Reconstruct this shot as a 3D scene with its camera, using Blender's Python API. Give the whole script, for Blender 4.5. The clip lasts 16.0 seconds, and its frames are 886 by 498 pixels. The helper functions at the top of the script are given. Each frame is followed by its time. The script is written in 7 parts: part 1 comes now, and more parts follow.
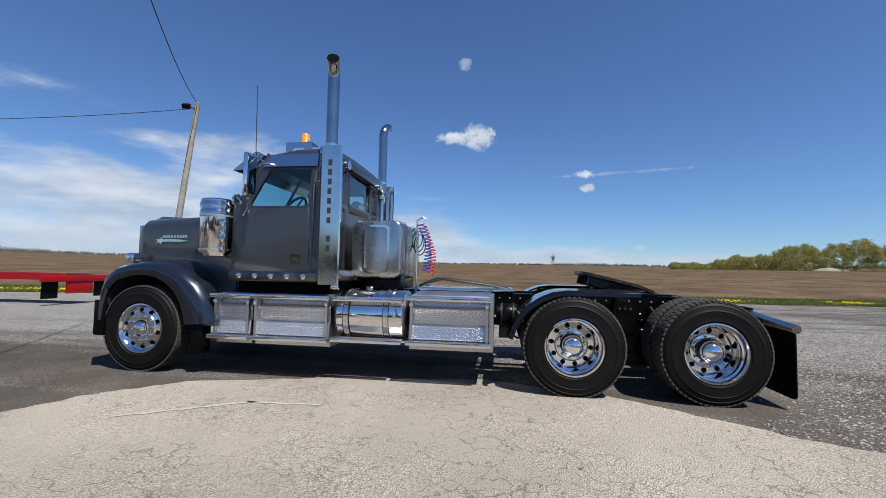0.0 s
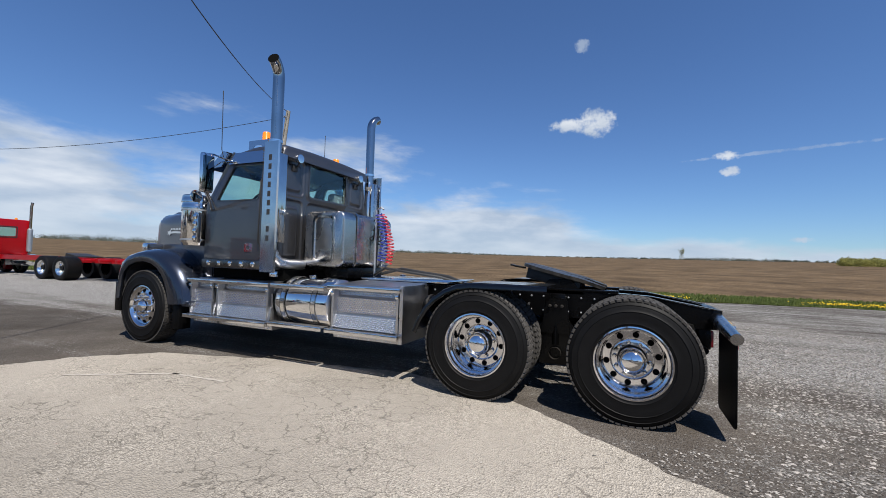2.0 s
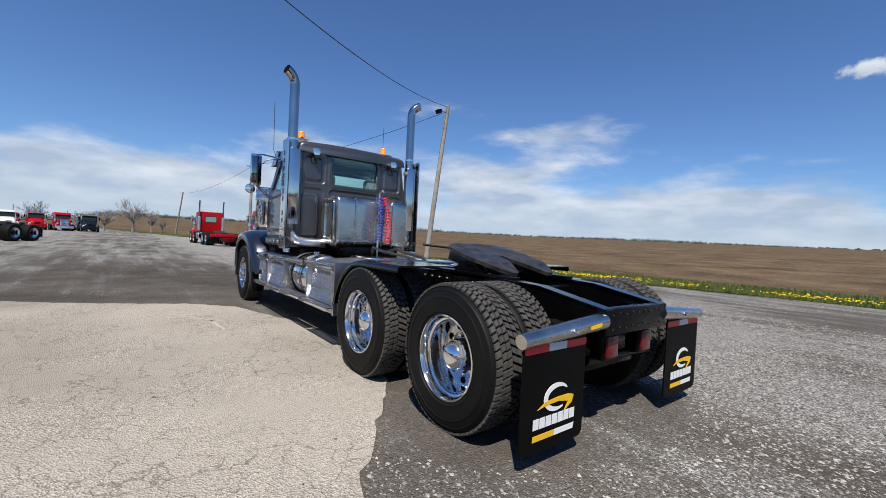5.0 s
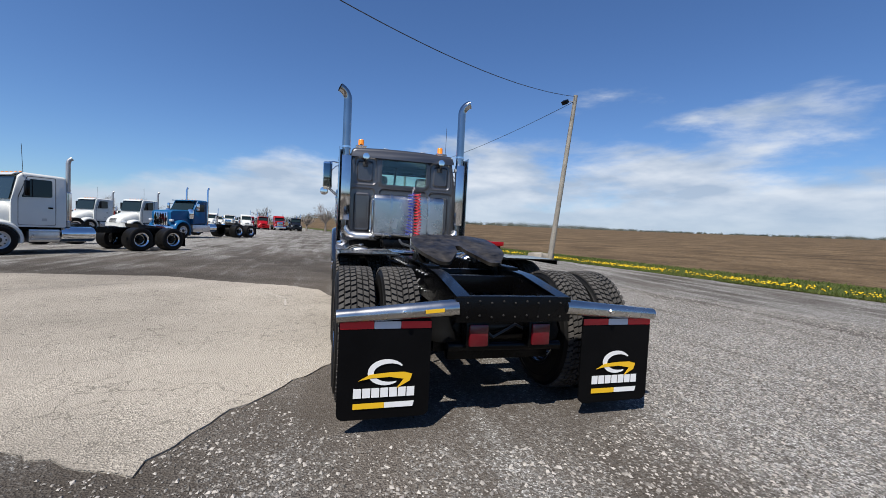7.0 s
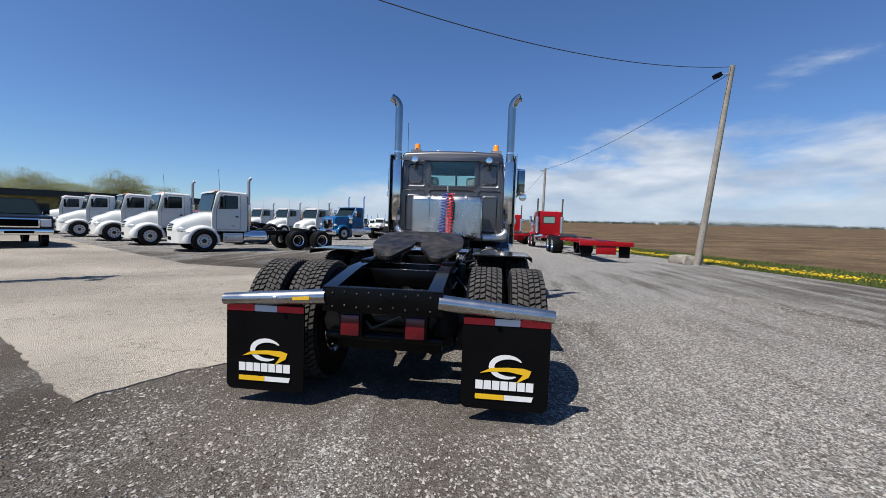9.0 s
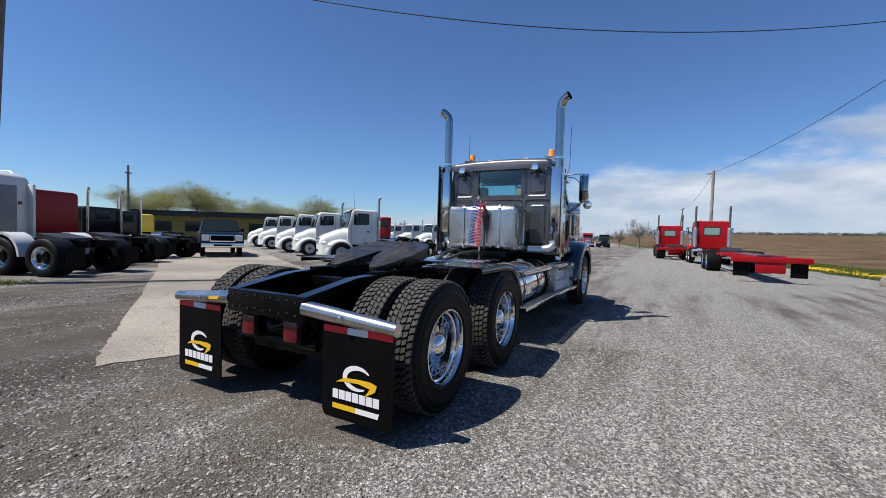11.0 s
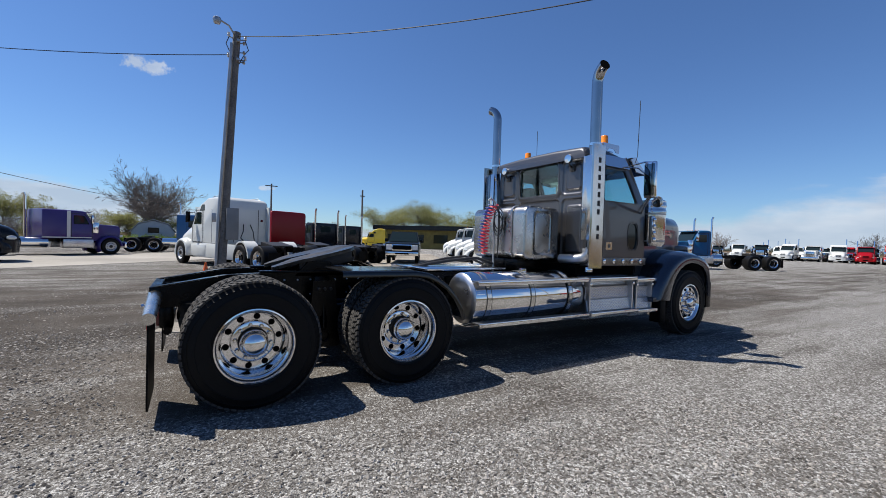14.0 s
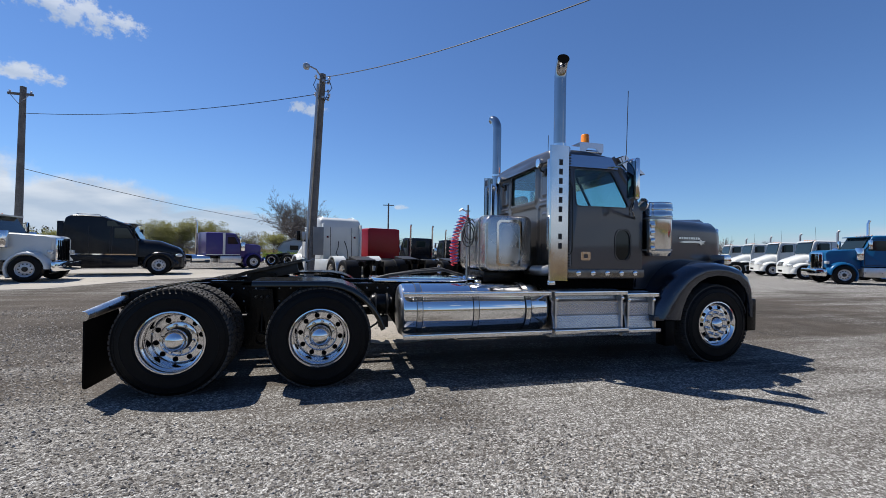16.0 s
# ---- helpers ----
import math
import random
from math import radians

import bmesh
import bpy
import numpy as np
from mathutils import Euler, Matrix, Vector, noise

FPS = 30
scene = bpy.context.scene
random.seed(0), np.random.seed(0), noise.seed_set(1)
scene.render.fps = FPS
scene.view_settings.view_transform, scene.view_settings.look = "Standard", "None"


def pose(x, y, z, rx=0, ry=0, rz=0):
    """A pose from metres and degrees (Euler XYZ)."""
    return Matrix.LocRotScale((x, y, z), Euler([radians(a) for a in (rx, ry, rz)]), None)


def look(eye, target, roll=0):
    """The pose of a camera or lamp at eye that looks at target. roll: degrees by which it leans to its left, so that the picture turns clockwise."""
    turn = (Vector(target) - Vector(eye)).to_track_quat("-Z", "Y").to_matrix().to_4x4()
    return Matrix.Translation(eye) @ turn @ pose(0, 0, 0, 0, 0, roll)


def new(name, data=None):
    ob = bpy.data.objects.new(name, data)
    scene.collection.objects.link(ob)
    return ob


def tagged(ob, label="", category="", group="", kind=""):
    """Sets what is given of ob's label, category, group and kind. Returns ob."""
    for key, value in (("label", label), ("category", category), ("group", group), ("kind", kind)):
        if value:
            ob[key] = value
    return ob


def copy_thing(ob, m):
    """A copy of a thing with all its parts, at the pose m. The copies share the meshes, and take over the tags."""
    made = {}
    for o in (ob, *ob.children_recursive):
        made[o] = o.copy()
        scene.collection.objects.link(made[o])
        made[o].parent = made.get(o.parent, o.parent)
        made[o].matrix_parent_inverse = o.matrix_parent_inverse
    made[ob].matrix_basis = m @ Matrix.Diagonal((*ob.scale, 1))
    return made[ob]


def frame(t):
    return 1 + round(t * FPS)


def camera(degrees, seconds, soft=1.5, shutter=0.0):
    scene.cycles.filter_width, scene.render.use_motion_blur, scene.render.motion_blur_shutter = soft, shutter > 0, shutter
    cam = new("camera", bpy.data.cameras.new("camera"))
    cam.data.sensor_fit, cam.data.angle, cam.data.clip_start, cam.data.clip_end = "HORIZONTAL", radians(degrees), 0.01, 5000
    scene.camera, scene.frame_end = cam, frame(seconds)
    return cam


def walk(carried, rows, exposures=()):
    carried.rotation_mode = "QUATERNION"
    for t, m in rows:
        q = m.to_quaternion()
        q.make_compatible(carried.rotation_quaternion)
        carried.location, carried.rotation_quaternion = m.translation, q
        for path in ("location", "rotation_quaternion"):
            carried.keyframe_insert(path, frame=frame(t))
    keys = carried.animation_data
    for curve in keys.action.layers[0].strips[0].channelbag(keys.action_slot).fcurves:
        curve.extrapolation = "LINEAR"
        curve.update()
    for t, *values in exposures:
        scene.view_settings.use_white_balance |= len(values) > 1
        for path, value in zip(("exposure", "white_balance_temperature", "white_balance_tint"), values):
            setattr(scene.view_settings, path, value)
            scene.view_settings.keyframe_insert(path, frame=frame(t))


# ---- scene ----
cam = camera(94.3, 16.0, 0.75)
PATH = [
    (0, (4.426, -5.736, 1.301), (4.142, -3.759, 1.41), 1.1),
    (0.5, (4.921, -5.57, 1.385), (4.52, -3.613, 1.473), 1.0),
    (1, (5.513, -5.472, 1.358), (4.98, -3.546, 1.442), 1.1),
    (1.5, (5.999, -5.24, 1.313), (5.335, -3.354, 1.388), 1.4),
    (2, (6.483, -4.99, 1.319), (5.681, -3.159, 1.381), 1.8),
    (2.5, (6.989, -4.737, 1.325), (6.045, -2.975, 1.37), 2.1),
    (3, (7.353, -4.411, 1.332), (6.266, -2.733, 1.362), 2.6),
    (3.5, (7.828, -4.156, 1.319), (6.597, -2.581, 1.336), 3.0),
    (4, (8.209, -3.852, 1.311), (6.852, -2.382, 1.312), 3.1),
    (4.5, (8.54, -3.458, 1.339), (7.07, -2.102, 1.316), 3.0),
    (7, (9.999, -1.3, 1.389), (8.075, -0.762, 1.3), 2.8),
    (7.5, (10.208, -0.792, 1.38), (8.241, -0.447, 1.276), 2.8),
    (8, (10.225, -0.298, 1.355), (8.235, -0.139, 1.245), 2.8),
    (8.5, (10.17, 0.204, 1.383), (8.173, 0.175, 1.277), 2.5),
    (9, (10.208, 0.756, 1.414), (8.223, 0.535, 1.302), 2.0),
    (11.5, (9.153, 3.163, 1.427), (7.492, 2.05, 1.368), 2.0),
    (12, (8.798, 3.549, 1.415), (7.246, 2.289, 1.357), 2.6),
    (12.5, (8.402, 3.903, 1.412), (6.969, 2.509, 1.364), 3.2),
    (13, (7.976, 4.264, 1.433), (6.674, 2.746, 1.389), 3.3),
    (13.5, (7.494, 4.497, 1.446), (6.321, 2.877, 1.404), 2.7),
    (14, (7.027, 4.825, 1.423), (5.984, 3.119, 1.385), 1.7),
    (14.5, (6.563, 5.079, 1.407), (5.653, 3.298, 1.377), 1.0),
    (15, (6.064, 5.307, 1.432), (5.284, 3.465, 1.419), 0.9),
    (15.5, (5.541, 5.591, 1.441), (4.905, 3.695, 1.447), 0.9),
    (16, (4.991, 5.715, 1.45), (4.508, 3.774, 1.464), 0.9),
]
walk(cam, [(t, look(eye, target, roll)) for t, eye, target, roll in PATH])

# ---- world, sun, exposure ----
SUN_DIR = Vector((0.465, -0.425, 1.0)).normalized()
world = bpy.data.worlds.new("sky")
scene.world = world
world.use_nodes = True


def build_world():
    nt = world.node_tree
    nt.nodes.clear()
    N, L = nt.nodes, nt.links
    out = N.new("ShaderNodeOutputWorld")
    bg = N.new("ShaderNodeBackground")
    sky = N.new("ShaderNodeTexSky")
    sky.sky_type = "NISHITA"
    sky.sun_disc = False
    sky.sun_elevation = math.asin(SUN_DIR.z)
    sky.sun_rotation = math.atan2(SUN_DIR.x, SUN_DIR.y)
    sky.air_density, sky.dust_density, sky.ozone_density = 1.0, 0.04, 2.5
    tc = N.new("ShaderNodeTexCoord")
    sep = N.new("ShaderNodeSeparateXYZ")
    L.new(tc.outputs["Generated"], sep.inputs[0])

    def val(op, a, b=None, c=None):
        m = N.new("ShaderNodeMath")
        m.operation = op
        for i, v in enumerate((a, b, c)):
            if v is None:
                continue
            if isinstance(v, (int, float)):
                m.inputs[i].default_value = v
            else:
                L.new(v, m.inputs[i])
        return m.outputs[0]

    def dot(axis, src=None):
        vm = N.new("ShaderNodeVectorMath")
        vm.operation = "DOT_PRODUCT"
        L.new(src or tc.outputs["Generated"], vm.inputs[0])
        vm.inputs[1].default_value = axis
        return vm.outputs["Value"]

    # low cumulus bank, deepest to the west, flattened by distance
    comb = N.new("ShaderNodeMapping")
    comb.inputs["Scale"].default_value = (1.0, 1.0, 3.4)
    L.new(tc.outputs["Generated"], comb.inputs["Vector"])
    no = N.new("ShaderNodeTexNoise")
    no.inputs["Scale"].default_value = 2.6
    no.inputs["Detail"].default_value = 9
    no.inputs["Roughness"].default_value = 0.56
    no.inputs["Distortion"].default_value = 0.2
    L.new(comb.outputs[0], no.inputs["Vector"])
    w1 = val("MAXIMUM", dot((-0.80, 0.60, 0)), 0.0)
    w2 = val("POWER", val("MAXIMUM", dot((0.62, -0.78, 0)), 0.0), 5.0)
    top = val("ADD", val("MULTIPLY_ADD", val("POWER", w1, 1.9), 0.225, 0.030), val("MULTIPLY", w2, 0.07))
    rise = val("DIVIDE", sep.outputs[2], top)
    # threshold climbs with height, so the bank breaks up towards its top
    thr = val("MULTIPLY_ADD", rise, 0.37, 0.115)
    cover = N.new("ShaderNodeMapRange")
    cover.interpolation_type = "SMOOTHSTEP"
    L.new(val("SUBTRACT", no.outputs[0], thr), cover.inputs["Value"])
    cover.inputs["From Min"].default_value = 0.0
    cover.inputs["From Max"].default_value = 0.20
    cover.inputs["To Max"].default_value = 0.9
    fac = cover.outputs[0]

    # single fair-weather puffs: direction, half-size, strength
    det = N.new("ShaderNodeTexNoise")
    det.inputs["Scale"].default_value = 42.0
    det.inputs["Detail"].default_value = 8
    det.inputs["Roughness"].default_value = 0.66
    L.new(tc.outputs["Generated"], det.inputs["Vector"])
    for d, wide, high, gain, rough in PUFFS:
        u = Vector(d).normalized()
        side = Vector((u.y, -u.x, 0)).normalized()
        up = side.cross(u)
        dots = []
        for axis, size in ((side, wide), (up, high)):
            vm = N.new("ShaderNodeVectorMath")
            vm.operation = "DOT_PRODUCT"
            L.new(tc.outputs["Generated"], vm.inputs[0])
            vm.inputs[1].default_value = axis
            q = val("DIVIDE", vm.outputs["Value"], size)
            dots.append(val("MULTIPLY", q, q))
        vm = N.new("ShaderNodeVectorMath")
        vm.operation = "DOT_PRODUCT"
        L.new(tc.outputs["Generated"], vm.inputs[0])
        vm.inputs[1].default_value = u
        front = val("GREATER_THAN", vm.outputs["Value"], 0.5)
        r = val("ADD", dots[0], dots[1])
        e = val("SUBTRACT", val("MULTIPLY_ADD", det.outputs[0], rough, 0.75 - 0.5 * rough), r)
        mr = N.new("ShaderNodeMapRange")
        mr.interpolation_type = "SMOOTHSTEP"
        L.new(e, mr.inputs["Value"])
        mr.inputs["From Min"].default_value = 0.0
        mr.inputs["From Max"].default_value = 0.45 if rough < 1 else 0.75
        mr.inputs["To Max"].default_value = gain
        fac = val("MAXIMUM", fac, val("MULTIPLY", mr.outputs[0], front))
    # cloud tone: white with grey undersides
    tone = N.new("ShaderNodeTexNoise")
    tone.inputs["Scale"].default_value = 7.0
    tone.inputs["Detail"].default_value = 5
    L.new(comb.outputs[0], tone.inputs["Vector"])
    ramp = N.new("ShaderNodeValToRGB")
    ramp.color_ramp.elements[0].position, ramp.color_ramp.elements[0].color = 0.38, (5.0, 6.0, 7.5, 1)
    ramp.color_ramp.elements[1].position, ramp.color_ramp.elements[1].color = 0.66, (8.9, 9.4, 10.1, 1)
    L.new(tone.outputs[0], ramp.inputs[0])
    # the foot of the bank lies in blue-grey haze
    haze = N.new("ShaderNodeMapRange")
    haze.interpolation_type = "SMOOTHSTEP"
    L.new(sep.outputs[2], haze.inputs["Value"])
    haze.inputs["From Min"].default_value, haze.inputs["From Max"].default_value = 0.02, 0.13
    haze.inputs["To Min"].default_value, haze.inputs["To Max"].default_value = 0.62, 0.0
    cloud = N.new("ShaderNodeMix")
    cloud.data_type = "RGBA"
    L.new(haze.outputs[0], cloud.inputs["Factor"])
    L.new(ramp.outputs[0], cloud.inputs["A"])
    cloud.inputs["B"].default_value = (5.4, 6.6, 8.3, 1)
    mix = N.new("ShaderNodeMix")
    mix.data_type = "RGBA"
    L.new(fac, mix.inputs["Factor"])
    tint = N.new("ShaderNodeMix")
    tint.data_type, tint.blend_type = "RGBA", "MULTIPLY"
    tint.inputs["Factor"].default_value = 1.0
    L.new(sky.outputs[0], tint.inputs["A"])
    tint.inputs["B"].default_value = SKY_TINT
    L.new(tint.outputs["Result"], mix.inputs["A"])
    L.new(cloud.outputs["Result"], mix.inputs["B"])
    L.new(mix.outputs["Result"], bg.inputs[0])
    bg.inputs[1].default_value = SKY_STRENGTH
    L.new(bg.outputs[0], out.inputs[0])


SKY_STRENGTH = 0.062
SKY_TINT = (0.74, 0.985, 1.34, 1)
PUFFS = [
    ((-0.055, 0.948, 0.314), 0.048, 0.040, 1.0, 2.2),
    ((-0.115, 0.94, 0.312), 0.058, 0.020, 0.95, 2.2),
    ((-0.084, 0.885, 0.458), 0.018, 0.018, 0.65, 2.6),
    ((0.185, 0.955, 0.225), 0.030, 0.012, 0.9, 2.6),
    ((0.26, 0.94, 0.225), 0.17, 0.005, 0.32, 2.6),
    ((0.192, 0.962, 0.196), 0.024, 0.012, 0.85, 2.6),
    ((0.63, 0.74, 0.055), 0.03, 0.010, 0.8, 2.6),
    ((0.30, 0.95, 0.06), 0.028, 0.008, 0.8, 2.6),
    ((0.075, -0.948, 0.31), 0.046, 0.018, 0.75, 3.4),
    ((-0.14, -0.98, 0.105), 0.022, 0.009, 0.8, 2.6),
    ((0.435, -0.81, 0.39), 0.10, 0.035, 0.75, 3.8),
    ((0.515, -0.81, 0.285), 0.07, 0.020, 0.85, 3.2),
    ((0.66, -0.75, 0.06), 0.26, 0.165, 0.95, 0.6),
    ((0.45, -0.89, 0.055), 0.20, 0.095, 0.95, 0.6),
    ((0.25, -0.96, 0.050), 0.17, 0.046, 0.9, 0.7),
]
build_world()
sun = new("sun", bpy.data.lights.new("sun", "SUN"))
sun.data.energy, sun.data.angle, sun.data.color = 5.0, radians(0.55), (1.0, 0.955, 0.88)
sun.matrix_world = look(SUN_DIR * 60, (0, 0, 0))
scene.view_settings.exposure = 0.5


# ---- materials ----
def mat(name, color, rough=0.5, metal=0.0, coat=0.0, grain=0.0, grain_scale=40.0, stain=0.0, stain_scale=1.5, bump=0.0, bump_scale=60.0, rough_var=0.0, trans=0.0, alpha=1.0, pieces=0.0, spec=0.5):
    m = bpy.data.materials.new(name)
    m.use_nodes = True
    nt = m.node_tree
    N, L = nt.nodes, nt.links
    b = N["Principled BSDF"]
    b.inputs["Base Color"].default_value = (*color, 1)
    b.inputs["Roughness"].default_value = rough
    b.inputs["Metallic"].default_value = metal
    b.inputs["Coat Weight"].default_value = coat
    b.inputs["Coat Roughness"].default_value = 0.04
    b.inputs["Transmission Weight"].default_value = trans
    b.inputs["Alpha"].default_value = alpha
    b.inputs["Specular IOR Level"].default_value = spec
    tc = N.new("ShaderNodeTexCoord")

    def noise_node(scale, detail=5):
        n = N.new("ShaderNodeTexNoise")
        n.inputs["Scale"].default_value = scale
        n.inputs["Detail"].default_value = detail
        L.new(tc.outputs["Object"], n.inputs["Vector"])
        return n.outputs[0]

    def rng(src, a, b2, lo, hi):
        r = N.new("ShaderNodeMapRange")
        L.new(src, r.inputs["Value"])
        r.inputs["From Min"].default_value, r.inputs["From Max"].default_value = a, b2
        r.inputs["To Min"].default_value, r.inputs["To Max"].default_value = lo, hi
        return r.outputs[0]

    factor = None
    for amount, scale in ((grain, grain_scale), (stain, stain_scale)):
        if amount:
            v = rng(noise_node(scale), 0.3, 0.7, 1 - amount, 1 + amount * 0.7)
            if factor is None:
                factor = v
            else:
                mm = N.new("ShaderNodeMath")
                mm.operation = "MULTIPLY"
                L.new(factor, mm.inputs[0])
                L.new(v, mm.inputs[1])
                factor = mm.outputs[0]
    if pieces:
        oi = N.new("ShaderNodeObjectInfo")
        v = rng(oi.outputs["Random"], 0, 1, 1 - pieces, 1 + pieces)
        if factor is None:
            factor = v
        else:
            mm = N.new("ShaderNodeMath")
            mm.operation = "MULTIPLY"
            L.new(factor, mm.inputs[0])
            L.new(v, mm.inputs[1])
            factor = mm.outputs[0]
    if factor is not None:
        sc = N.new("ShaderNodeVectorMath")
        sc.operation = "SCALE"
        sc.inputs[0].default_value = color
        L.new(factor, sc.inputs["Scale"])
        L.new(sc.outputs[0], b.inputs["Base Color"])
    if rough_var:
        L.new(rng(noise_node(3.0), 0.3, 0.7, max(0.02, rough - rough_var), rough + rough_var), b.inputs["Roughness"])
    height = None
    if bump:
        height = noise_node(bump_scale, 6)
    if height is not None:
        bn = N.new("ShaderNodeBump")
        bn.inputs["Strength"].default_value = bump
        bn.inputs["Distance"].default_value = 0.01
        L.new(height, bn.inputs["Height"])
        L.new(bn.outputs[0], b.inputs["Normal"])
    return m


PAINT = mat("charcoal_metallic_paint", (0.082, 0.082, 0.088), 0.40, 0.8, coat=0.8, grain=0.08, grain_scale=400, stain=0.06, stain_scale=2.0)
FENDER = mat("slate_metallic_paint", (0.024, 0.030, 0.046), 0.25, 0.7, coat=0.9, grain=0.08, grain_scale=400, stain=0.08)
TRIMBLUE = mat("polished_trim_steel", (0.46, 0.48, 0.53), 0.16, 1.0, coat=0.8)
CHROME = mat("chrome", (0.78, 0.78, 0.78), 0.06, 1.0, rough_var=0.03)
ALU = mat("polished_aluminium", (0.72, 0.72, 0.73), 0.10, 1.0, stain=0.08, stain_scale=4, rough_var=0.05)
ALU_DULL = mat("brushed_aluminium", (0.56, 0.56, 0.57), 0.33, 1.0, stain=0.12, stain_scale=5, rough_var=0.08)
PIPE = mat("dark_polished_pipe", (0.40, 0.40, 0.405), 0.08, 1.0, stain=0.12, stain_scale=3, rough_var=0.04)
STAINLESS = mat("stainless_steel", (0.66, 0.65, 0.635), 0.10, 1.0, stain=0.14, stain_scale=3, rough_var=0.06)
BAR = mat("raised_plate_bar", (0.82, 0.82, 0.83), 0.2, 1.0)
SHEET = mat("plate_sheet", (0.44, 0.44, 0.45), 0.36, 1.0, stain=0.15, stain_scale=6, rough_var=0.06)
BLACK = mat("black_chassis_paint", (0.002, 0.002, 0.0022), 0.25, 0.0, coat=0.0, spec=0.16, stain=0.2, bump=0.15, bump_scale=90, rough_var=0.1)
GLOSSBLACK = mat("glossy_black_fender", (0.003, 0.003, 0.0035), 0.13, 0.0, spec=0.55, stain=0.2, rough_var=0.05)
FENDERTOP = mat("dusty_fender_top", (0.022, 0.022, 0.022), 0.14, 0.1, stain=0.5, stain_scale=5, rough_var=0.06)
WORNPLATE = mat("worn_greasy_plate", (0.050, 0.043, 0.035), 0.38, 0.55, stain=0.85, stain_scale=11, rough_var=0.18, bump=0.2, bump_scale=40)
GREASE = mat("dark_greasy_steel", (0.026, 0.023, 0.02), 0.48, 0.25, stain=0.35, stain_scale=5, bump=0.2, bump_scale=60)
RUBBER = mat("tyre_rubber", (0.0055, 0.0053, 0.0053), 0.55, 0.0, spec=0.15, stain=0.3, stain_scale=5, grain=0.15, grain_scale=120, bump=0.12, bump_scale=150)
TREAD = mat("tyre_tread", (0.045, 0.041, 0.037), 0.88, 0.0, stain=0.35, stain_scale=9, bump=0.2, bump_scale=110)
FLAP = mat("mud_flap_rubber", (0.0025, 0.0025, 0.0028), 0.5, 0.0, spec=0.08, stain=0.25, stain_scale=4, bump=0.1)
# pipe soot, and a near-black that paints shade in holes, grilles and gaps
SOOT_SHADE = mat("soot_and_shade_black", (0.003, 0.003, 0.003), 0.9, spec=0.05)
BRUSHED = mat("brushed_tank_metal", (0.55, 0.535, 0.51), 0.25, 1.0, stain=0.18, stain_scale=3, rough_var=0.08)
DIRTYALU = mat("road_dusty_fender_metal", (0.17, 0.16, 0.15), 0.3, 1.0, stain=0.5, stain_scale=4, rough_var=0.1)
DARK = mat("dark_interior", (0.02, 0.02, 0.022), 0.7)
GREYIN = mat("grey_upholstery", (0.10, 0.10, 0.105), 0.8, grain=0.1)
GLASS = mat("window_glass", (0.58, 0.80, 0.78), 0.02, 0.0, trans=1.0)
REDLENS = mat("red_lens", (0.10, 0.004, 0.008), 0.2, 0.0, coat=0.2)
AMBER = mat("amber_lens", (0.85, 0.24, 0.01), 0.25, 0.0, coat=0.4)
REDREF = mat("red_reflector_tape", (0.60, 0.015, 0.02), 0.35)
WHITEREF = mat("white_reflector_tape", (0.60, 0.61, 0.63), 0.35)
YELLOW = mat("yellow_print", (0.68, 0.40, 0.012), 0.45)
WHITEPRINT = mat("white_print", (0.66, 0.66, 0.66), 0.45)
REDHOSE = mat("red_coiled_hose", (0.55, 0.02, 0.03), 0.3, coat=0.3)
BLUEHOSE = mat("blue_coiled_hose", (0.025, 0.04, 0.26), 0.3, coat=0.3)
HOSE = mat("black_hose", (0.02, 0.02, 0.02), 0.5)
WHITETRUCK = mat("white_truck_paint", (0.58, 0.59, 0.565), 0.3, coat=0.4, stain=0.05)
REDTRUCK = mat("red_truck_paint", (0.27, 0.003, 0.006), 0.28, coat=0.0, spec=0.3, stain=0.06)
BLUETRUCK = mat("blue_truck_paint", (0.006, 0.075, 0.19), 0.28, coat=0.0, spec=0.3, stain=0.06)
PURPLETRUCK = mat("purple_truck_paint", (0.035, 0.016, 0.13), 0.3, coat=0.15, stain=0.06)
BLACKTRUCK = mat("black_truck_paint", (0.006, 0.007, 0.010), 0.25, coat=0.0, spec=0.3, stain=0.1)
NAVYTRUCK = mat("navy_truck_paint", (0.02, 0.085, 0.21), 0.28, coat=0.15, stain=0.06)
PICKUP = mat("dark_pickup_paint", (0.006, 0.009, 0.013), 0.25, coat=0.0, spec=0.35)
YELLOWTRUCK = mat("yellow_truck_paint", (0.75, 0.5, 0.01), 0.3, coat=0.5)
LAMPGLASS = mat("clear_lamp_glass", (0.55, 0.57, 0.58), 0.12, 0.3, coat=0.6)
# dark teal stands in for the ground and truck reflected in the glass
MIRRORGLASS = mat("dark_reflection_glass", (0.20, 0.25, 0.26), 0.03, 1.0)
REARGLASS = mat("green_tinted_glass", (0.16, 0.27, 0.24), 0.08, spec=0.5)
FARGLASS = mat("dark_window_glass", (0.012, 0.02, 0.02), 0.06, spec=0.4)
WOOD = mat("weathered_pole_wood", (0.25, 0.23, 0.195), 0.85, grain=0.3, grain_scale=18, stain=0.25, stain_scale=2, bump=0.5, bump_scale=30)
WOODDARK = mat("treated_pole_wood", (0.16, 0.148, 0.135), 0.85, grain=0.3, grain_scale=18, stain=0.3, stain_scale=2, bump=0.5, bump_scale=30)
SHEDWALL = mat("faded_yellow_siding", (0.15, 0.12, 0.025), 0.7, stain=0.3)
CONC_BLOCK = mat("old_concrete", (0.25, 0.225, 0.19), 0.9, grain=0.15, stain=0.25, bump=0.4)
WIRE = mat("overhead_wire", (0.02, 0.02, 0.02), 0.6)
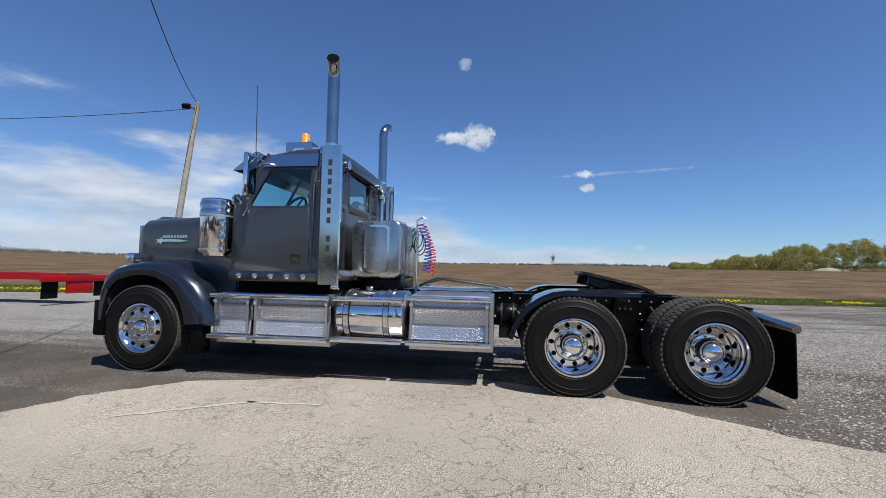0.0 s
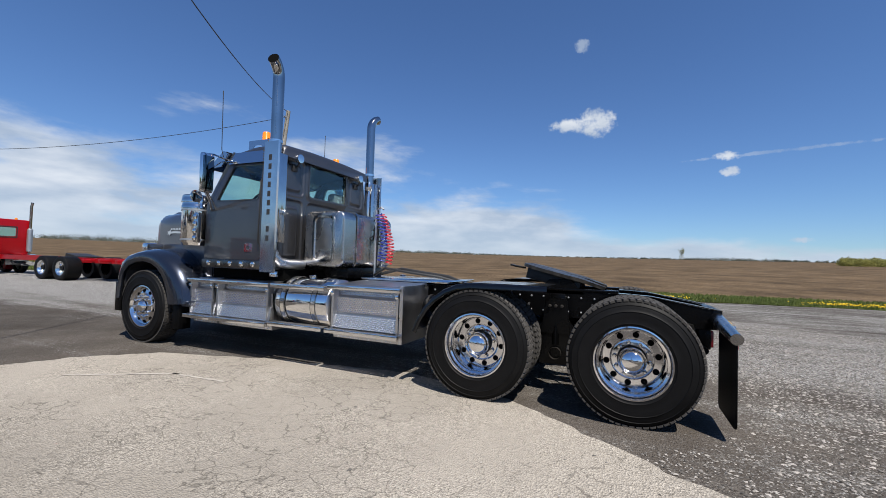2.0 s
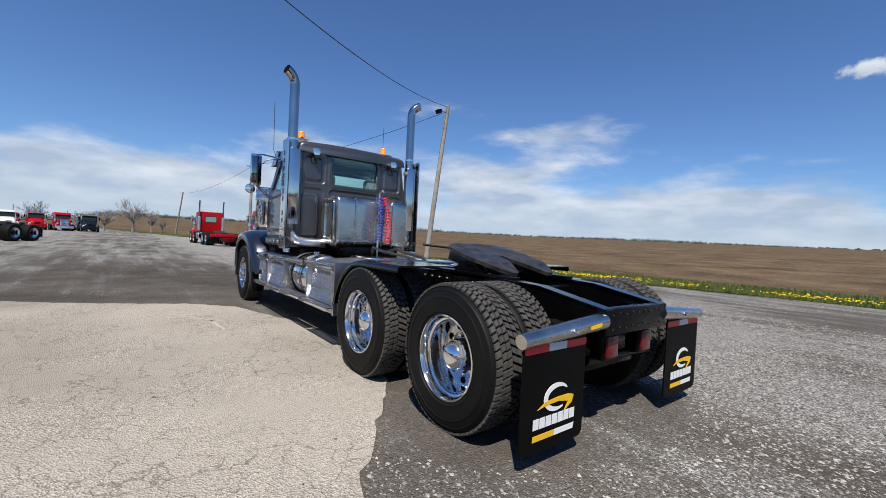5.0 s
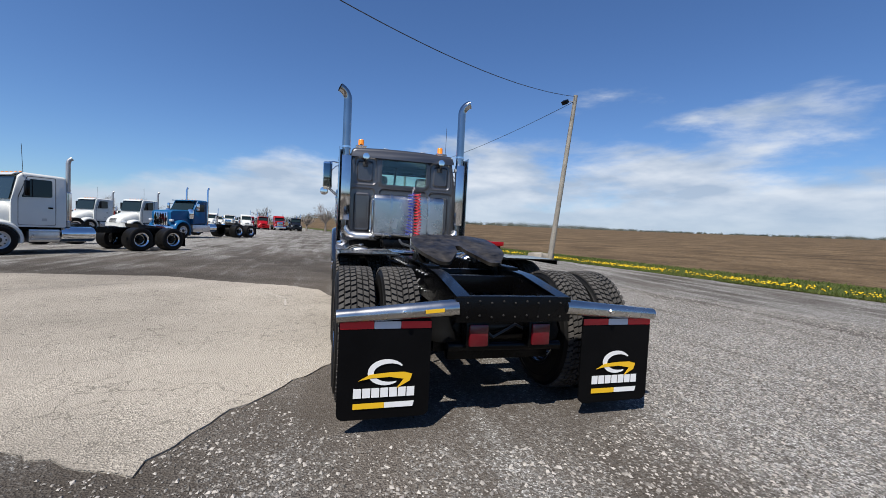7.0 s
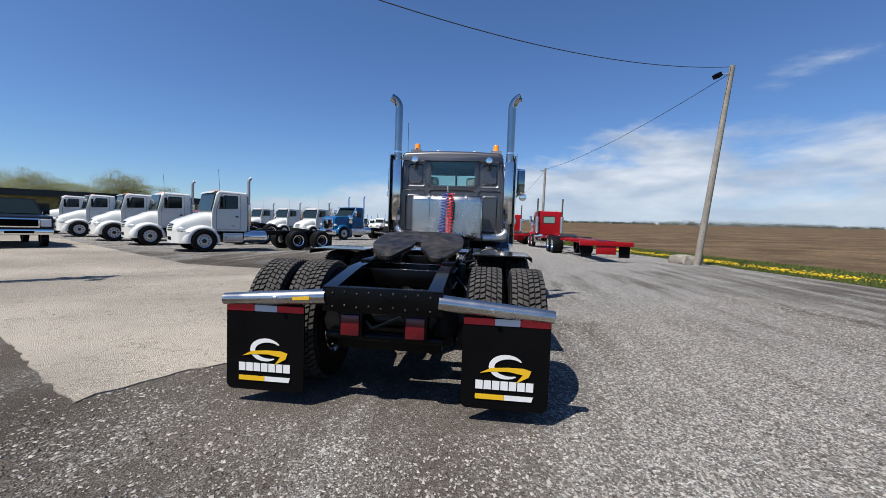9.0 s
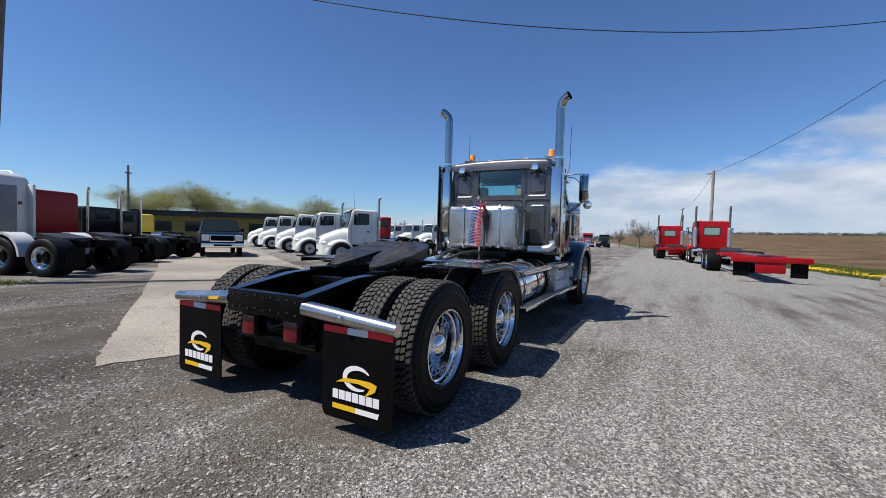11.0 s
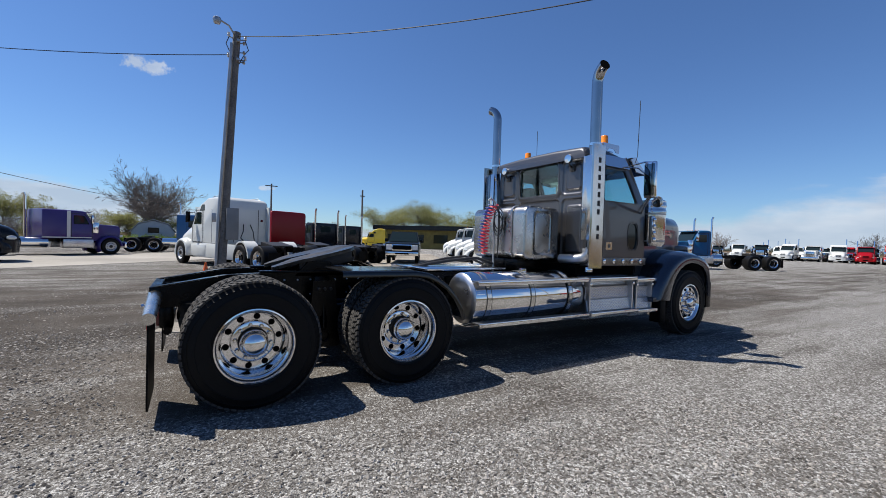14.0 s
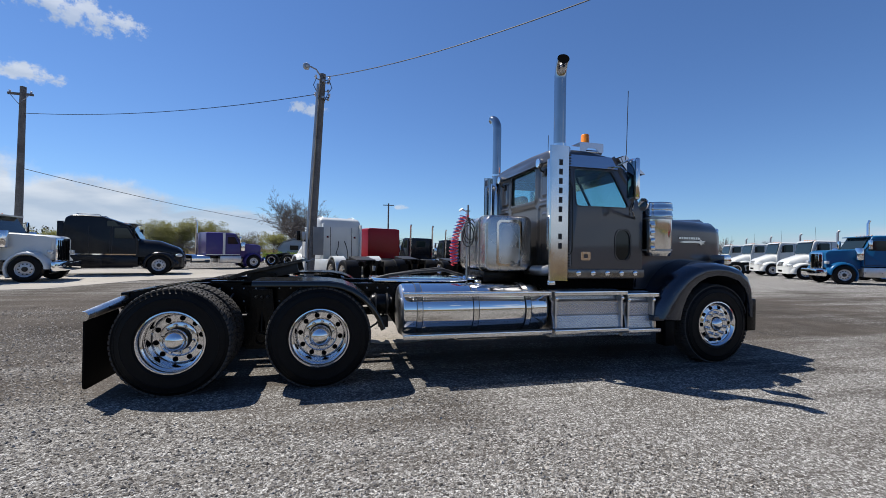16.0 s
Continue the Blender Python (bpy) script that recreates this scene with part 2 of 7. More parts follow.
ORANGE = mat("orange_cone_plastic", (0.75, 0.12, 0.02), 0.5)
GREYBOX = mat("grey_painted_box", (0.22, 0.22, 0.215), 0.6, stain=0.2)
GREYMETAL = mat("galvanised_metal", (0.4, 0.41, 0.42), 0.45, 0.8, stain=0.15)


def ground_mat(name, base, dark, light, speck, patch=0.25, bump=0.6, spots=0.0, rough=0.93, cracks=0.0):
    """Loose surface with stones: base, dark and light stone colours; speck is stones per metre."""
    m = bpy.data.materials.new(name)
    m.use_nodes = True
    nt = m.node_tree
    N, L = nt.nodes, nt.links
    b = N["Principled BSDF"]
    b.inputs["Roughness"].default_value = rough
    b.inputs["Specular IOR Level"].default_value = 0.06
    tc = N.new("ShaderNodeTexCoord")

    def noise_out(scale, detail=6, r=0.6):
        n = N.new("ShaderNodeTexNoise")
        n.inputs["Scale"].default_value, n.inputs["Detail"].default_value, n.inputs["Roughness"].default_value = scale, detail, r
        L.new(tc.outputs["Object"], n.inputs["Vector"])
        return n.outputs[0]

    def mixc(f, a, c):
        x = N.new("ShaderNodeMix")
        x.data_type = "RGBA"
        for v, k in ((f, "Factor"), (a, "A"), (c, "B")):
            if isinstance(v, tuple):
                x.inputs[k].default_value = (*v, 1)
            elif isinstance(v, float):
                x.inputs[k].default_value = v
            else:
                L.new(v, x.inputs[k])
        return x.outputs["Result"]

    def rng(src, a, c, lo, hi, smooth=True):
        r = N.new("ShaderNodeMapRange")
        r.interpolation_type = "SMOOTHSTEP" if smooth else "LINEAR"
        L.new(src, r.inputs["Value"])
        for k, v in (("From Min", a), ("From Max", c), ("To Min", lo), ("To Max", hi)):
            r.inputs[k].default_value = v
        return r.outputs[0]

    vo = N.new("ShaderNodeTexVoronoi")
    vo.inputs["Scale"].default_value = speck
    L.new(tc.outputs["Object"], vo.inputs["Vector"])
    rnd = N.new("ShaderNodeSeparateColor")
    L.new(vo.outputs["Color"], rnd.inputs[0])
    vo2 = N.new("ShaderNodeTexVoronoi")
    vo2.inputs["Scale"].default_value = speck * 2.7
    L.new(tc.outputs["Object"], vo2.inputs["Vector"])
    rnd2 = N.new("ShaderNodeSeparateColor")
    L.new(vo2.outputs["Color"], rnd2.inputs[0])
    stone = mixc(rng(rnd.outputs[0], 0.15, 0.95, 0, 1), dark, light)
    fine = mixc(rng(rnd2.outputs[0], 0.1, 0.9, 0, 1), dark, light)
    c = mixc(0.5, stone, fine)
    c = mixc(rng(noise_out(1.1, 8), 0.38, 0.66, 0.15, 0.85), base, c)
    big = noise_out(0.22, 7, 0.55)
    shade = rng(big, 0.3, 0.7, 1 - patch, 1 + patch)
    sc = N.new("ShaderNodeVectorMath")
    sc.operation = "SCALE"
    L.new(c, sc.inputs[0])
    L.new(shade, sc.inputs["Scale"])
    col = sc.outputs[0]
    if spots:
        sp = rng(noise_out(0.7, 9, 0.7), 0.62, 0.72, 0, spots)
        col = mixc(sp, col, tuple(v * 0.45 for v in base))
    h = vo.outputs["Distance"]
    if cracks:
        wob = N.new("ShaderNodeTexNoise")
        wob.inputs["Scale"].default_value = 2.5
        wob.inputs["Detail"].default_value = 4
        L.new(tc.outputs["Object"], wob.inputs["Vector"])
        ad = N.new("ShaderNodeMix")
        ad.data_type = "VECTOR"
        ad.inputs["Factor"].default_value = 0.4
        L.new(tc.outputs["Object"], ad.inputs["A"])
        L.new(wob.outputs["Color"], ad.inputs["B"])
        vc = N.new("ShaderNodeTexVoronoi")
        vc.feature = "DISTANCE_TO_EDGE"
        vc.inputs["Scale"].default_value = 6.0
        L.new(ad.outputs["Result"], vc.inputs["Vector"])
        line = rng(vc.outputs["Distance"], 0.003, 0.026, 1, 0)
        where = rng(noise_out(0.6, 8), 0.40, 0.55, 0, 1)
        mul = N.new("ShaderNodeMath")
        mul.operation = "MULTIPLY"
        L.new(line, mul.inputs[0])
        L.new(where, mul.inputs[1])
        mul2 = N.new("ShaderNodeMath")
        mul2.operation = "MULTIPLY"
        L.new(mul.outputs[0], mul2.inputs[0])
        mul2.inputs[1].default_value = cracks
        col = mixc(mul2.outputs[0], col, tuple(v * 0.3 for v in base))
    L.new(col, b.inputs["Base Color"])
    bn = N.new("ShaderNodeBump")
    bn.inputs["Strength"].default_value = bump
    bn.inputs["Distance"].default_value = 0.02
    L.new(h, bn.inputs["Height"])
    L.new(bn.outputs[0], b.inputs["Normal"])
    return m


def yard_mat():
    """Worn asphalt with drifts of pale crushed stone, denser on the open side, combed along the wheel tracks."""
    m = ground_mat("worn_asphalt_gravel", (0.056, 0.047, 0.039), (0.026, 0.021, 0.018), (0.16, 0.142, 0.123), 85.0, patch=0.32, bump=0.65)
    nt = m.node_tree
    N, L = nt.nodes, nt.links
    b = N["Principled BSDF"]
    asphalt = b.inputs["Base Color"].links[0].from_socket
    tc = N.new("ShaderNodeTexCoord")

    def noise_out(scale, detail, stretch=(1, 1, 1)):
        mp = N.new("ShaderNodeMapping")
        mp.inputs["Scale"].default_value = stretch
        L.new(tc.outputs["Object"], mp.inputs["Vector"])
        n = N.new("ShaderNodeTexNoise")
        n.inputs["Scale"].default_value, n.inputs["Detail"].default_value, n.inputs["Roughness"].default_value = scale, detail, 0.6
        L.new(mp.outputs[0], n.inputs["Vector"])
        return n.outputs[0]

    def val(op, *args):
        q = N.new("ShaderNodeMath")
        q.operation = op
        for i, v in enumerate(args):
            if isinstance(v, (int, float)):
                q.inputs[i].default_value = v
            else:
                L.new(v, q.inputs[i])
        return q.outputs[0]

    def rng(src, a, c, lo, hi):
        r = N.new("ShaderNodeMapRange")
        r.interpolation_type = "SMOOTHSTEP"
        L.new(src, r.inputs["Value"])
        for k, v in (("From Min", a), ("From Max", c), ("To Min", lo), ("To Max", hi)):
            r.inputs[k].default_value = v
        return r.outputs[0]

    vo = N.new("ShaderNodeTexVoronoi")
    vo.inputs["Scale"].default_value = 60.0
    L.new(tc.outputs["Object"], vo.inputs["Vector"])
    sepc = N.new("ShaderNodeSeparateColor")
    L.new(vo.outputs["Color"], sepc.inputs[0])
    ramp = N.new("ShaderNodeValToRGB")
    ramp.color_ramp.elements[0].position, ramp.color_ramp.elements[0].color = 0.05, (0.050, 0.043, 0.037, 1)
    ramp.color_ramp.elements[1].position, ramp.color_ramp.elements[1].color = 0.95, (0.61, 0.60, 0.575, 1)
    e = ramp.color_ramp.elements.new(0.55)
    e.color = (0.194, 0.187, 0.176, 1)
    vf = N.new("ShaderNodeTexVoronoi")
    vf.inputs["Scale"].default_value = 150.0
    L.new(tc.outputs["Object"], vf.inputs["Vector"])
    sepf = N.new("ShaderNodeSeparateColor")
    L.new(vf.outputs["Color"], sepf.inputs[0])
    L.new(val("ADD", val("MULTIPLY", sepc.outputs[0], 0.58), val("MULTIPLY", sepf.outputs[0], 0.42)), ramp.inputs[0])
    sep = N.new("ShaderNodeSeparateXYZ")
    L.new(tc.outputs["Object"], sep.inputs[0])
    side = rng(sep.outputs[1], -1.5, 3.0, -0.17, 0.06)
    far = rng(sep.outputs[0], -16.0, -1.5, 0.14, 0.0)
    d = val("ADD", val("ADD", val("MULTIPLY_ADD", noise_out(0.35, 8), 0.40, 0.0), val("MULTIPLY_ADD", noise_out(1.3, 9, (0.14, 1.3, 1)), 0.62, -0.005)), val("ADD", val("ADD", side, far), val("ADD", rng(sep.outputs[1], -13.0, -4.0, 0.15, 0.0), rng(sep.outputs[1], 4.0, 9.0, 0.0, -0.10))))
    fine = val("MULTIPLY", val("SUBTRACT", sepc.outputs[1], 0.5), 0.14)
    f = rng(val("ADD", d, fine), 0.365, 0.60, 0.05, 0.96)
    mix = N.new("ShaderNodeMix")
    mix.data_type = "RGBA"
    L.new(f, mix.inputs["Factor"])
    L.new(asphalt, mix.inputs["A"])
    L.new(ramp.outputs[0], mix.inputs["B"])
    L.new(mix.outputs["Result"], b.inputs["Base Color"])
    return m


GRAVEL = yard_mat()
CONCRETE = ground_mat("old_concrete_slab", (0.285, 0.256, 0.217), (0.108, 0.096, 0.081), (0.47, 0.425, 0.362), 90.0, patch=0.24, bump=0.6, spots=0.6, cracks=0.6)
ROADLIGHT = ground_mat("pale_concrete_lane", (0.31, 0.29, 0.26), (0.23, 0.215, 0.19), (0.38, 0.355, 0.32), 40.0, patch=0.15, bump=0.2)
SOIL = ground_mat("ploughed_soil", (0.094, 0.065, 0.038), (0.045, 0.030, 0.017), (0.155, 0.111, 0.067), 3.4, patch=0.38, bump=1.0)
TURF = ground_mat("verge_turf", (0.055, 0.068, 0.018), (0.036, 0.045, 0.013), (0.09, 0.10, 0.032), 25.0, patch=0.3, bump=0.8)


# ---- mesh helpers ----
def obj(name, bm, material, smooth=40):
    me = bpy.data.meshes.new(name)
    bmesh.ops.recalc_face_normals(bm, faces=bm.faces[:])
    bm.to_mesh(me)
    bm.free()
    me.materials.append(material)
    if smooth:
        me.polygons.foreach_set("use_smooth", [True] * len(me.polygons))
        me.set_sharp_from_angle(angle=radians(smooth))
    return me


def part(name, bm, material, parent, label="", smooth=40, at=None):
    me = bm if isinstance(bm, bpy.types.Mesh) else obj(name, bm, material, smooth)
    ob = new(name, me)
    ob.parent = parent
    if at is not None:
        ob.matrix_basis = at
    if label:
        tagged(ob, label)
    return ob


def thing(name, label, category, at=None, group="", kind=""):
    ob = new(name)
    ob.empty_display_size = 0.2
    if at is not None:
        ob.matrix_basis = at
    return tagged(ob, label, category, group, kind)


def solid(name, bm, material, label, category="", group="", kind="", at=None, smooth=40):
    ob = new(name, obj(name, bm, material, smooth))
    if at is not None:
        ob.matrix_basis = at
    return tagged(ob, label, category, group, kind)


def box(x0, x1, y0, y1, z0, z1, bevel=0.0, bm=None, seg=2, m=None):
    bm = bm or bmesh.new()
    r = bmesh.ops.create_cube(bm, size=1.0, matrix=Matrix.LocRotScale(((x0 + x1) / 2, (y0 + y1) / 2, (z0 + z1) / 2), None, (x1 - x0, y1 - y0, z1 - z0)))
    vs = r["verts"]
    if bevel:
        es = list({e for v in vs for e in v.link_edges})
        rb = bmesh.ops.bevel(bm, geom=es, offset=bevel, segments=seg, profile=0.5, affect="EDGES")
        vs = list({v for f in rb["faces"] for v in f.verts} | {v for v in vs if v.is_valid})
    if m is not None:
        bmesh.ops.transform(bm, matrix=m, verts=[v for v in vs if v.is_valid])
    return bm


def ring(bm, c, u, v, r, n, start=0.0):
    return [bm.verts.new(c + (u * math.cos(start + 2 * math.pi * i / n) + v * math.sin(start + 2 * math.pi * i / n)) * r) for i in range(n)]


def bridge(bm, a, b):
    n = len(a)
    for i in range(n):
        bm.faces.new((a[i], a[(i + 1) % n], b[(i + 1) % n], b[i]))


def tube(pts, r, n=12, bm=None, caps=True, radii=None):
    bm = bm or bmesh.new()
    pts = [Vector(p) for p in pts]
    last = None
    t0 = (pts[1] - pts[0]).normalized()
    u = t0.orthogonal().normalized()
    for i, p in enumerate(pts):
        t = (pts[min(i + 1, len(pts) - 1)] - pts[max(i - 1, 0)]).normalized()
        u = (u - t * u.dot(t)).normalized()
        v = t.cross(u)
        cur = ring(bm, p, u, v, radii[i] if radii else r, n)
        if last:
            bridge(bm, last, cur)
        elif caps:
            bm.faces.new(cur)
        last = cur
    if caps:
        bm.faces.new(last)
    return bm


def lathe(profile, n=32, bm=None, c=(0, 0, 0), axis="y", close=False):
    """Turn (radius, along) round an axis through c."""
    bm = bm or bmesh.new()
    c = Vector(c)
    a, u, v = {"y": (Vector((0, 1, 0)), Vector((1, 0, 0)), Vector((0, 0, 1))), "z": (Vector((0, 0, 1)), Vector((1, 0, 0)), Vector((0, 1, 0))), "x": (Vector((1, 0, 0)), Vector((0, 1, 0)), Vector((0, 0, 1)))}[axis]
    last = first = None
    for r, s in profile:
        cur = [bm.verts.new(c + a * s)] if r < 1e-5 else ring(bm, c + a * s, u, v, r, n)
        if last:
            if len(last) == 1 or len(cur) == 1:
                one, many = (last[0], cur) if len(last) == 1 else (cur[0], last)
                for i in range(n):
                    bm.faces.new((one, many[i], many[(i + 1) % n]))
            else:
                bridge(bm, last, cur)
        first = first or cur
        last = cur
    if close:
        bridge(bm, last, first)
    return bm


def loft(sections, bm=None, caps=True, closed=True):
    bm = bm or bmesh.new()
    rows = [[bm.verts.new(p) for p in s] for s in sections]
    n = len(rows[0])
    for a, b in zip(rows, rows[1:]):
        for i in range(n if closed else n - 1):
            bm.faces.new((a[i], a[(i + 1) % n], b[(i + 1) % n], b[i]))
    if caps and closed:
        bm.faces.new(rows[0])
        bm.faces.new(rows[-1])
    return bm


def sheet(outer, holes, place, bm=None):
    """A plate with holes: loops of (u, v); place(u, v, side) gives the point on side 0 or 1."""
    bm = bm or bmesh.new()
    flat = bmesh.new()
    loops = []
    for lp in (outer, *holes):
        vs = [flat.verts.new((u, v, 0)) for u, v in lp]
        for i in range(len(vs)):
            flat.edges.new((vs[i], vs[(i + 1) % len(vs)]))
        loops.append(vs)
    bmesh.ops.triangle_fill(flat, use_beauty=True, edges=flat.edges[:], normal=(0, 0, 1))
    flat.verts.index_update()
    made = [[bm.verts.new(place(v.co.x, v.co.y, s)) for v in flat.verts] for s in (0, 1)]
    for f in flat.faces:
        for s in (0, 1):
            bm.faces.new([made[s][v.index] for v in f.verts])
    for vs in loops:
        n = len(vs)
        for i in range(n):
            a, b = vs[i].index, vs[(i + 1) % n].index
            bm.faces.new((made[0][a], made[0][b], made[1][b], made[1][a]))
    flat.free()
    return bm


def rounded(u0, u1, v0, v1, r, n=4):
    pts = []
    for cx, cy, a in ((u1 - r, v1 - r, 0), (u0 + r, v1 - r, 90), (u0 + r, v0 + r, 180), (u1 - r, v0 + r, 270)):
        for i in range(n + 1):
            t = radians(a + 90 * i / n)
            pts.append((cx + r * math.cos(t), cy + r * math.sin(t)))
    return pts


def round_poly(pts, r, n=3):
    out = []
    k = len(pts)
    for i, p in enumerate(pts):
        p = Vector(p)
        a, b = Vector(pts[i - 1]) - p, Vector(pts[(i + 1) % k]) - p
        q = min(r, a.length * 0.45, b.length * 0.45)
        s, e = p + a.normalized() * q, p + b.normalized() * q
        for j in range(n + 1):
            t = j / n
            w = s * (1 - t) ** 2 + p * 2 * t * (1 - t) + e * t * t
            out.append((w.x, w.y))
    return out


def prism(pts, y0, y1, bm=None):
    """An (x, z) outline drawn out from y0 to y1."""
    return loft([[(x, y0, z) for x, z in pts], [(x, y1, z) for x, z in pts]], bm)


def turned(h):
    """Degrees about z that lead -x (forward of a vehicle) to the way h."""
    return math.degrees(math.atan2(-h[1], -h[0]))


def perforated(x0, x1, y0, y1, z, row=0.03, pitch=0.042):
    """A flat step tread with two rows of drain holes near its outer edge, y1 being the outer side."""
    s = 1 if y1 > y0 else -1
    holes = []
    for k in (0, 1):
        y = y1 - s * (row + 0.045 * k)
        for i in range(int((x1 - x0 - 0.06) / pitch)):
            x = x0 + 0.05 + i * pitch + 0.5 * pitch * k
            holes.append([(x + 0.012 * math.cos(a * math.pi / 3), y + 0.010 * math.sin(a * math.pi / 3)) for a in range(6)])
    return sheet([(x0, y0), (x1, y0), (x1, y1), (x0, y1)], holes, lambda u, v, k: Vector((u, v, z + (0.012 if k else 0.0))))


def tread_bars(patches, pitch=0.030):
    """Raised bars of diamond plate over flat patches (corner, side u, side v), as one mesh."""
    verts, faces = [], []
    for o, u, v in patches:
        o, u, v = Vector(o), Vector(u), Vector(v)
        lu, lv = u.length, v.length
        u, v = u / lu, v / lv
        nrm = u.cross(v)
        for j in range(int(lv / (pitch * 0.72))):
            for i in range(int(lu / pitch)):
                c = o + u * ((i + 0.5 + 0.5 * (j % 2)) * pitch) + v * ((j + 0.5) * pitch * 0.72)
                if (i + 0.5 + 0.5 * (j % 2)) * pitch > lu - 0.01:
                    continue
                a = (u + v * 0.55).normalized() if (i + j) % 2 else (u - v * 0.55).normalized()
                b = nrm.cross(a)
                k = len(verts)
                for h, la, lb in ((0.0, 0.0135, 0.006), (0.0038, 0.009, 0.0025)):
                    for sa, sb in ((-1, -1), (1, -1), (1, 1), (-1, 1)):
                        verts.append(c + a * (la * sa) + b * (lb * sb) + nrm * h)
                faces += [(k + 4, k + 5, k + 6, k + 7), (k, k + 1, k + 5, k + 4), (k + 1, k + 2, k + 6, k + 5), (k + 2, k + 3, k + 7, k + 6), (k + 3, k, k + 4, k + 7)]
    me = bpy.data.meshes.new("tread_bars")
    me.from_pydata([tuple(p) for p in verts], [], faces)
    me.materials.append(BAR)
    return me


# ---- ground ----
def poly_slab(name, pts, z0, z1, material, label, category):
    bm = bmesh.new()
    lo = [bm.verts.new((x, y, z0)) for x, y in pts]
    hi = [bm.verts.new((x, y, z1)) for x, y in pts]
    bridge(bm, lo, hi)
    bmesh.ops.triangulate(bm, faces=[bm.faces.new(hi)])
    return solid(name, bm, material, label, category, kind="structure", smooth=0)


def edge_y(x):
    return 13.2 + 0.17 * x


def field_rim(az):
    """Distance from the yard's middle to the near edge of the field."""
    return min(300.0, 19.2 / max(math.sin(az) - 0.17 * math.cos(az), 0.01))


def field_height(x, y):
    """The field climbs gently for half a kilometre from its near edge."""
    az = math.atan2(y, x)
    w = min(1.0, max(0.0, (math.sin(az) - 0.17 * math.cos(az) - 0.02) / 0.12))
    return -0.06 + 0.0235 * w * min(500.0, max(0.0, math.hypot(x, y) - field_rim(az)))


R = random.Random(7)
bm = bmesh.new()
centre = bm.verts.new((0, 0, -0.06))
sheet_rows = []
for i in range(240):
    az = 2 * math.pi * i / 240
    rim = field_rim(az)
    sheet_rows.append([bm.verts.new((r * math.cos(az), r * math.sin(az), field_height(r * math.cos(az), r * math.sin(az)))) for r in [rim * 0.5, rim] + [rim + d for d in (4, 12, 30, 60, 110, 180, 280, 400, 500, 560, 800, 1400)] + [3200]])
for a, b in zip(sheet_rows, sheet_rows[1:] + sheet_rows[:1]):
    bm.faces.new((centre, a[0], b[0]))
    for k in range(len(a) - 1):
        bm.faces.new((a[k], a[k + 1], b[k + 1], b[k]))
solid("ground", bm, SOIL, "bare brown ploughed field running to the horizon", "field", kind="structure", smooth=0)
yard = [(-220, edge_y(-220))]
for i in range(150):
    x = -150 + i * 1.5
    yard.append((x, edge_y(x) + R.uniform(-0.35, 0.35)))
yard += [(75, edge_y(75)), (75, -95), (-220, -95)]
poly_slab("pavement", yard, -0.5, 0.0, GRAVEL, "dark worn asphalt yard strewn with loose gravel", "yard")


def jag(pts, amp, step):
    out = []
    for a, b in zip(pts, pts[1:] + pts[:1]):
        a, b = Vector(a), Vector(b)
        n = max(1, int((b - a).length / step)) if (b - a).length < 9 else 24
        for i in range(n):
            p = a.lerp(b, i / n)
            out.append((p.x + R.uniform(-amp, amp), p.y + R.uniform(-amp, amp)))
    return out


PAD = [(-14.8, -33.5), (-9.4, -22), (-1.1, -8.2), (-0.95, -4.9), (-0.1, -3.4), (0.35, -2.2), (0.95, -1.45), (2.4, -1.0), (4.3, -0.7), (5.6, -1.1), (6.45, -1.72), (7.1, -2.12), (7.52, -2.27), (7.25, -2.85), (6.4, -4.3), (-10.8, -35.2)]
poly_slab("concrete_pavement", jag(PAD, 0.035, 0.12), -0.3, 0.012, CONCRETE, "pale cracked concrete slab with a ragged edge", "slab")
LANE = [(45, -2), (14.6, -10.8), (13.4, -14.8), (7.6, -20.5), (-4, -34), (3, -40), (12.0, -25.6), (19, -25), (45, -17)]
poly_slab("concrete_lane_pavement", jag(LANE, 0.05, 0.5), -0.3, 0.01, ROADLIGHT, "pale concrete lane across the yard", "lane")

verge = [(x, edge_y(x) + R.uniform(-0.1, 0.3)) for x in [-150 + i * 1.5 for i in range(151)]]
verge += [(x, edge_y(x) + 5.2 + R.uniform(-0.5, 0.5)) for x in [75 - i * 1.5 for i in range(151)]]
poly_slab("grass_verge", verge, -0.3, 0.03, TURF, "narrow green grass verge along the field", "verge")

# ---- grey tractor truck ----
truck = thing("semi_truck", "charcoal grey day-cab tractor truck with chrome stacks", "truck")
MX, RX = 5.19, 6.57


def tyre_mesh(name, width, drive):
    """A tyre round the y axis, its outer side at -y."""
    w = width / 2
    R0 = 0.293
    prof = [(R0, -w + 0.03), (R0 + 0.010, -w + 0.006), (R0 + 0.03, -w - 0.001), (0.325, -w - 0.005), (0.329, -w - 0.009), (0.334, -w - 0.007), (0.38, -w - 0.012), (0.425, -w - 0.011), (0.429, -w - 0.015), (0.433, -w - 0.011), (0.455, -w - 0.007), (0.476, -w + 0.0), (0.480, -w - 0.003), (0.484, -w + 0.004), (0.503, -w + 0.014), (0.520, -w + 0.026), (0.523, -w + 0.045)]
    prof += [(0.523, 0.0)] + [(r, -a) for r, a in reversed(prof)]
    bm = lathe(prof, 64)
    return obj(name, bm, RUBBER, 35)


